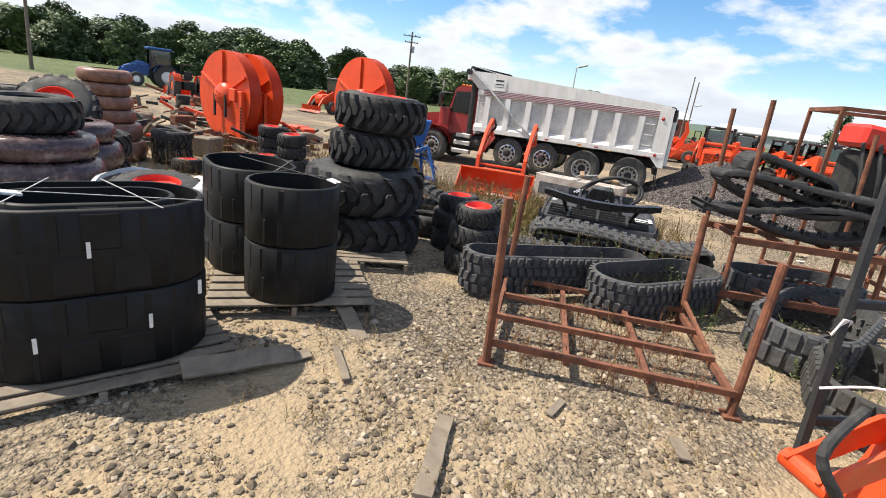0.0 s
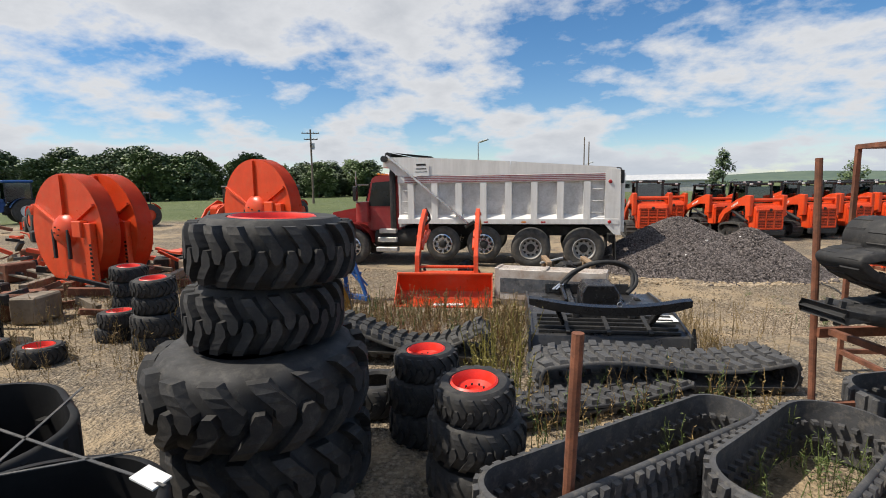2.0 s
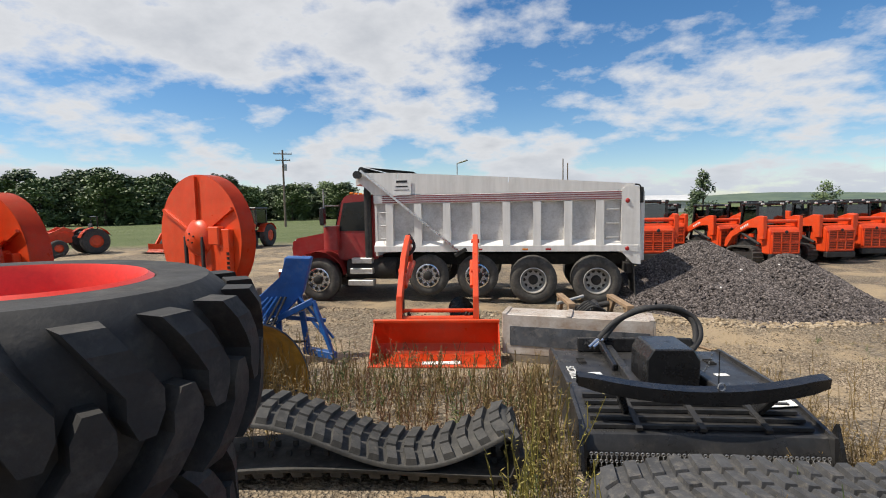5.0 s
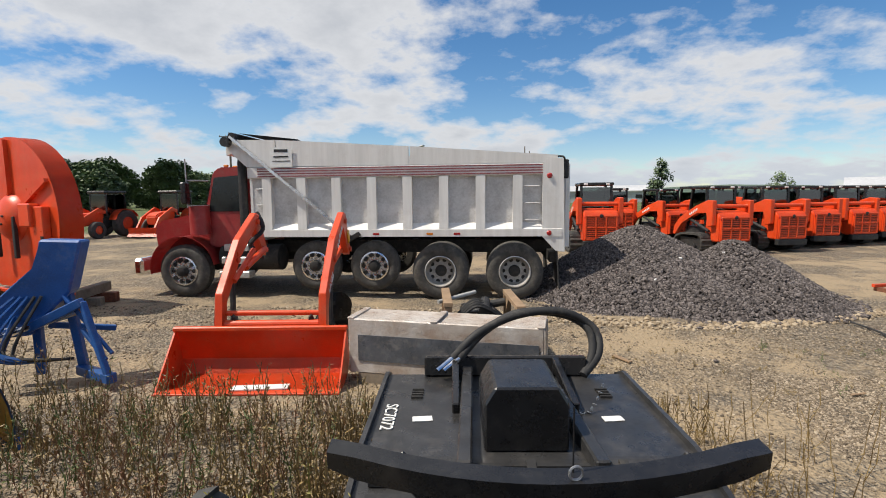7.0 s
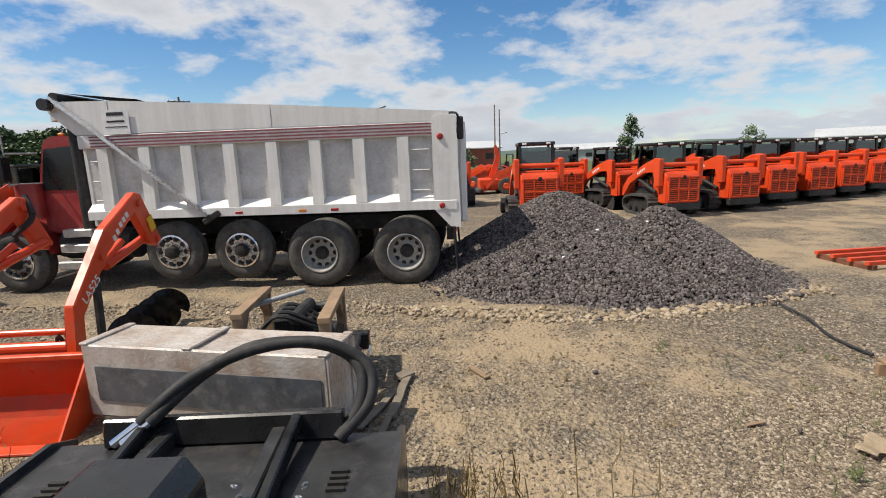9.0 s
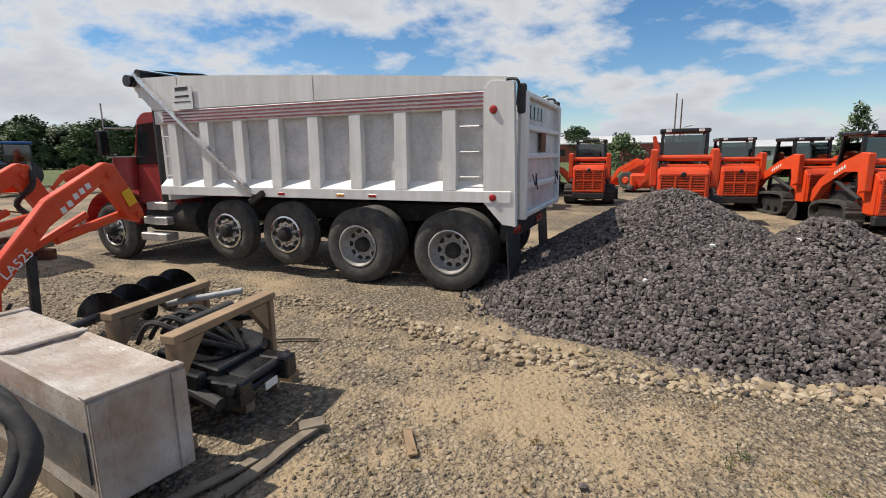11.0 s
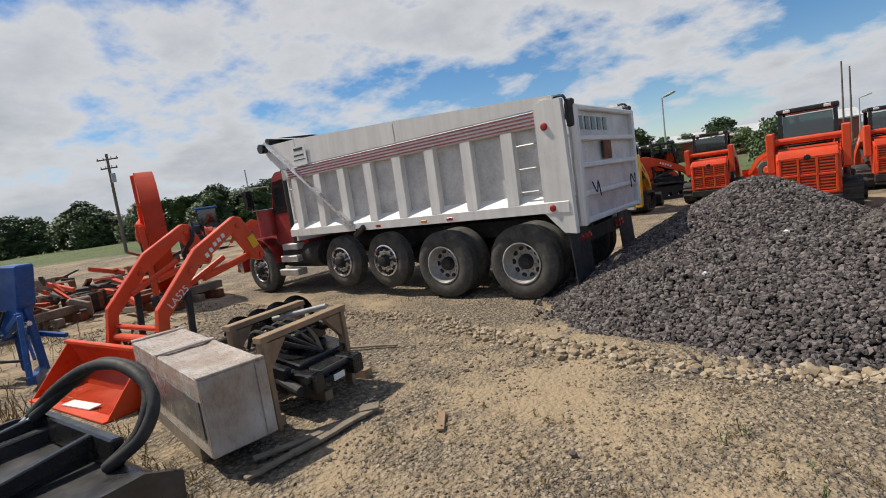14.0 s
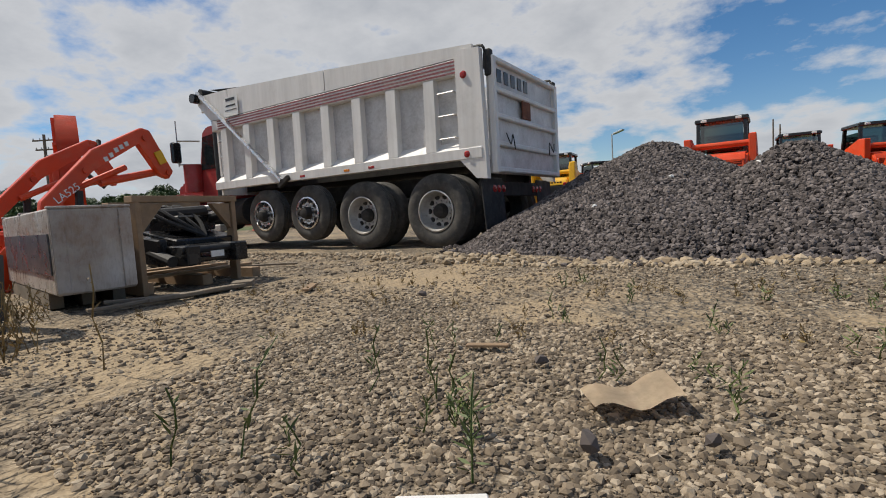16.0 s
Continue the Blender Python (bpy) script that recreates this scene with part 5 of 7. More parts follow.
def slack(length, low, high, w1=0.0, w2=0.0, lift=0.0):
    """A track lying flat and slack, seen from its edge."""
    def fn(t):
        if t < 0.46:
            f = t / 0.46
            return (-length / 2 + length * f, low + 0.02 + 0.01 * math.sin(6 * f) + lift * math.sin(math.pi * f))
        if t < 0.5:
            f = (t - 0.46) / 0.04
            a = -math.pi / 2 + math.pi * f
            hh = high + w1 * 0.0
            return (length / 2 + 0.1 * math.cos(a), (low + hh) / 2 + (hh - low) / 2 * math.sin(a))
        if t < 0.96:
            f = (t - 0.5) / 0.46
            return (length / 2 - length * f, high + w1 * math.sin(f * math.pi) - w2 * math.sin(f * math.pi * 2))
        f = (t - 0.96) / 0.04
        a = math.pi / 2 + math.pi * f
        return (-length / 2 + 0.1 * math.cos(a), (low + high) / 2 + (high - low) / 2 * math.sin(a))
    return bend_loop(fn, 120)


rubber_track("rubber_track", slack(2.6, 0.04, 0.44, -0.12, 0.17, 0.06), 0.62, RUBBER_DUSTY, "dusty rubber track lying slack in the weeds", "chevron", False, pose(-0.55, 4.72, 0.02, 0, 0, 5), lug=0.045, pitch=0.15, group="used tracks")
rubber_track("rubber_track", slack(2.5, 0.04, 0.36, -0.02, 0.06, 0.04), 0.62, RUBBER_GREY, "flattened dusty rubber track in front of the cutter", "chevron", False, pose(2.75, 4.15, 0.02, 0, 0, 10), lug=0.04, pitch=0.15, group="used tracks")
rubber_track("rubber_track", slack(2.3, 0.04, 0.18, -0.03, 0.03), 0.45, RUBBER_GREY, "flattened dusty rubber track among weeds", "chevron", False, pose(1.9, 3.55, 0.02, 0, 0, 28), lug=0.04, pitch=0.15, group="used tracks")
rubber_track("rubber_track", oval(1.9, 0.9, 80), 0.42, RUBBER_GREY, "large dusty rubber track on its edge under the shelf rack", "bar", True, pose(4.75, 2.35, 0.03, 2, 0, 60), lug=0.03, pitch=0.13, group="used tracks")
rubber_track("rubber_track", oval(1.7, 0.8, 80), 0.42, RUBBER_GREY, "large dusty rubber track on its edge beside a rack", "bar", True, pose(4.9, 3.75, 0.03, 0, 0, 20), lug=0.03, pitch=0.13, group="used tracks")
rubber_track("rubber_track", oval(1.5, 0.8, 70), 0.34, RUBBER_DUSTY, "dusty rubber track with slanted bars by the orange arm", "bar", True, pose(4.8, 1.15, 0.03, 3, 0, 75), lug=0.03, pitch=0.12, group="used tracks")


def shelf_rack():
    t = thing("shelf_rack", pose(4.55, 3.25, 0, 0, 0, 12), "rusty steel shelf rack holding coiled rubber tracks", "rack")
    for x, y, h, l in ((-0.72, -0.35, 2.5, 0.02), (-0.78, 0.4, 2.4, 0.0), (0.9, -0.4, 1.5, 0.02), (0.9, 0.4, 2.3, 0.0)):
        bm = bmesh.new()
        rod(bm, (x, y, 0), (x + l - 0.06, y + 0.08, h), 0.028, seg=10)
        part("upright", bm, RUST, t)
    for z in (0.96, 0.3):
        for y in (-0.38, 0.4):
            bm = bmesh.new()
            beam(bm, (-0.8, y, z), (0.95, y, z), 0.05, 0.08)
            part("shelf_beam", bm, RUST, t)
        for x in (-0.7, -0.2, 0.35, 0.85):
            bm = bmesh.new()
            beam(bm, (x, -0.38, z + 0.01), (x, 0.4, z + 0.01), 0.05, 0.05)
            part("shelf_bar", bm, RUST, t)


shelf_rack()


def fold(t0):
    """Outline of a track folded double on the shelf."""
    def fn(t):
        a = 2 * math.pi * t
        return (1.0 * math.cos(a) + 0.06 * math.cos(3 * a), 0.18 * math.sin(a) + 0.07 * math.sin(2 * a + t0) + 0.05 * math.cos(a))
    return bend_loop(fn, 110)


rubber_track("rubber_track", fold(0.3), 0.42, RUBBER, "black rubber track folded on a steel shelf", "bar", False, pose(4.5, 3.0, 1.24, 0, 3, 12), thick=0.06, lug=0.012, pitch=0.2, group="used tracks")
rubber_track("rubber_track", fold(2.0), 0.42, RUBBER, "black rubber track folded over another on the shelf", "bar", False, pose(4.62, 3.05, 1.52, 0, 6, 10), thick=0.06, lug=0.012, pitch=0.2, group="used tracks")
rubber_track("rubber_track", oval(1.1, 0.34, 70), 0.4, RUBBER, "black rubber track bent over on the shelf", "bar", False, pose(4.35, 3.1, 1.68, 0, 14, 14), thick=0.06, lug=0.012, pitch=0.2, group="used tracks")


def black_frame():
    t = thing("steel_stand", pose(4.05, 0.35, 0, 0, 0, 14), "tall black steel stand with leaning uprights and a paper tag", "stand")
    bm = bmesh.new()
    beam(bm, (-0.2, -0.45, 0.0), (0.05, 0.05, 2.55), 0.05, 0.05, (0, 1, 0))
    up = part("upright", bm, BLACK_MATT, t)
    bm = bmesh.new()
    beam(bm, (0.8, -0.2, 0.0), (0.85, 0.25, 2.6), 0.05, 0.05, (0, 1, 0))
    part("upright", bm, BLACK_MATT, t)
    for z in (0.35, 1.15, 2.3):
        bm = bmesh.new()
        beam(bm, (-0.15 + 0.06 * z, -0.4 + 0.18 * z, z), (0.82, -0.2 + 0.17 * z, z), 0.06, 0.05)
        part("cross_bar", bm, BLACK_MATT, t)
    bm = bmesh.new()
    box(bm, (-0.1, -0.26, 1.0), (0.08, 0.012, 0.13), (12, 10, 20))
    part("paper_tag", bm, LABEL_WHITE, up)
    bm = bmesh.new()
    tube(bm, [(0.0, -0.3, 1.5), (0.25, -0.7, 1.2), (0.2, -0.75, 0.85), (-0.1, -0.65, 0.8), (-0.35, -0.6, 0.72)], 0.008, 6, 6)
    part("wire", bm, LABEL_WHITE, t)


black_frame()


def orange_arm():
    t = thing("digging_arm", pose(4.2, -0.5, 0, 0, 0, 30), "orange steel digging arm lying on gravel beside the stand", "machine arm")
    for s in (-0.1, 0.1):
        bm = bmesh.new()
        prism(bm, [(-0.55, 0.42), (-0.42, 0.32), (0.0, 0.5), (0.5, 0.52), (0.95, 0.3), (1.05, 0.42), (0.6, 0.72), (0.0, 0.68)], 0.03, Matrix.Translation((0, s, 0)))
        part("arm_plate", bm, ORANGE, t)
    for a, b in (((-0.48, -0.14, 0.38), (-0.48, 0.16, 0.38)), ((0.2, -0.14, 0.6), (0.2, 0.16, 0.6))):
        bm = bmesh.new()
        rod(bm, a, b, 0.06, seg=16)
        part("pin_boss", bm, ORANGE, t)
    bm = bmesh.new()
    prism(bm, [(-0.1, 0.0), (0.15, 0.0), (0.3, 0.5), (0.1, 0.55)], 0.24, Matrix.Translation((0, -0.1, 0)))
    part("foot", bm, ORANGE, t)
    bm = bmesh.new()
    tube(bm, [(-0.5, -0.2, 0.0), (-0.45, -0.2, 0.3), (-0.6, -0.1, 0.6), (-0.3, 0, 0.8)], 0.03, 8, 5)
    part("hose", bm, RUBBER, t)


orange_arm()


def second_rack():
    t = thing("pipe_rack", pose(5.3, 4.75, 0, 0, 0, 4), "tall rusty pipe rack with red machine parts inside", "rack")
    for x, y in ((-0.38, -0.5), (-0.38, 0.5), (1.1, -0.5), (1.1, 0.5)):
        bm = bmesh.new()
        beam(bm, (x, y, 0), (x, y, 2.6), 0.045, 0.045, (0, 1, 0))
        part("upright", bm, RUST, t)
    for z in (0.25, 2.58):
        for y in (-0.5, 0.5):
            bm = bmesh.new()
            beam(bm, (-0.38, y, z), (1.1, y, z), 0.05, 0.05)
            part("rail", bm, RUST, t)
        for x in (-0.38, 1.1):
            bm = bmesh.new()
            beam(bm, (x, -0.5, z), (x, 0.5, z), 0.05, 0.05)
            part("rail", bm, RUST, t)
    bm = bmesh.new()
    box(bm, (0.4, 0, 2.25), (0.9, 0.5, 0.3), (0, 6, 12), 0.05)
    part("machine_cover", bm, RIM_RED, t, "red machine cover")
    bm = bmesh.new()
    box(bm, (0.4, 0.05, 1.5), (0.7, 0.5, 1.2), (0, 0, 8), 0.06)
    part("machine_block", bm, CHASSIS, t)
    for i in range(5):
        bm = bmesh.new()
        tube(bm, [(0.0 + 0.2 * i, -0.4, 2.2), (0.05 + 0.2 * i, -0.55, 1.7), (0.15 + 0.18 * i, -0.45, 1.2), (0.1 + 0.15 * i, -0.5, 0.7)], 0.025, 7, 5)
        part("hose", bm, RUBBER, t)



second_rack()
# ---------- attachments in the middle of the yard ----------


def round_deck(m, label):
    """Round mower deck stood on its edge; its open rim looks to -y, dome to +y is hidden."""
    t = thing("mower_deck", m, label, "mower deck", "round mower decks")
    R, D = 1.2, 0.36
    n = 44
    outline = []
    for i in range(n + 1):
        a = math.radians(-62 + 304 * i / n)
        outline.append((R * math.cos(a), R * math.sin(a)))
    # flat-bottomed disc plate
    bm = bmesh.new()
    prism(bm, outline, 0.025, Matrix.Translation((0, 0.0, 0)))
    plate = part("deck_plate", bm, ORANGE, t, smooth=30)
    bm = bmesh.new()
    rows = []
    for y in (0.0, D):
        rows.append([(x, y, z) for x, z in outline + outline[:1]])
    sheet(bm, rows)
    bmesh.ops.solidify(bm, geom=bm.faces[:], thickness=0.02)
    part("deck_rim", bm, ORANGE, t, smooth=40)
    bm = bmesh.new()
    lathe(bm, [(0.0, 0.2), (0.1, 0.19), (0.26, 0.14), (0.34, 0.05), (0.36, 0.0)], 36, pose(0, 0, 0, 90, 0, 0))
    part("gearbox_dome", bm, ORANGE, t, smooth=50)
    for a in (28, 90, 152):
        bm = bmesh.new()
        c, s = math.cos(math.radians(a)), math.sin(math.radians(a))
        beam(bm, (0.34 * c, -0.03, 0.34 * s), (1.16 * c, -0.03, 1.16 * s), 0.05, 0.07, (0, 1, 0))
        part("stiffener", bm, ORANGE, t)
    for x in (-0.26, 0.24):
        bm = bmesh.new()
        box(bm, (x, -0.12, -0.28), (0.07, 0.06, 0.62), bevel=0.01)
        part("hitch_bar", bm, BLACK_MATT, t)
    for k in range(4):
        a = k * math.pi / 2 + 0.4
        bm = bmesh.new()
        rod(bm, (0.09 * math.cos(a), -0.19, 0.09 * math.sin(a)), (0.09 * math.cos(a), -0.215, 0.09 * math.sin(a)), 0.016, seg=6)
        part("bolt", bm, BLACK_MATT, t)
    # side frame with its lettering bars
    bm = bmesh.new()
    box(bm, (0.86, -0.06, -0.5), (0.26, 0.12, 1.35), bevel=0.012)
    frame_bar = part("side_frame", bm, ORANGE, t)
    for k in range(9):
        bm = bmesh.new()
        box(bm, (0.95, -0.124, -0.95 + 0.085 * k), (0.07, 0.006, 0.05))
        part("lettering", bm, BLACK, frame_bar)
    bm = bmesh.new()
    box(bm, (0.62, -0.1, 0.05), (0.3, 0.16, 0.34), bevel=0.02)
    part("side_bracket", bm, ORANGE, t)
    bm = bmesh.new()
    box(bm, (0.1, 0.16, -1.14), (1.6, 0.32, 0.06), bevel=0.01)
    part("skid", bm, ORANGE, t)
    bm = bmesh.new()
    box(bm, (0.85, 0.0, -1.2), (0.3, 0.34, 0.2), bevel=0.02)
    part("stand_foot", bm, BLACK_MATT, t)
    return t


DECK_RZ = 157.8 - 180
round_deck(pose(-5.8, 11.15, 1.62, 0, 0, DECK_RZ), "upright round orange mower deck with a central dome").scale = (1.13, 1.0, 1.13)
round_deck(pose(-8.35, 8.0, 1.38, 0, 0, DECK_RZ + 8), "upright round orange mower deck beside a twin")
round_deck(pose(-8.1, 8.62, 1.38, 0, 0, DECK_RZ + 8), "upright round orange mower deck behind a twin")
for (x, y, rz) in ((-5.7, 11.3, 10), (-8.2, 8.2, 20), (-7.5, 9.1, 20)):
    t = thing("timber_stack", pose(x, y, 0, 0, 0, rz), "dark timbers and rails stacked under an upright mower deck", "timber stack", "timber stacks")
    for k in range(6):
        bm = bmesh.new()
        if k < 3:
            box(bm, (0.0, -0.5 + 0.5 * k, 0.09), (2.2, 0.16, 0.18), bevel=0.01)
        else:
            box(bm, (-0.8 + 0.8 * (k - 3), 0, 0.27), (0.16, 1.5, 0.17), bevel=0.01)
        part("timber", bm, WOOD if k % 2 else RUST, t)


def snow_plow():
    """One-way plow: a rolled blade whose open end looks to -y, hitch frame behind its back."""
    t = thing("snow_plow", pose(-1.55, 6.6, 0, 0, 0, 15), "blue one-way snow plow with a worn yellow rolled blade", "snow plow")
    prof = []
    for i in range(17):
        a = math.radians(-12 + 150 * i / 16)
        prof.append((-0.58 + 0.6 * math.cos(a), max(0.02, 0.14 + 0.76 * math.sin(a))))

    def rolled(off):
        rows = []
        for j in range(9):
            f = j / 8
            k = 1 - 0.5 * f
            rows.append([(-0.58 * k - 1.3 * f + (x + 0.58) * k * (1 + off), 1.3 * f, max(0.015, z * k * (1 + off))) for x, z in prof])
        return rows
    bm = bmesh.new()
    sheet(bm, rolled(-0.025))
    part("blade_face", bm, YELLOW_WORN, t, "worn yellow blade face", smooth=60)
    bm = bmesh.new()
    sheet(bm, rolled(0.0))
    bmesh.ops.solidify(bm, geom=bm.faces[:], thickness=0.01)
    part("blade_back", bm, BLUE_PALE, t, "sun-bleached pale blue blade back", smooth=60)
    bm = bmesh.new()
    beam(bm, (0.03, 0.0, 0.03), (-1.27, 1.3, 0.03), 0.03, 0.12, (0, 0, 1), 0.004)
    part("cutting_edge", bm, BLUE, t)
    # hitch frame
    place = Matrix.Translation((-0.4, -0.85, 0))
    tubes = (((-0.3, 2.3, 0.58), (0.32, 2.2, 0.88), 0.09), ((0.32, 2.2, 0.88), (0.6, 2.0, 0.1), 0.06), ((0.16, 2.4, 0.12), (0.62, 2.0, 0.12), 0.1),
             ((-0.7, 2.35, 0.56), (-0.2, 2.3, 0.6), 0.1), ((-0.44, 2.1, 0.3), (-0.3, 2.25, 0.75), 0.05), ((0.2, 2.4, 0.1), (0.1, 2.4, 1.0), 0.08),
             ((0.3, 2.2, 0.6), (0.56, 2.05, 0.3), 0.04), ((-0.2, 2.4, 0.1), (-0.2, 2.4, 0.9), 0.08), ((-0.1, 2.4, 0.62), (0.45, 2.6, 0.5), 0.06), ((0.1, 2.3, 0.95), (0.6, 2.1, 0.35), 0.035))
    for a, b, w in tubes:
        bm = bmesh.new()
        beam(bm, a, b, w, w, bevel=0.008)
        bm.transform(place)
        part("frame_tube", bm, BLUE, t)
    bm = bmesh.new()
    prism(bm, [(-0.72, 0.62), (-0.42, 0.56), (-0.02, 0.98), (0.12, 1.5), (-0.26, 1.52), (-0.32, 1.22), (-0.72, 0.9)], 0.22, Matrix.Translation((0.2, 2.28, 0)))
    bmesh.ops.bevel(bm, geom=bm.edges[:], offset=0.02, segments=1, affect="EDGES")
    bm.transform(place)
    part("mast_cover", bm, BLUE, t)
    bm = bmesh.new()
    rod(bm, (-0.5, 2.2, 0.55), (0.2, 2.35, 0.75), 0.035, seg=10)
    bm.transform(place)
    part("cylinder_rod", bm, CHROME, t)
    for k in range(5):
        bm = bmesh.new()
        tube(bm, [(-0.3 + 0.06 * k, 2.25, 0.95), (-0.6 + 0.08 * k, 2.1, 0.6 - 0.05 * k), (-0.35 + 0.1 * k, 2.05, 0.35), (0.0 + 0.05 * k, 2.2, 0.3)], 0.016, 6, 5)
        bm.transform(place)
        part("hose", bm, BLUE if k < 3 else RUBBER, t)


snow_plow()


def front_loader():
    """Tractor front loader: bucket towards -y, arms behind it."""
    t = thing("front_loader", pose(-0.24, 8.18, 0, 0, 0, 3), "orange tractor front loader with an empty bucket on the ground", "front loader")
    W = 1.8
    prof = [(-0.5, 0.03), (-0.3, 0.01), (-0.06, 0.06), (0.03, 0.2), (0.0, 0.38), (-0.06, 0.54)]
    bm = bmesh.new()
    sheet(bm, [[(x, y, z) for x in (-W / 2, 0.0, W / 2)] for y, z in prof])
    bmesh.ops.solidify(bm, geom=bm.faces[:], thickness=0.015)
    bk = part("bucket_shell", bm, ORANGE, t, smooth=30)
    for s in (-1, 1):
        bm = bmesh.new()
        prism(bm, [(y, z) for y, z in prof], 0.016, pose(s * W / 2 + 0.008, 0, 0, 0, 0, 90))
        part("bucket_side", bm, ORANGE, t)
    bm = bmesh.new()
    box(bm, (0, -0.06, 0.55), (W + 0.03, 0.06, 0.045), bevel=0.008)
    part("bucket_lip", bm, ORANGE, t)
    bm = bmesh.new()
    box(bm, (0, -0.48, 0.02), (W + 0.02, 0.12, 0.02), (-2, 0, 0), 0.004)
    part("cutting_edge", bm, ORANGE_DARK, t)
    bm = bmesh.new()
    box(bm, (0.1, -0.4, 0.04), (0.55, 0.12, 0.012), (0, 0, 4))
    part("paper_sheet", bm, LABEL_WHITE, t, "pale paper lying in the bucket")
    XA = 0.58
    for s in (-1, 1):
        path = [(0.05, 0.2), (0.2, 0.32), (0.28, 0.85), (1.02, 1.42), (1.72, 1.72), (1.84, 1.70), (2.16, 1.22), (2.08, 1.12), (1.94, 1.16), (1.66, 1.54), (1.0, 1.2), (0.46, 0.74), (0.4, 0.24), (0.22, 0.1)]
        bm = bmesh.new()
        path = [(y * 0.8 if y > 0.3 else y, z) for y, z in path]
        prism(bm, path, 0.09, pose(s * XA + 0.045, 0, 0, 0, 0, 90))
        bmesh.ops.bevel(bm, geom=bm.edges[:], offset=0.01, segments=1, affect="EDGES")
        arm = part("lift_arm", bm, ORANGE, t)
        bm = bmesh.new()
        rod(bm, (s * XA * 0.9, 1.2, 1.25), (s * XA * 0.9, 0.56, 0.95), 0.035, seg=10)
        rod(bm, (s * XA * 0.9, 1.6, 1.22), (s * XA * 0.9, 0.9, 1.06), 0.045, seg=10)
        part("lift_cylinder", bm, ORANGE, t)
        bm = bmesh.new()
        tube(bm, [(s * XA * 0.86, 0.4, 0.3), (s * XA * 0.75, 0.3, 0.6), (s * XA * 0.7, 0.35, 0.35), (s * XA * 0.86, 0.5, 0.6)], 0.016, 6, 6)
        part("hose", bm, RUBBER, t)
        bm = bmesh.new()
        box(bm, (s * (XA + 0.055), 1.57, 1.38), (0.012, 0.1, 0.16), (25, 0, 0))
        part("decal", bm, YELLOW, arm)
        for y, z, in ((0.72, 1.18), (1.4, 1.6), (1.66, 1.2)):
            bm = bmesh.new()
            rod(bm, (s * XA - 0.07, y, z), (s * XA + 0.07, y, z), 0.035, seg=12)
            part("pivot_pin", bm, ORANGE_DARK, arm)
        for y, z in ((1.06, 1.49), (1.0, 1.43), (1.12, 1.53), (1.18, 1.57), (0.94, 1.38)):
            bm = bmesh.new()
            box(bm, (s * (XA + 0.048), y, z - 0.06), (0.006, 0.045, 0.05), (24, 0, 0))
            part("lettering", bm, LABEL_WHITE, arm)
    lettering("lettering", "LA525", 0.11, LABEL_WHITE, t, Matrix.Translation((XA + 0.047, 0.42, 0.82)) @ Matrix.Rotation(radians(90), 4, "Z") @ Matrix.Rotation(radians(90), 4, "X") @ Matrix.Rotation(radians(36), 4, "Z"))
    for y, z, r in ((0.3, 0.5, 0.05), (0.34, 0.62, 0.03)):
        bm = bmesh.new()
        rod(bm, (-XA, y, z), (XA, y, z), r, seg=14)
        part("cross_tube", bm, ORANGE, t)
    bm = bmesh.new()
    box(bm, (0, 0.16, 0.42), (1.3, 0.06, 0.08), bevel=0.01)
    part("quick_hitch", bm, ORANGE, t)
    bm = bmesh.new()
    tube(bm, [(-XA, 1.52, 1.72), (-XA + 0.1, 1.44, 1.5), (-XA - 0.05, 1.36, 1.3), (-XA + 0.05, 1.52, 1.1)], 0.03, 8, 6)
    part("hose", bm, RUBBER, t)
    for s in (-1, 1):
        bm = bmesh.new()
        box(bm, (s * XA, 0.62, 0.48), (0.05, 0.07, 0.98), (-4, 0, 0), 0.01)
        part("stand_leg", bm, BLACK_MATT, t)


front_loader()


SLATE_FILM = plain("slate_under_film", (0.085, 0.092, 0.105), 0.3, grain=18, patch=4, vary=0.3, dirt=(0.26, 0.24, 0.22), dirt_amount=0.5, bump=0.3)


def crate():
    t = thing("wrapped_crate", pose(1.73, 8.09, 0, 0, 0, -11), "plywood crate wrapped in cloudy plastic film", "crate")
    lx, ly, z0, z1 = 1.98, 0.46, 0.11, 0.68
    bm = bmesh.new()
    box(bm, (0, 0, (z0 + z1) / 2), (lx, ly, z1 - z0), bevel=0.012)
    bmesh.ops.subdivide_edges(bm, edges=bm.edges[:], cuts=6, use_grid_fill=True)
    for v in bm.verts:
        if v.co.z > z1 - 0.02 and abs(v.co.x) < lx / 2 - 0.05 and abs(v.co.y) < ly / 2 - 0.04:
            v.co.z -= 0.02 + 0.01 * noise.noise(v.co * 6)
    part("crate_box", bm, FILM, t, smooth=30)
    for x in (-lx / 2 + 0.03, -0.08, lx / 2 - 0.03):
        bm = bmesh.new()
        box(bm, (x, 0, z1 + 0.004), (0.07, ly + 0.004, 0.018), bevel=0.004)
        part("top_batten", bm, FILM, t)
    for s in (-1, 1):
        bm = bmesh.new()
        box(bm, (lx / 2 + 0.005, s * (ly / 2 - 0.04), (z0 + z1) / 2), (0.02, 0.075, z1 - z0 - 0.03), bevel=0.004)
        part("end_batten", bm, FILM, t)
    bm = bmesh.new()
    box(bm, (0.03, -ly / 2 - 0.006, 0.38), (lx - 0.16, 0.008, 0.27))
    part("side_panel", bm, SLATE_FILM, t, "blue-grey side showing through the film")
    for y in (-0.22, 0.0, 0.22):
        bm = bmesh.new()
        box(bm, (-0.1, y * 0.85, 0.055), (lx - 0.4, 0.08, 0.11))
        part("skid", bm, WOOD, t)
    return t


crate()


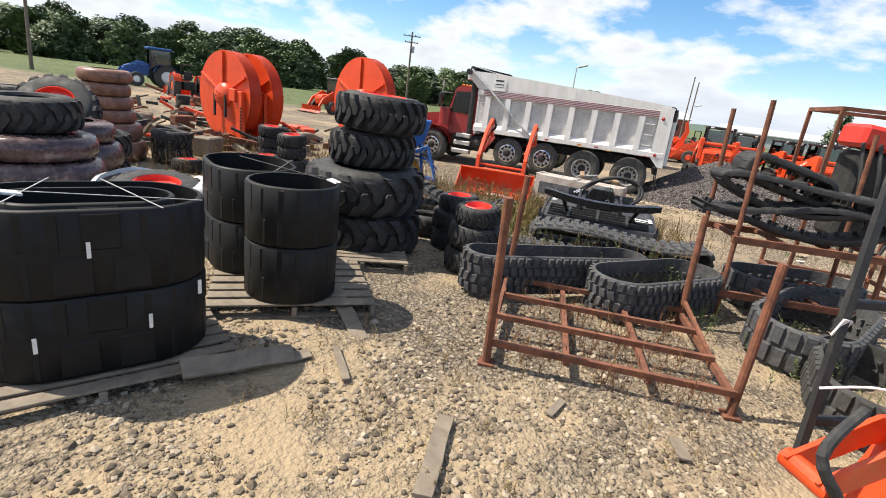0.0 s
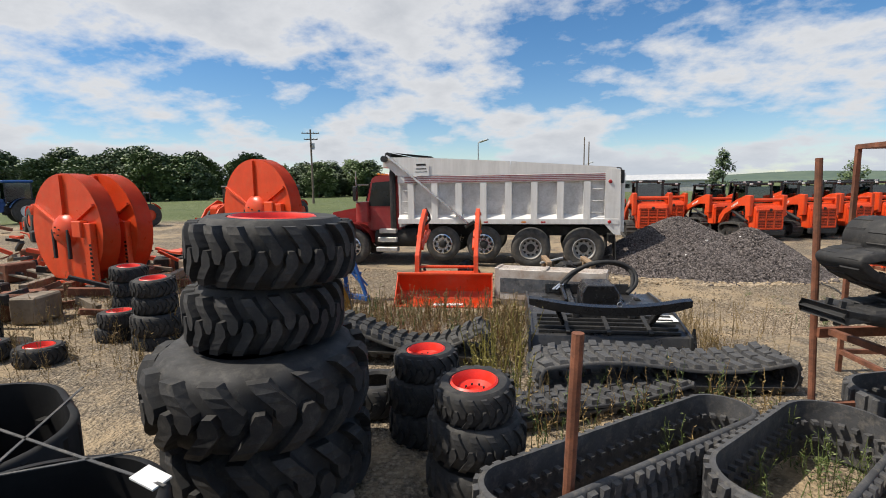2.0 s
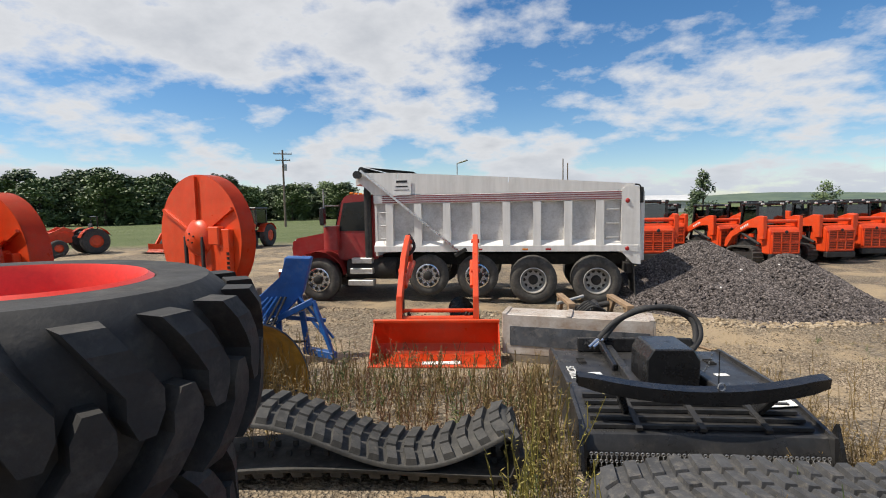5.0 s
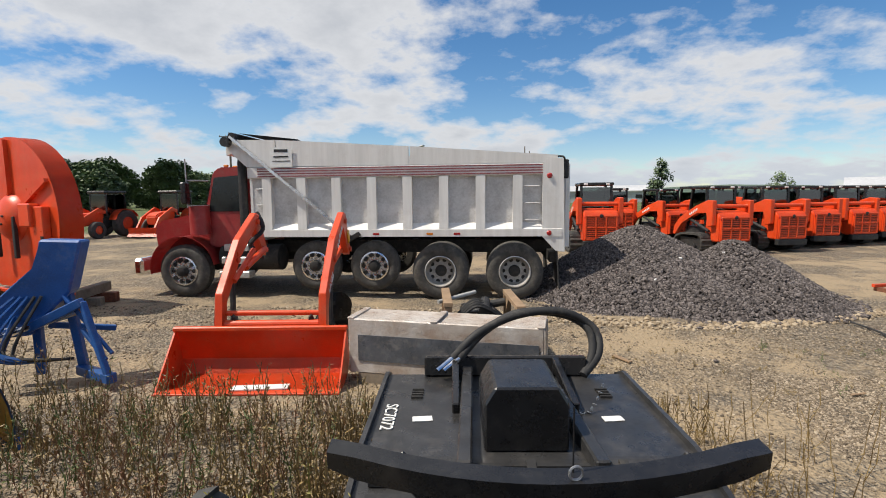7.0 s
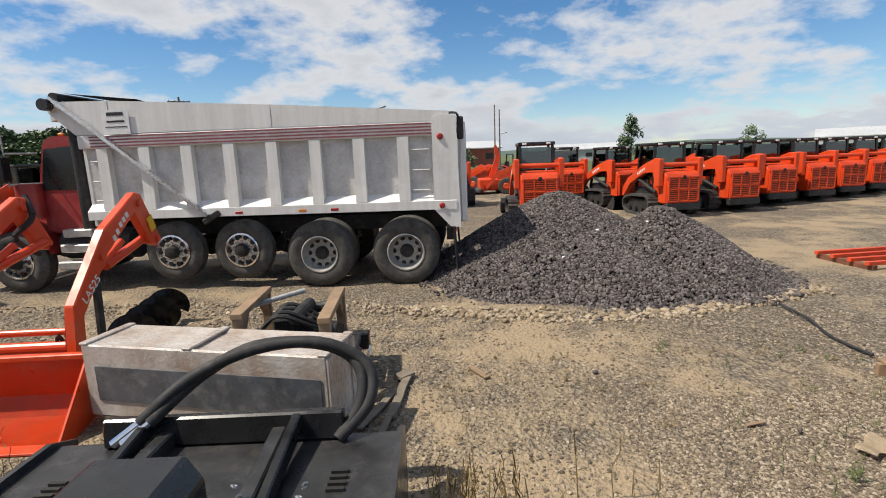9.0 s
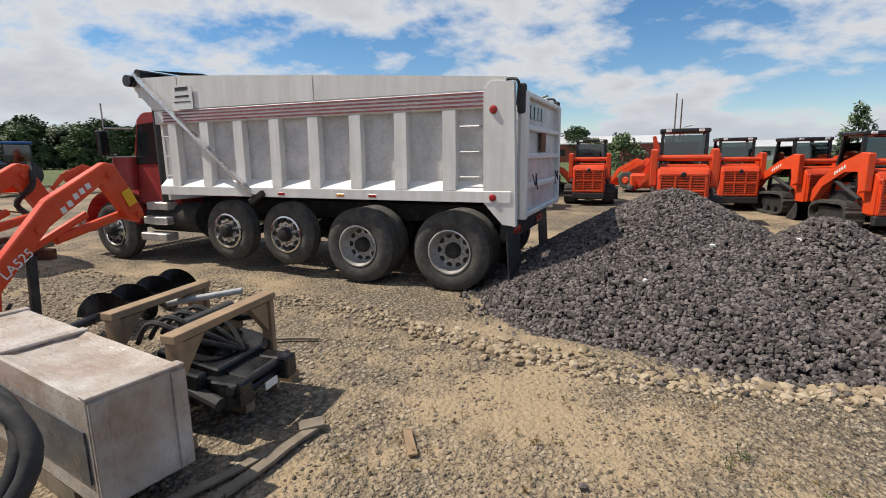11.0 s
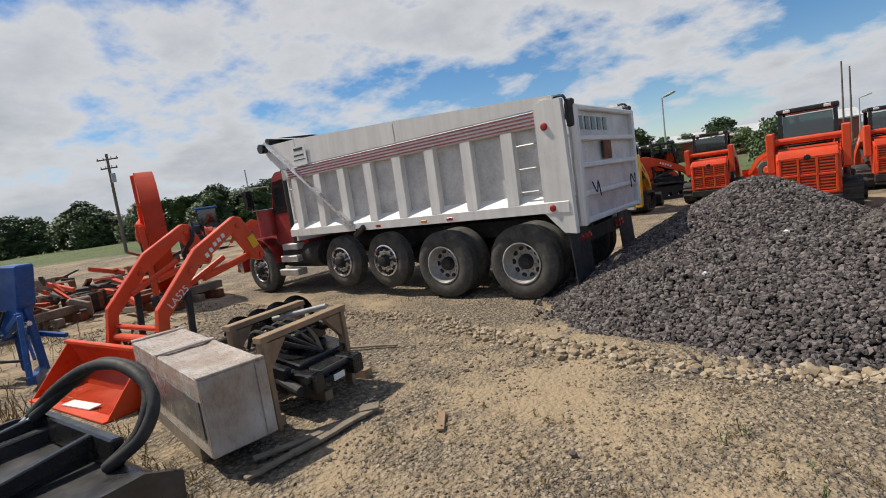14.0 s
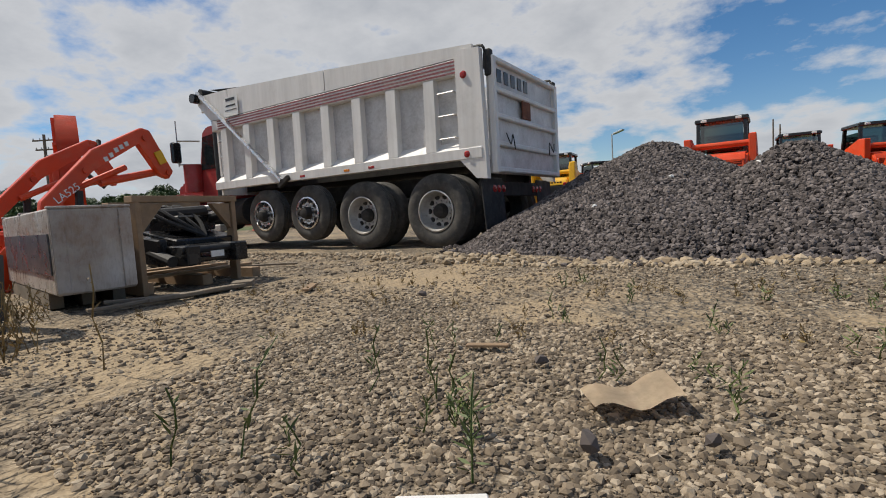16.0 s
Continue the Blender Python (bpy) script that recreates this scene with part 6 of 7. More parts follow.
def auger_set():
    for x, y0, y1, h, rz in ((2.46, 8.26, 9.18, 0.76, 5), (1.69, 8.46, 9.32, 0.75, 5)):
        t = thing("crate_frame", pose(x, (y0 + y1) / 2, 0, 0, 0, rz), "rough lumber shipping frame standing on its skid", "wooden frame", "lumber frames")
        L = y1 - y0
        for s in (-1, 1):
            bm = bmesh.new()
            box(bm, (0, s * (L / 2 - 0.02), h / 2), (0.09, 0.045, h), (0, 0, 0), 0.004)
            part("post", bm, WOOD_NEW, t)
            bm = bmesh.new()
            prism(bm, [(s * (L / 2 - 0.05), h - 0.28), (s * (L / 2 - 0.05), h - 0.06), (s * (L / 2 - 0.24), h - 0.06)], 0.05, pose(0.025, 0, 0, 0, 0, 90))
            part("gusset", bm, WOOD_NEW, t)
        bm = bmesh.new()
        box(bm, (0, 0, h - 0.02), (0.1, L + 0.04, 0.05), bevel=0.004)
        part("top_rail", bm, WOOD_NEW, t)
    t = thing("skid_base", pose(1.93, 8.92, 0, 0, 0, 0), "rough lumber skid under auger machinery", "skid", "lumber frames")
    for y in (-0.5, 0.0, 0.5):
        bm = bmesh.new()
        box(bm, (0.05, y - 0.1, 0.05), (1.05, 0.09, 0.09), bevel=0.004)
        part("skid_board", bm, WOOD_NEW, t)
    for x in (-0.42, -0.1, 0.28):
        bm = bmesh.new()
        box(bm, (x, 0, 0.11), (0.1, 1.1, 0.025), bevel=0.003)
        part("skid_slat", bm, WOOD_NEW, t)
    bm = bmesh.new()
    rod(bm, (-0.35, 0.1, 0.64), (0.1, 0.42, 0.7), 0.026, seg=12)
    part("wrapped_tube", bm, STRAP, t, "white-wrapped tube")
    # auger drive mount
    t = thing("auger_mount", pose(2.12, 8.78, 0.12, 0, 0, 4), "black steel auger drive mount strapped on a skid", "auger mount")
    for c, s, r in (((0.1, 0.1, 0.3), (0.5, 0.62, 0.06), (0, 10, 0)), ((0.2, 0.0, 0.14), (0.62, 0.5, 0.05), (0, 4, 0)), ((-0.05, 0.15, 0.42), (0.34, 0.42, 0.14), (0, 0, 8)), ((0.42, -0.22, 0.16), (0.3, 0.12, 0.16), (0, 0, 0)), ((0.45, 0.22, 0.16), (0.3, 0.12, 0.16), (0, 0, 0)), ((0.05, -0.3, 0.22), (0.5, 0.08, 0.22), (0, 8, 0)), ((0.3, 0.0, 0.24), (0.4, 0.3, 0.02), (0, 6, 0))):
        bm = bmesh.new()
        box(bm, c, s, r, 0.012)
        part("mount_plate", bm, BLACK, t)
    for a, b, r in (((-0.3, -0.25, 0.3), (0.45, -0.33, 0.12), 0.045), ((-0.25, 0.32, 0.4), (0.3, 0.35, 0.5), 0.05), ((0.0, -0.1, 0.5), (0.05, 0.3, 0.52), 0.06), ((0.5, -0.3, 0.2), (0.5, 0.32, 0.2), 0.03)):
        bm = bmesh.new()
        rod(bm, a, b, r, seg=12)
        part("cylinder", bm, BLACK_MATT, t)
    for k in range(4):
        bm = bmesh.new()
        tube(bm, [(-0.3, -0.2 + 0.1 * k, 0.4), (-0.1, -0.25 + 0.12 * k, 0.58), (0.15, -0.15 + 0.1 * k, 0.45), (0.3, 0.1, 0.3)], 0.018, 6, 5)
        part("hose", bm, RUBBER, t)
    bm = bmesh.new()
    box(bm, (0.62, -0.05, 0.16), (0.01, 0.12, 0.05))
    part("warning_label", bm, LABEL_WHITE, t)
    # earth auger: shaft and one spiral flight
    t = thing("earth_auger", pose(0.2, 9.15, 0.24, 0, 0, 102), "black steel earth auger lying on timbers", "auger")
    bm = bmesh.new()
    rod(bm, (-0.5, 0, 0), (1.55, 0, 0), 0.045, seg=12)
    part("shaft", bm, BLACK, t)
    bm = bmesh.new()
    turns, n = 3.6, 96
    inner, outer = [], []
    for i in range(n + 1):
        a = 2 * math.pi * turns * i / n
        x = 0.25 + 1.25 * i / n
        inner.append((x, 0.045 * math.cos(a), 0.045 * math.sin(a)))
        outer.append((x + 0.03, 0.23 * math.cos(a), 0.23 * math.sin(a)))
    sheet(bm, [inner, outer])
    bmesh.ops.solidify(bm, geom=bm.faces[:], thickness=0.012)
    part("spiral_flight", bm, BLACK, t, smooth=60)


auger_set()


DECK_STEEL = plain("dusty_black_deck", (0.03, 0.03, 0.031), 0.33, grain=45, patch=3.5, vary=0.35, dirt=(0.11, 0.1, 0.09), dirt_amount=0.35, bump=0.1)


def brush_cutter():
    t = thing("brush_cutter", pose(2.28, 6.15, 0, 0, 0, 2), "black skid-steer brush cutter with a curved push bar", "brush cutter")
    hx = 0.95
    # deck with sloped sides
    bm = bmesh.new()
    prism(bm, [(-1.0, 0.2), (-0.95, 0.34), (-0.35, 0.46), (0.95, 0.46), (1.02, 0.4), (1.02, 0.16), (-1.0, 0.14)], 2 * hx, pose(hx, 0, 0, 0, 0, 90))
    bmesh.ops.bevel(bm, geom=bm.edges[:], offset=0.012, segments=1, affect="EDGES")
    deck = part("deck", bm, DECK_STEEL, t)
    for s in (-1, 1):
        bm = bmesh.new()
        prism(bm, [(-1.05, 0.02), (1.05, 0.02), (1.08, 0.42), (0.9, 0.5), (-0.3, 0.5), (-1.02, 0.36)], 0.03, pose(s * hx + 0.015, 0, 0, 0, 0, 90))
        part("side_skirt", bm, DECK_STEEL, t)
        bm = bmesh.new()
        prism(bm, [(-1.12, 0.1), (-0.8, 0.1), (-0.98, 0.46)], 0.03, pose(s * (hx + 0.03) + 0.015, 0, 0, 0, 0, 90))
        part("front_horn", bm, BLACK, t)
        # raised rails along the deck
        bm = bmesh.new()
        beam(bm, (s * 0.36, -0.55, 0.5), (s * 0.3, 0.95, 0.5), 0.08, 0.1, bevel=0.01)
        part("deck_rail", bm, DECK_STEEL, deck)
        bm = bmesh.new()
        beam(bm, (s * 0.52, -0.62, 0.36), (s * 0.66, -0.86, 0.72), 0.06, 0.1, (0, 1, 0), 0.008)
        part("bar_strut", bm, BLACK, t)
        # slot with its bolted plate, labels
        bm = bmesh.new()
        for k in range(4):
            box(bm, (s * 0.68, 0.46 + 0.045 * k, 0.468), (0.085, 0.02, 0.016))
        rim = part("deck_slot", bm, CHASSIS, deck)
        bm = bmesh.new()
        box(bm, (s * 0.62, 0.12, 0.464), (0.13, 0.07, 0.004), (0, 0, 6))
        part("deck_label", bm, LABEL_WHITE, deck)
    bm = bmesh.new()
    box(bm, (0.78, -0.5, 0.45), (0.3, 0.2, 0.006), (9, 0, 10))
    part("deck_label", bm, LABEL_WHITE, deck)
    lettering("lettering", "SC7072", 0.12, LABEL_WHITE, deck, Matrix.Translation((-0.88, 0.34, 0.466)) @ Matrix.Rotation(radians(-90), 4, "Z"))
    # ribs across the sloping front
    for k in range(5):
        bm = bmesh.new()
        y = -0.45 - 0.11 * k
        beam(bm, (-0.86, y, 0.46 - 0.022 * k), (0.86, y, 0.46 - 0.022 * k), 0.035, 0.03)
        part("front_rib", bm, BLACK_MATT, deck)
    for x in (-0.5, 0.0, 0.5):
        bm = bmesh.new()
        beam(bm, (x, -0.42, 0.475), (x, -0.95, 0.37), 0.05, 0.03)
        part("front_stay", bm, BLACK_MATT, deck)
    # chain curtain
    for k in range(46):
        if k == 0:
            bm = bmesh.new()
            for q in range(4):
                lathe(bm, [(0.012, -0.004), (0.018, 0.0), (0.012, 0.004), (0.006, 0.0)], 8, pose(0, 0, -0.03 * q, 90, 0, 90 * (q % 2)))
            link = part("chain_length", bm, STEEL, t)
            link.matrix_basis = pose(-0.9, -1.03, 0.2)
        else:
            twin(link, pose(-0.9 + 0.04 * k, -1.03, 0.2))
    # curved push bar
    bm = bmesh.new()
    n = 14
    va, vb, vc, vd = [], [], [], []
    for i in range(n + 1):
        f = -1 + 2 * i / n
        x = 0.98 * f
        y = -0.98 + 0.13 * f * f
        z = 0.66 + 0.085 * f * f
        hh = 0.055 if abs(f) < 0.99 else 0.04
        va.append((x, y - 0.035, z - hh))
        vb.append((x, y - 0.045, z + hh))
        vc.append((x, y + 0.06, z + hh + 0.012))
        vd.append((x, y + 0.06, z - hh))
    sheet(bm, [va, vb, vc, vd, va])
    bmesh.ops.holes_fill(bm, edges=bm.edges[:], sides=6)
    part("push_bar", bm, BLACK, t, "curved glossy black push bar", smooth=40)
    bm = bmesh.new()
    tube(bm, [(0.03 * math.cos(a), 0, 0.03 * math.sin(a)) for a in np.linspace(0, 6.283, 17)], 0.006, 6)
    ring = part("lifting_ring", bm, STEEL, t)
    ring.matrix_basis = pose(0.1, -1.0, 0.75, 0, 0, 10)
    bm = bmesh.new()
    rod(bm, (0.1, -0.95, 0.7), (0.1, -0.95, 1.02), 0.004, seg=6)
    part("wire", bm, BLACK, t)
    # motor guard
    bm = bmesh.new()
    prism(bm, [(-0.24, 0.46), (0.24, 0.46), (0.24, 0.74), (0.18, 0.84), (-0.18, 0.84), (-0.24, 0.74)], 0.5, pose(0, -0.3, 0))
    bmesh.ops.bevel(bm, geom=bm.edges[:], offset=0.012, segments=1, affect="EDGES")
    part("motor_guard", bm, BLACK, t)
    bm = bmesh.new()
    box(bm, (0, 0.92, 0.54), (1.3, 0.07, 0.16), (-8, 0, 0), 0.012)
    part("mount_plate", bm, BLACK, t)
    for s in (-1, 1):
        bm = bmesh.new()
        beam(bm, (s * 0.4, 0.9, 0.58), (s * 0.4, 0.2, 0.49), 0.05, 0.09, bevel=0.008)
        part("mount_gusset", bm, BLACK, t)
    # hydraulic hoses
    for k in range(2):
        bm = bmesh.new()
        d = 0.05 * k
        tube(bm, [(-0.42 + d, 0.86, 0.62), (-0.2 + d, 0.98 + d, 0.8), (0.14, 1.06 + d, 0.93), (0.5, 1.1 + d, 0.94 - d * 0.6), (0.76 - d, 1.1, 0.8), (0.78 - d, 1.0, 0.62), (0.62, 0.86, 0.48)], 0.034, 10, 6)
        hose = part("hydraulic_hose", bm, RUBBER, t, smooth=50)
        bm = bmesh.new()
        rod(bm, (-0.54 + d, 0.8, 0.54), (-0.4 + d, 0.87, 0.635), 0.024, seg=10)
        part("hose_coupling", bm, CHROME, hose)
    bm = bmesh.new()
    for q in range(14):
        f = q / 13
        lathe(bm, [(0.011, -0.005), (0.019, 0.0), (0.011, 0.005), (0.005, 0.0)], 8, pose(0.3 + 0.3 * f, 0.3 - 0.1 * math.sin(3 * f), 0.62 - 0.16 * math.sin(3.14 * f), 90 * (q % 2), 30, 40))
    part("safety_chain", bm, STEEL, t)


brush_cutter()

# ---------- loaders ----------


# body orange darkened in its colour for the shade behind the door slats
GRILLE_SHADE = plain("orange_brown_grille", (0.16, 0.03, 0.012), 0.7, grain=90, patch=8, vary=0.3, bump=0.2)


def track_loader(body, m, label, group="parked loaders", bucket=True):
    """Compact track loader, its engine door towards -y, origin under its middle."""
    t = thing("track_loader", m, label, "track loader", group)
    for s in (-1, 1):
        loop = bend_loop(lambda u: ((lambda a: (0.86 * math.copysign(abs(math.cos(a)) ** 0.55, math.cos(a)) + 0.05, 0.36 + 0.33 * math.copysign(abs(math.sin(a)) ** 0.7, math.sin(a)) * (1.0 if math.sin(a) < 0 else 0.85 + 0.25 * -math.cos(a))))(2 * math.pi * u)), 48)
        bm = bmesh.new()
        rings = []
        x0, x1 = (0.46, 0.84) if s > 0 else (-0.84, -0.46)
        for i, (p, q) in enumerate(loop):
            o = p + q * (0.03 if i % 2 else 0.0)
            inn = p - q * 0.05
            rings.append([bm.verts.new((x0, o.x, o.y)), bm.verts.new((x1, o.x, o.y)), bm.verts.new((x1, inn.x, inn.y)), bm.verts.new((x0, inn.x, inn.y))])
        for a, b in zip(rings, rings[1:] + rings[:1]):
            for k in range(4):
                bm.faces.new((a[k], a[(k + 1) % 4], b[(k + 1) % 4], b[k]))
        tr = part("rubber_track", bm, RUBBER_DUSTY, t)
        bm = bmesh.new()
        box(bm, (s * 0.63, 0.05, 0.36), (0.2, 1.3, 0.3), bevel=0.03)
        for k in range(4):
            rod(bm, (s * 0.52, -0.55 + 0.4 * k, 0.18), (s * 0.76, -0.55 + 0.4 * k, 0.18), 0.13, seg=14)
        rod(bm, (s * 0.52, -0.62, 0.5), (s * 0.76, -0.62, 0.5), 0.18, seg=14)
        part("undercarriage", bm, BLACK_MATT, t)
        # lift arm, tower at the rear
        bm = bmesh.new()
        prism(bm, [(-1.08, 0.95), (-0.84, 0.9), (-0.76, 1.36), (-0.2, 1.34), (0.75, 0.96), (1.18, 0.5), (1.3, 0.55), (1.25, 0.82), (0.92, 1.12), (-0.1, 1.56), (-0.78, 1.76), (-1.08, 1.74)], 0.14, pose(s * 0.61 + 0.07, 0, 0, 0, 0, 90))
        bmesh.ops.bevel(bm, geom=bm.edges[:], offset=0.015, segments=1, affect="EDGES")
        arm = part("lift_arm", bm, body, t)
        for k in range(5):
            bm = bmesh.new()
            box(bm, (s * 0.684, -0.2 + 0.1 * k, 1.44 - 0.04 * k), (0.006, 0.06, 0.08))
            part("lettering", bm, LABEL_WHITE if body is ORANGE else BLACK, arm)
        bm = bmesh.new()
        rod(bm, (s * 0.6, -0.8, 0.75), (s * 0.6, 0.35, 1.12), 0.05, seg=10)
        part("lift_cylinder", bm, BLACK_MATT, t)
        bm = bmesh.new()
        box(bm, (s * 0.44, -1.24, 1.16), (0.1, 0.05, 0.1), bevel=0.015)
        part("rear_lamp", bm, LAMP_RED, t)
    bm = bmesh.new()
    rod(bm, (-0.6, -0.95, 1.56), (0.6, -0.95, 1.56), 0.065, seg=12)
    part("arm_cross_tube", bm, body, t)
    # engine hood and door
    bm = bmesh.new()
    prism(bm, [(-1.24, 0.42), (-1.24, 1.18), (-1.1, 1.36), (-0.5, 1.42), (-0.4, 0.42)], 1.04, pose(0.52, 0, 0, 0, 0, 90))
    bmesh.ops.bevel(bm, geom=bm.edges[:], offset=0.04, segments=2, affect="EDGES")
    part("engine_cover", bm, body, t, smooth=40)
    door = new("engine_door")
    door.parent = t
    yellow = body is YELLOW
    if yellow:
        bm = bmesh.new()
        box(bm, (0, -1.255, 0.82), (0.8, 0.03, 0.62), bevel=0.03)
        part("door_panel", bm, BLACK_MATT, door, "black radiator grille")
        for k in range(9):
            bm = bmesh.new()
            box(bm, (0, -1.275, 0.56 + 0.062 * k), (0.72, 0.02, 0.022))
            part("grille_slat", bm, BLACK_MATT, door)
        for k in range(8):
            bm = bmesh.new()
            box(bm, (-0.32 + 0.09 * k, -1.25, 1.22), (0.06, 0.03, 0.05))
            part("vent_slot", bm, BLACK, door)
    else:
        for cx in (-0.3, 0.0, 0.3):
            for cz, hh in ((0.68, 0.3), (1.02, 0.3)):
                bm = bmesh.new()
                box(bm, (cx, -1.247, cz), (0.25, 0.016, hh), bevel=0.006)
                # pane behind the slats, its shade painted in
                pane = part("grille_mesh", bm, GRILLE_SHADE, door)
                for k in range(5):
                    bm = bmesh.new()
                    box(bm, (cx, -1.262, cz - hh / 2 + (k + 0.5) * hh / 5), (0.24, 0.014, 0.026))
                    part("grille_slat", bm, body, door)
        for cx in (-0.45, -0.15, 0.15, 0.45):
            bm = bmesh.new()
            box(bm, (cx, -1.262, 0.85), (0.045, 0.035, 0.72), bevel=0.008)
            part("door_bar", bm, body, door)
        for cz in (0.5, 0.85, 1.2):
            bm = bmesh.new()
            box(bm, (0, -1.262, cz), (0.94, 0.035, 0.045), bevel=0.008)
            part("door_bar", bm, body, door)
        bm = bmesh.new()
        lathe(bm, [(0, 0.012), (0.05, 0.01), (0.06, 0.0)], 14, pose(0.0, -1.28, 1.2, 90, 0, 0))
        part("badge", bm, BLACK, door)
    bm = bmesh.new()
    box(bm, (0, -1.2, 0.34), (1.04, 0.16, 0.2), bevel=0.02)
    part("rear_bumper", bm, body if yellow else BLACK_MATT, t)
    if yellow:
        for s in (-1, 1):
            bm = bmesh.new()
            prism(bm, [(-1.3, 0.25), (-1.02, 0.25), (-0.92, 1.1), (-0.95, 1.85), (-1.2, 1.85), (-1.28, 1.2)], 0.2, pose(s * 0.68 + 0.1, 0, 0, 0, 0, 90))
            bmesh.ops.bevel(bm, geom=bm.edges[:], offset=0.03, segments=1, affect="EDGES")
            part("rear_tower", bm, body, t)
    # cab
    cab = new("cab")
    cab.parent = t
    for x, y, xx, yy in ((-0.48, -0.42, -0.46, -0.38), (0.48, -0.42, 0.46, -0.38), (-0.48, 0.7, -0.46, 0.45), (0.48, 0.7, 0.46, 0.45)):
        bm = bmesh.new()
        beam(bm, (x, y, 0.75), (xx, yy, 2.13), 0.075, 0.075, (0, 1, 0))
        part("cab_post", bm, BLACK, cab)
    bm = bmesh.new()
    box(bm, (0, 0.04, 2.17), (1.06, 1.0, 0.1), bevel=0.025)
    part("roof", bm, BLACK, cab)
    for c, s, r in (((0, -0.4, 1.76), (0.84, 0.012, 0.62), (-2, 0, 0)), ((0, 0.58, 1.5), (0.8, 0.012, 0.9), (-10, 0, 0))):
        bm = bmesh.new()
        box(bm, c, s, r)
        part("window_pane", bm, CAB_GLASS, cab)
    for s in (-1, 1):
        bm = bmesh.new()
        box(bm, (s * 0.455, 0.1, 1.55), (0.012, 0.95, 0.85))
        part("window_pane", bm, CAB_GLASS, cab)
        bm = bmesh.new()
        box(bm, (s * 0.34, -0.46, 2.17), (0.12, 0.06, 0.06), bevel=0.01)
        part("work_lamp", bm, LABEL_WHITE, cab)
    bm = bmesh.new()
    box(bm, (0, 0.1, 1.2), (0.5, 0.12, 0.75), (-8, 0, 0), 0.05)
    box(bm, (0, 0.3, 0.85), (0.5, 0.45, 0.14), bevel=0.04)
    part("seat", bm, BLACK_MATT, cab)
    bm = bmesh.new()
    box(bm, (0, 0.1, 0.6), (0.95, 1.5, 0.5), bevel=0.03)
    part("main_frame", bm, BLACK_MATT, t)
    if bucket:
        prof = [(1.9, 0.03), (1.4, 0.02), (1.26, 0.12), (1.24, 0.34), (1.36, 0.5)]
        bm = bmesh.new()
        sheet(bm, [[(x, y, z) for x in (-0.95, 0.95)] for y, z in prof])
        bmesh.ops.solidify(bm, geom=bm.faces[:], thickness=0.02)
        bk = part("bucket", bm, BLACK_MATT, t)
        for s in (-1, 1):
            bm = bmesh.new()
            prism(bm, prof, 0.02, pose(s * 0.95 + 0.01, 0, 0, 0, 0, 90))
            part("bucket_side", bm, BLACK_MATT, bk)
    return t


def cab_glass_material():
    n = Nodes("cab_glass")
    mixn = n.t.nodes.new("ShaderNodeMixShader")
    tr = n.t.nodes.new("ShaderNodeBsdfTransparent")
    gl = n.t.nodes.new("ShaderNodeBsdfGlossy")
    tr.inputs[0].default_value = (0.2, 0.27, 0.25, 1)
    gl.inputs["Roughness"].default_value = 0.05
    mixn.inputs[0].default_value = 0.14
    out = n.t.nodes["Material Output"]
    n.t.links.new(tr.outputs[0], mixn.inputs[1])
    n.t.links.new(gl.outputs[0], mixn.inputs[2])
    n.t.links.new(mixn.outputs[0], out.inputs[0])
    return n.m


CAB_GLASS = cab_glass_material()
ORANGE_LOADER = "orange compact track loader with a black cab, parked in a row"
first = track_loader(ORANGE, pose(3.6, 25.0, 0, 0, 0, 1), "orange compact track loader parked by itself")
row = [(6.12, 20.1, -3, 1.04), (7.95, 24.4, 2, 0.98), (9.4, 22.9, 14, 0.95), (9.95, 19.9, 6, 0.97), (12.1, 20.7, 8, 0.97), (14.0, 21.9, 8, 0.97), (15.7, 22.5, 8, 0.97), (17.5, 23.5, 8, 0.97), (19.3, 24.4, 8, 0.97), (21.1, 25.3, 8, 0.97), (23.0, 26.2, 8, 0.97)]
for x, y, rz, k in row:
    o = copy_thing(first, pose(x, y, 0, 0, 0, rz))
    o.scale = (k, k, k)
    tagged(o, ORANGE_LOADER)
for x, y, rz in ((11.8, 25.2, 8), (13.9, 25.9, 9), (16.0, 26.6, 9), (18.2, 27.6, 9)):
    o = copy_thing(first, pose(x, y, 0, 0, 0, rz))
    tagged(o, "orange compact track loader with a black cab in the back row")
tagged(copy_thing(first, pose(1.2, 28.0, 0, 0, 0, -50)), "orange compact track loader turned aside beyond the yellow one")
track_loader(YELLOW, pose(1.15, 23.1, 0, 0, 0, 4), "yellow compact track loader with a black radiator grille")


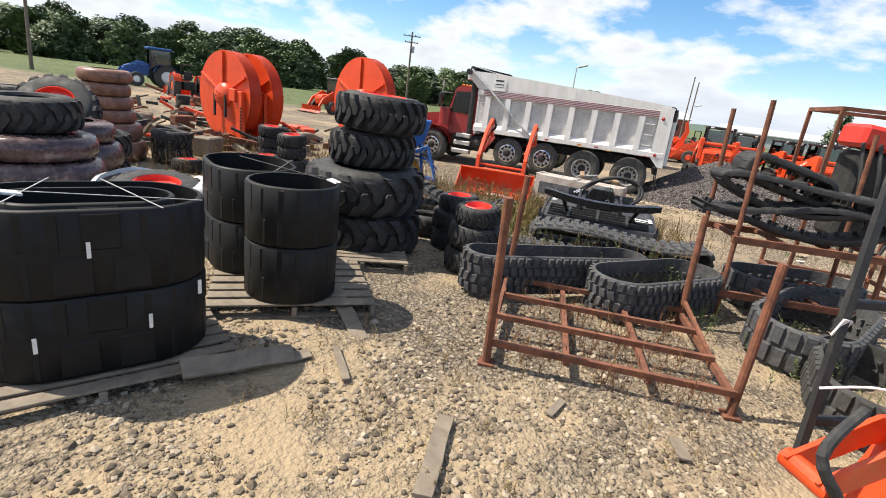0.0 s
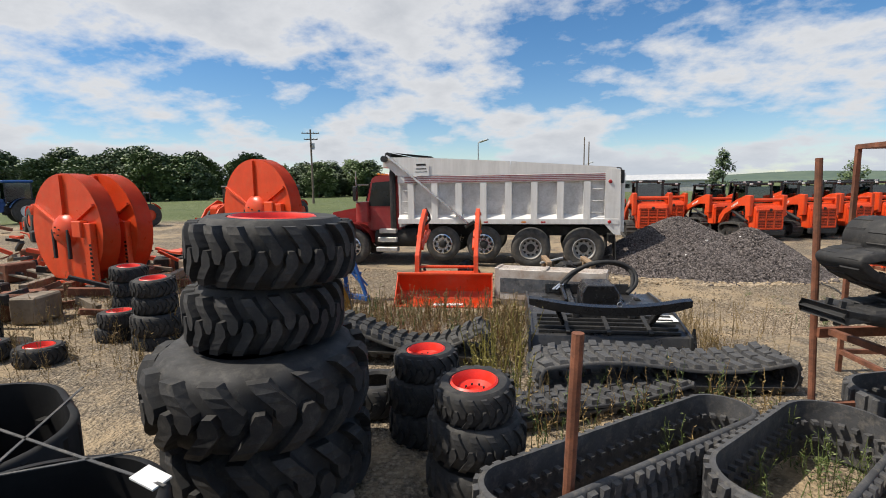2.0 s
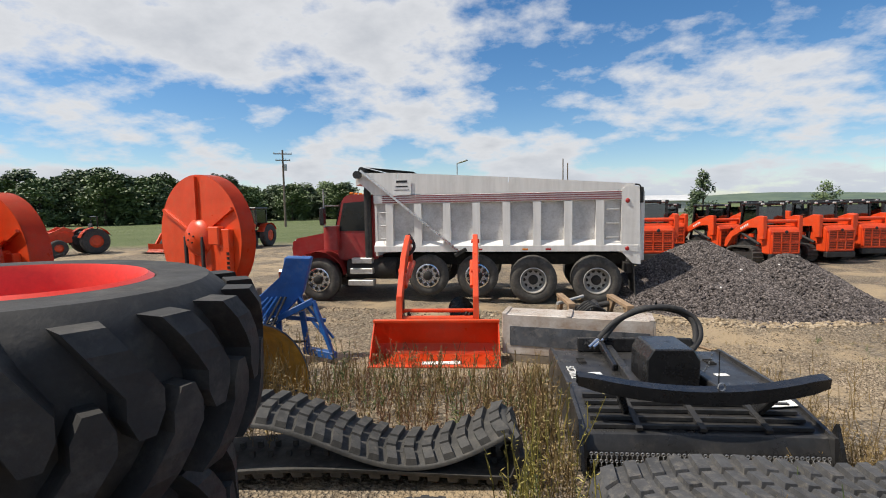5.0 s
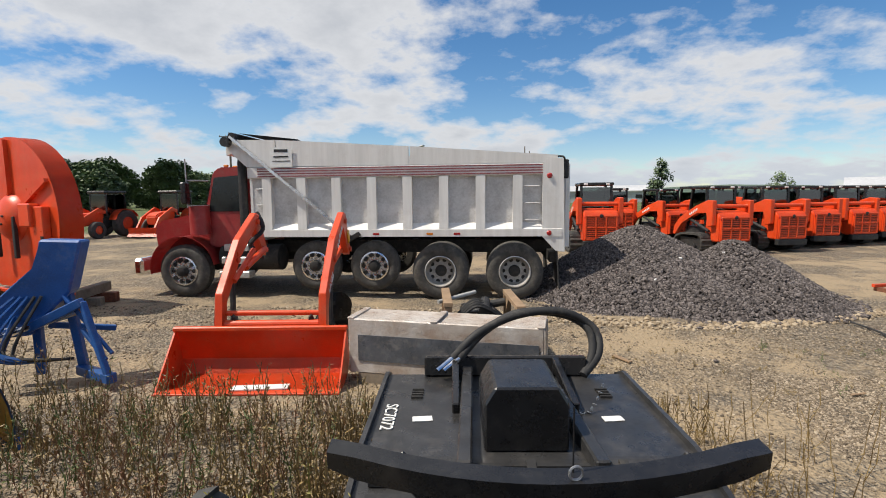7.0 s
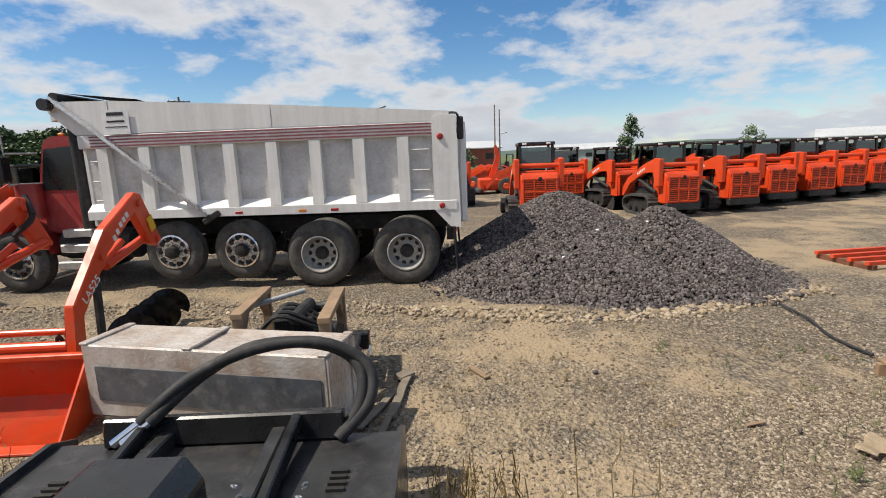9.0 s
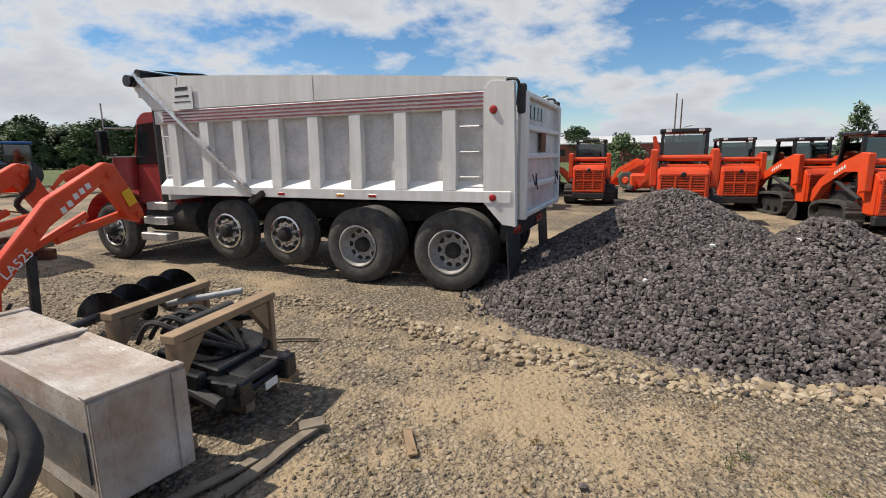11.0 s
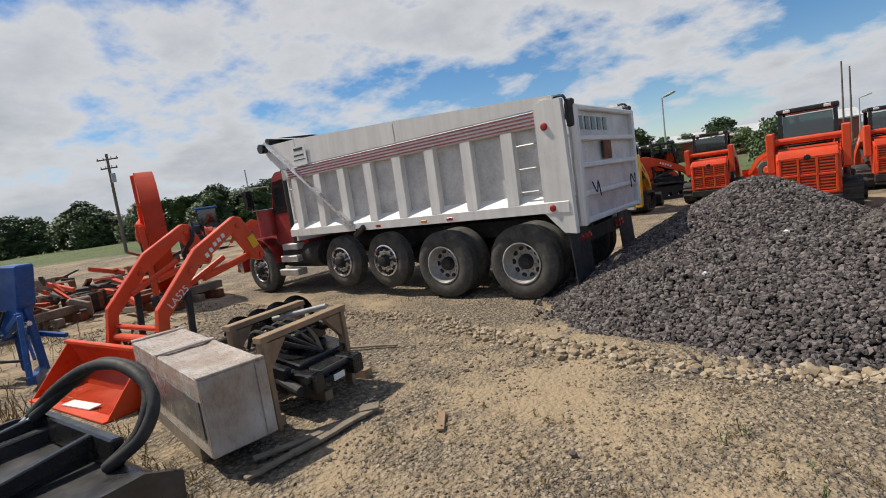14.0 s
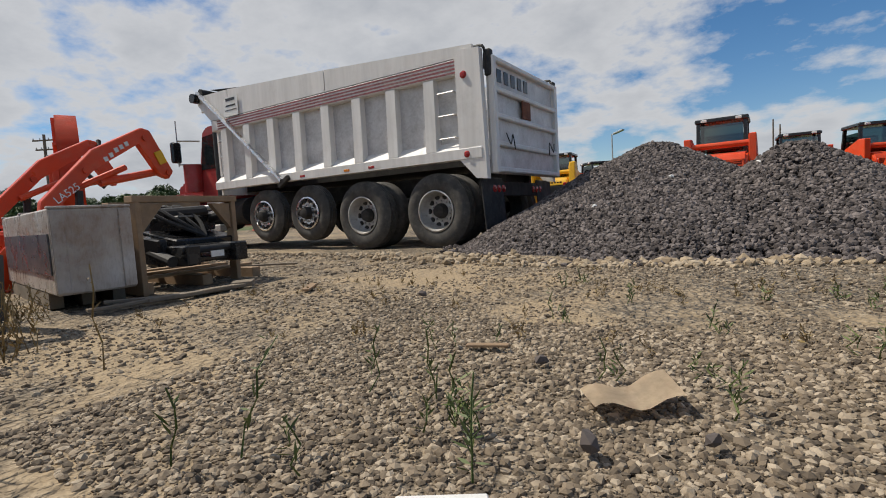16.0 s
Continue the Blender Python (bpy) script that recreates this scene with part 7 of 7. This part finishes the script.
def tractor(body, m, label, big=1.0, cab=True, group="far tractors"):
    t = thing("tractor", m, label, "tractor", group)
    for s in (-1, 1):
        for y, R, w in ((-0.7, 0.68, 0.4), (0.95, 0.42, 0.28)):
            bm = bmesh.new()
            lathe(bm, [(R * 0.5, -w / 2), (R * 0.9, -w / 2), (R, -w * 0.35), (R, w * 0.35), (R * 0.9, w / 2), (R * 0.5, w / 2)], 24, pose(s * 0.75, y, R, 0, 90, 0))
            wh = part("wheel", bm, RUBBER_DUSTY, t, smooth=40)
            bm = bmesh.new()
            lathe(bm, [(0, 0.02), (R * 0.3, 0.03), (R * 0.52, -0.02)], 20, pose(s * (0.75 + w * 0.42), y, R, 0, 90 * s, 0))
            part("rim", bm, LABEL_WHITE if body is BLUE else ORANGE_DARK, wh)
    bm = bmesh.new()
    prism(bm, [(0.1, 0.65), (1.5, 0.6), (1.55, 1.05), (1.3, 1.22), (0.1, 1.3)], 0.62, pose(0.31, 0, 0, 0, 0, 90))
    bmesh.ops.bevel(bm, geom=bm.edges[:], offset=0.06, segments=2, affect="EDGES")
    part("hood", bm, body, t, smooth=40)
    bm = bmesh.new()
    box(bm, (0, -0.4, 0.75), (0.7, 1.2, 0.5), bevel=0.04)
    part("transmission", bm, CHASSIS, t)
    for s in (-1, 1):
        bm = bmesh.new()
        rows = []
        for x in (s * 0.5, s * 0.95):
            rows.append([(x, -0.7 + 0.76 * math.cos(a), 0.68 + 0.76 * math.sin(a)) for a in np.linspace(0.3, 2.7, 9)])
        sheet(bm, rows)
        bmesh.ops.solidify(bm, geom=bm.faces[:], thickness=0.03)
        part("fender", bm, body, t)
    if cab:
        for x, y in ((-0.5, -1.0), (0.5, -1.0), (-0.5, 0.1), (0.5, 0.1)):
            bm = bmesh.new()
            beam(bm, (x, y, 1.1), (x * 0.95, y, 2.25), 0.07, 0.07, (0, 1, 0))
            part("cab_post", bm, BLACK, t)
        bm = bmesh.new()
        box(bm, (0, -0.45, 2.3), (1.15, 1.35, 0.14), bevel=0.04)
        part("roof", bm, BLACK if body is not BLUE else BLUE, t)
        for c, sz in (((0, 0.12, 1.7), (0.95, 0.012, 1.0)), ((0, -1.02, 1.7), (0.95, 0.012, 1.0)), ((0.49, -0.45, 1.7), (0.012, 1.05, 1.0)), ((-0.49, -0.45, 1.7), (0.012, 1.05, 1.0))):
            bm = bmesh.new()
            box(bm, c, sz)
            part("window_pane", bm, CAB_GLASS, t)
    else:
        bm = bmesh.new()
        tube(bm, [(-0.45, -0.95, 1.0), (-0.45, -0.95, 2.0), (0.45, -0.95, 2.0), (0.45, -0.95, 1.0)], 0.04, 8)
        part("roll_bar", bm, BLACK, t)
        bm = bmesh.new()
        box(bm, (0, -0.5, 1.15), (0.5, 0.5, 0.14), bevel=0.05)
        box(bm, (0, -0.75, 1.4), (0.5, 0.1, 0.45), (8, 0, 0), 0.04)
        part("seat", bm, BLACK_MATT, t)
    # loader arms and bucket
    for s in (-1, 1):
        bm = bmesh.new()
        prism(bm, [(0.2, 1.35), (0.6, 1.5), (1.6, 1.0), (2.1, 0.3), (2.0, 0.2), (1.45, 0.85), (0.6, 1.3), (0.25, 1.2)], 0.08, pose(s * 0.5 + 0.04, 0, 0, 0, 0, 90))
        part("lift_arm", bm, body, t)
    bm = bmesh.new()
    sheet(bm, [[(x, y, z) for x in (-0.85, 0.85)] for y, z in ((2.7, 0.05), (2.25, 0.05), (2.1, 0.2), (2.12, 0.5))])
    bmesh.ops.solidify(bm, geom=bm.faces[:], thickness=0.02)
    part("bucket", bm, body if body is not BLUE else BLACK_MATT, t)
    return t


tractor(BLUE, pose(-33.2, 27.0, 0, 0, 0, 150), "blue cab tractor parked by the meadow").scale = (1.25, 1.25, 1.25)
tractor(ORANGE, pose(-17.0, 27.5, 0, 0, 0, 170), "orange cab tractor with a loader bucket")
tractor(ORANGE, pose(-14.2, 29.0, 0, 0, 0, 175), "orange cab tractor with a loader bucket")
tractor(ORANGE_DARK, pose(-22.0, 25.0, 0, 0, 0, 150), "faded orange tractor among implements", cab=False)
tractor(ORANGE, pose(-0.9, 27.5, 0, 0, 0, 120), "orange open tractor with a front loader", cab=False)
tractor(ORANGE, pose(-2.6, 30.0, 0, 0, 0, 100), "orange open tractor with a front loader", cab=False)
tractor(ORANGE, pose(6.0, 33.0, 0, 0, 0, 60), "orange open tractor behind the loaders", cab=False)
tractor(ORANGE_DARK, pose(7.4, 30.5, 0, 0, 0, 80), "orange open tractor behind the loaders", cab=False)
tractor(ORANGE, pose(-24.5, 22.0, 0, 0, 0, 60), "orange open tractor among implements", cab=False)


def work_cart():
    t = thing("utility_vehicle", pose(-2.7, 24.6, 0, 0, 0, 8), "grey dump-bed utility vehicle with a red seat row", "utility vehicle")
    bm = bmesh.new()
    box(bm, (0, 0, 1.35), (1.5, 1.7, 1.0), bevel=0.02)
    part("cargo_box", bm, ALLOY_DULL, t, "dull grey cargo box")
    bm = bmesh.new()
    box(bm, (0.6, 0.2, 0.65), (2.8, 1.4, 0.3), bevel=0.04)
    part("chassis", bm, BLACK_MATT, t)
    bm = bmesh.new()
    for x, y in ((0.9, -0.6), (0.9, 0.9), (1.9, -0.6), (1.9, 0.9)):
        beam(bm, (x, y, 0.8), (x, y, 2.05), 0.06, 0.06, (0, 1, 0))
    part("canopy_post", bm, BLACK, t)
    bm = bmesh.new()
    box(bm, (1.4, 0.15, 2.08), (1.3, 1.7, 0.07), bevel=0.02)
    part("canopy", bm, BLACK, t)
    bm = bmesh.new()
    box(bm, (1.2, 0.15, 1.15), (0.5, 1.3, 0.5), bevel=0.05)
    part("seat", bm, RIM_RED, t, "red bench seat")
    for x in (-0.4, 1.7):
        for y in (-0.7, 0.85):
            bm = bmesh.new()
            lathe(bm, [(0.15, -0.12), (0.36, -0.12), (0.4, 0), (0.36, 0.12), (0.15, 0.12)], 20, pose(x, y, 0.4, 90, 0, 0))
            part("wheel", bm, RUBBER, t)


work_cart()


def mini_excavator():
    t = thing("excavator_arm", pose(5.6, 31.0, 0, 0, 0, 0), "raised orange excavator boom behind the loaders", "excavator")
    bm = bmesh.new()
    prism(bm, [(-0.2, 0.8), (0.2, 0.8), (0.45, 1.9), (0.25, 2.5), (0.12, 2.45), (0.2, 1.9)], 0.2, pose(0.1, 0, 0, 0, 0, 0))
    part("boom", bm, ORANGE, t)
    bm = bmesh.new()
    box(bm, (0, 0.1, 0.5), (1.3, 1.4, 0.6), bevel=0.08)
    part("house", bm, ORANGE, t)
    for s in (-1, 1):
        bm = bmesh.new()
        box(bm, (s * 0.6, 0.1, 0.16), (0.3, 1.7, 0.32), bevel=0.1)
        part("crawler", bm, RUBBER_DUSTY, t)


mini_excavator()


def implement_heap(x, y, rz, seed, label):
    """Rows of dark implements and beams at the back of the yard."""
    rng = random.Random(seed)
    t = thing("implement_pile", pose(x, y, 0, 0, 0, rz), label, "implement pile", "implement piles")
    mats = (RUST, CHASSIS, BLACK_MATT, WOOD, RUST, ORANGE_DARK)
    for k in range(14):
        bm = bmesh.new()
        a = (rng.uniform(-1.6, 1.6), rng.uniform(-0.7, 0.7), rng.uniform(0.05, 0.55))
        b = (a[0] + rng.uniform(-1.2, 1.2), a[1] + rng.uniform(-0.4, 0.4), max(0.05, a[2] + rng.uniform(-0.3, 0.35)))
        beam(bm, a, b, rng.uniform(0.05, 0.16), rng.uniform(0.04, 0.14), bevel=0.006)
        part("beam", bm, rng.choice(mats), t)
    for k in range(3):
        bm = bmesh.new()
        box(bm, (rng.uniform(-1.3, 1.3), rng.uniform(-0.4, 0.4), 0.25), (rng.uniform(0.4, 0.9), rng.uniform(0.3, 0.6), 0.45), (0, 0, rng.uniform(0, 90)), 0.03)
        part("housing", bm, rng.choice(mats), t)


for i, (x, y, rz) in enumerate(((-7.0, 6.2, 20), (-9.5, 5.6, 40), (-10.5, 9.5, 15), (-11.8, 7.0, 60), (-9.0, 11.5, 10), (-12.5, 12.0, 30), (-14.0, 9.0, 0), (-15.0, 15.0, 20), (-18.0, 12.0, 50), (-20.0, 17.5, 10), (-7.2, 10.3, 12))):
    implement_heap(x, y, rz, 40 + i, "heap of rusty beams and dark implement parts")


def far_rail_pile():
    for i, (x, y, rz) in enumerate(((10.45, 12.6, 8),)):
        t = thing("steel_skid", pose(x, y, 0, 0, 0, rz), "low rusty red steel skid lying on gravel", "steel skid", "steel skids")
        for k in range(4):
            bm = bmesh.new()
            beam(bm, (-0.7, -0.45 + 0.3 * k, 0.12), (0.7, -0.45 + 0.3 * k, 0.12), 0.07, 0.06, bevel=0.005)
            part("skid_rail", bm, ORANGE_DARK, t)
        for s in (-0.6, 0.0, 0.6):
            bm = bmesh.new()
            beam(bm, (s, -0.5, 0.05), (s, 0.5, 0.05), 0.08, 0.09, bevel=0.005)
            part("cross_beam", bm, RUST, t)


far_rail_pile()


def crate_base():
    t = thing("crate_base", pose(7.55, 8.0, 0, 0, 0, -14), "reddish brown wooden crate base lying on gravel", "crate base")
    for y in (-0.42, 0.0, 0.42):
        bm = bmesh.new()
        box(bm, (0, y, 0.06), (1.25, 0.05, 0.12), bevel=0.005)
        part("runner", bm, WOOD_NEW, t)
    for k in range(6):
        bm = bmesh.new()
        box(bm, (-0.56 + 0.224 * k, 0, 0.132), (0.07, 0.98, 0.022), bevel=0.003)
        part("slat", bm, WOOD_NEW, t)


crate_base()
bm = bmesh.new()
tube(bm, [(7.5, 10.5, 0.03), (7.42, 9.9, 0.05), (7.3, 9.4, 0.03), (7.3, 8.9, 0.04)], 0.014, 6, 6)
tagged(part("cable", bm, RUBBER, smooth=50), "dark cable lying loose on gravel", "cable")

# ---------- boards, litter, weeds ----------


def board(m, size, label, mat=WOOD):
    bm = bmesh.new()
    box(bm, (0, 0, size[2] / 2), size, bevel=0.003)
    bmesh.ops.subdivide_edges(bm, edges=[e for e in bm.edges if e.calc_length() > size[0] * 0.8], cuts=4)
    for v in bm.verts:
        v.co.y += 0.01 * noise.noise(v.co * 4)
        v.co.z += 0.008 * noise.noise(v.co * 3 + Vector((5, 0, 0)))
    ob = part("board", bm, mat)
    ob.matrix_basis = m
    return tagged(ob, label, "board", "loose boards")


board(pose(3.04, 8.42, 0.02, 0, 0, 84), (0.75, 0.07, 0.025), "split brown board lying on gravel")
board(pose(2.92, 8.28, 0.015, 0, 2, 72), (0.85, 0.06, 0.02), "split brown board lying on gravel")
board(pose(3.05, 8.76, 0.03, 3, 0, 40), (0.16, 0.1, 0.03), "short brown board end on gravel")
board(pose(2.98, 7.96, 0.02, 0, 0, 80), (0.5, 0.05, 0.02), "split brown board lying on gravel")
board(pose(3.72, 8.82, 0.01, 0, 0, 120), (0.26, 0.055, 0.018), "pale splinter of wood on gravel", WOOD_NEW)
board(pose(1.78, -1.15, 0.02, 0, 1, 100), (0.75, 0.11, 0.03), "grey weathered plank lying on gravel")
board(pose(0.75, -0.55, 0.02, 0, 0, 130), (0.5, 0.06, 0.02), "grey lath lying on gravel")
board(pose(0.42, -0.62, 0.015, 0, 3, 60), (0.18, 0.12, 0.012), "pale scrap of board on gravel")
board(pose(3.25, -0.3, 0.015, 0, 0, 100), (0.22, 0.09, 0.02), "pale scrap of board on gravel")
board(pose(2.4, -0.25, 0.012, 0, 0, 70), (0.25, 0.06, 0.018), "grey scrap of lath on gravel")
board(pose(0.35, 0.2, 0.05, 10, 12, -40), (0.85, 0.14, 0.03), "grey pallet board fallen on gravel")
board(pose(0.18, -1.0, 0.08, 30, 6, 60), (0.8, 0.15, 0.03), "grey pallet board leaning on a pallet")
board(pose(1.85, 10.0, 0.02, 0, 0, 20), (0.7, 0.04, 0.02), "brown stick lying on gravel")
board(pose(5.62, 7.85, 0.012, 0, 0, 10), (0.16, 0.025, 0.012), "pale sliver of wood on gravel", WOOD_NEW)


def cardboard():
    bm = bmesh.new()
    rows = []
    for j in range(5):
        rows.append([(-0.11 + 0.22 * i / 10, -0.06 + 0.03 * j + 0.008 * math.sin(i), 0.012 + 0.011 * math.sin(i * 0.75 + 0.5) + 0.006 * j * (i / 10) + 0.01 * (i / 10) ** 2) for i in range(11)])
    sheet(bm, rows)
    bmesh.ops.solidify(bm, geom=bm.faces[:], thickness=0.004)
    ob = part("cardboard_scrap", bm, CARD, smooth=50)
    ob.matrix_basis = pose(6.17, 7.53, 0.01, 0, 0, 32)
    tagged(ob, "curled tan cardboard scrap lying on gravel", "cardboard scrap")
    for x, y, s in ((6.14, 7.25, 0.032), (6.36, 7.36, 0.022), (5.86, 7.75, 0.025), (4.75, 8.75, 0.03)):
        tagged(stones("dark_stone", np.array([(x, y, 0.02)]), np.array([s]), STONES_GREY, 0.8, 0.25, int(x * 100)), "dark grey stone among pale gravel", "stone", "dark stones")
    bm = bmesh.new()
    box(bm, (0, 0, 0.01), (0.16, 0.06, 0.012), (0, 4, 0), 0.003)
    ob = part("paper_scrap", bm, LABEL_WHITE)
    ob.matrix_basis = pose(5.98, 6.93, 0.012, 0, 0, 35)
    tagged(ob, "white paper scrap lying on gravel", "paper scrap")


cardboard()


def weeds(name, spots, height, material, label, seed, leaf=0.025, leaves=14, stalks=3, slim=0.14):
    """Stalks with small leaves and seed heads, joined."""
    rng = random.Random(seed)
    verts, faces = [], []

    def quad(a, b, c, d):
        i = len(verts)
        verts.extend((a, b, c, d))
        faces.append((i, i + 1, i + 2, i + 3))
    for x, y in spots:
        for k in range(rng.randint(1, stalks)):
            h = rng.uniform(*height)
            lean = Vector((rng.gauss(0, 0.16), rng.gauss(0, 0.16), 1))
            base = Vector((x + rng.gauss(0, 0.03), y + rng.gauss(0, 0.03), 0))
            prev = base
            w = 0.0025 + 0.003 * h
            for q in range(1, 5):
                nx = base + lean * (h * q / 4) + Vector((rng.gauss(0, 0.012), rng.gauss(0, 0.012), 0))
                sd = Vector((w, 0, 0)) if q % 2 else Vector((0, w, 0))
                for sd in (Vector((w, 0, 0)), Vector((0, w, 0))):
                    quad(prev - sd, prev + sd, nx + sd * 0.6, nx - sd * 0.6)
                prev = nx
            for q in range(leaves):
                f = rng.uniform(0.08, 1.02)
                p = base + lean * (h * f)
                d = Vector((rng.gauss(0, 0.7), rng.gauss(0, 0.7), rng.uniform(0.1, 1.5))).normalized()
                s = leaf * 0.85 * rng.uniform(0.5, 1.4) * (1.5 - 0.7 * f)
                sd = d.orthogonal().normalized() * s * slim
                p2 = p + d * s * rng.uniform(0.8, 1.8)
                quad(p, (p + p2) / 2 + sd, p2, (p + p2) / 2 - sd)
    me = bpy.data.meshes.new(name)
    me.from_pydata(verts, [], faces)
    me.materials.append(material)
    return tagged(new(name, me), label, "weeds", kind="stuff")


rw = random.Random(77)
WEED_GOLD = leaf_material("yellow_green_weed", (0.14, 0.12, 0.025), (0.34, 0.29, 0.07))


def scatter(n, x0, x1, y0, y1):
    return [(rw.uniform(x0, x1), rw.uniform(y0, y1)) for _ in range(n)]


weeds("dry_weeds", scatter(230, -1.4, 1.15, 5.7, 7.3) + scatter(90, 0.98, 1.22, 4.6, 7.0), (0.15, 0.55), WEED_DRY, "dry golden weeds before the orange bucket", 1, 0.03, 16)
weeds("reddish_weeds", scatter(120, -1.6, 1.1, 5.6, 7.2), (0.12, 0.42), WEED_RED, "low reddish weeds before the orange bucket", 2, 0.026, 18)
weeds("green_weeds", scatter(50, -1.4, 1.2, 5.6, 7.2) + scatter(60, 0.9, 3.6, 2.6, 4.6), (0.15, 0.5), WEED_GREEN, "sparse green weeds among dry stalks", 3, 0.032, 18)
weeds("dry_weeds", scatter(70, 0.5, 3.6, 2.9, 4.2), (0.15, 0.5), WEED_DRY, "tall dry weeds among the old tracks", 4, 0.03, 16)
weeds("dry_weeds", scatter(260, -3.9, -1.2, 5.0, 7.4), (0.2, 0.7), WEED_DRY, "tall dry weeds round the blue plow", 5, 0.03, 16)
weeds("dry_weeds", scatter(420, -9.0, -3.0, 3.5, 9.0), (0.15, 0.6), WEED_DRY, "tall dry weeds round the stored implements", 6, 0.03, 14)
weeds("dry_weeds", scatter(130, 3.3, 3.9, 4.8, 7.2) + scatter(50, 2.9, 4.2, 4.6, 5.4), (0.08, 0.36), WEED_DRY, "dry weeds beside the brush cutter", 7, 0.024, 12)
weeds("dry_weeds", scatter(80, 1.0, 2.9, 7.15, 7.6), (0.06, 0.22), WEED_DRY, "short dry weeds along the wrapped crate", 8, 0.022, 12)
weeds("green_weeds", scatter(40, 2.6, 3.8, 1.9, 3.1) + scatter(30, 4.0, 4.8, 0.9, 2.4), (0.12, 0.4), WEED_GREEN, "green weeds growing through the old tracks", 9, 0.03, 18)
weeds("red_stems", scatter(150, 1.75, 3.55, 0.2, 1.85), (0.08, 0.3), WEED_RED, "thin reddish weeds growing through the rusty rack", 10, 0.018, 12)
weeds("sparse_weeds", scatter(90, 0.2, 3.8, -2.4, 0.6), (0.04, 0.14), WEED_DRY, "short dry weeds on open gravel", 11, 0.02, 12)
weeds("sparse_weeds", scatter(46, 5.4, 8.6, 7.2, 9.4), (0.04, 0.13), WEED_GREEN, "tiny green weeds on open gravel", 12, 0.02, 12)
weeds("sparse_weeds", scatter(60, 3.4, 7.0, 7.6, 10.0), (0.02, 0.07), WEED_DRY, "tiny dry weeds on open gravel", 13, 0.018, 12)
weeds("tall_weeds", [(5.69, 7.33), (5.88, 7.2), (5.42, 6.9), (5.36, 6.84), (5.9, 7.2), (5.78, 7.2), (5.5, 7.3), (5.95, 7.05), (5.6, 6.95)], (0.1, 0.28), WEED_GREEN, "slender green weeds close to the ground", 14, 0.026, 16, 1, 0.1)
weeds("tall_weeds", [(5.86, 7.24)] * 5, (0.04, 0.09), WEED_GREEN, "leafy green weed clump in gravel", 15, 0.034, 8, 2, 0.08)
weeds("stalks", scatter(26, 3.5, 4.6, 5.6, 7.4), (0.3, 0.6), WEED_DRY, "thin tall dry stalks on the yard", 16, 0.02, 10, 1)
weeds("tall_weeds", scatter(46, 0.75, 1.3, 3.0, 5.3), (0.45, 0.85), WEED_GOLD, "tall yellow-green weeds between tyres and cutter", 17, 0.03, 26, 2)
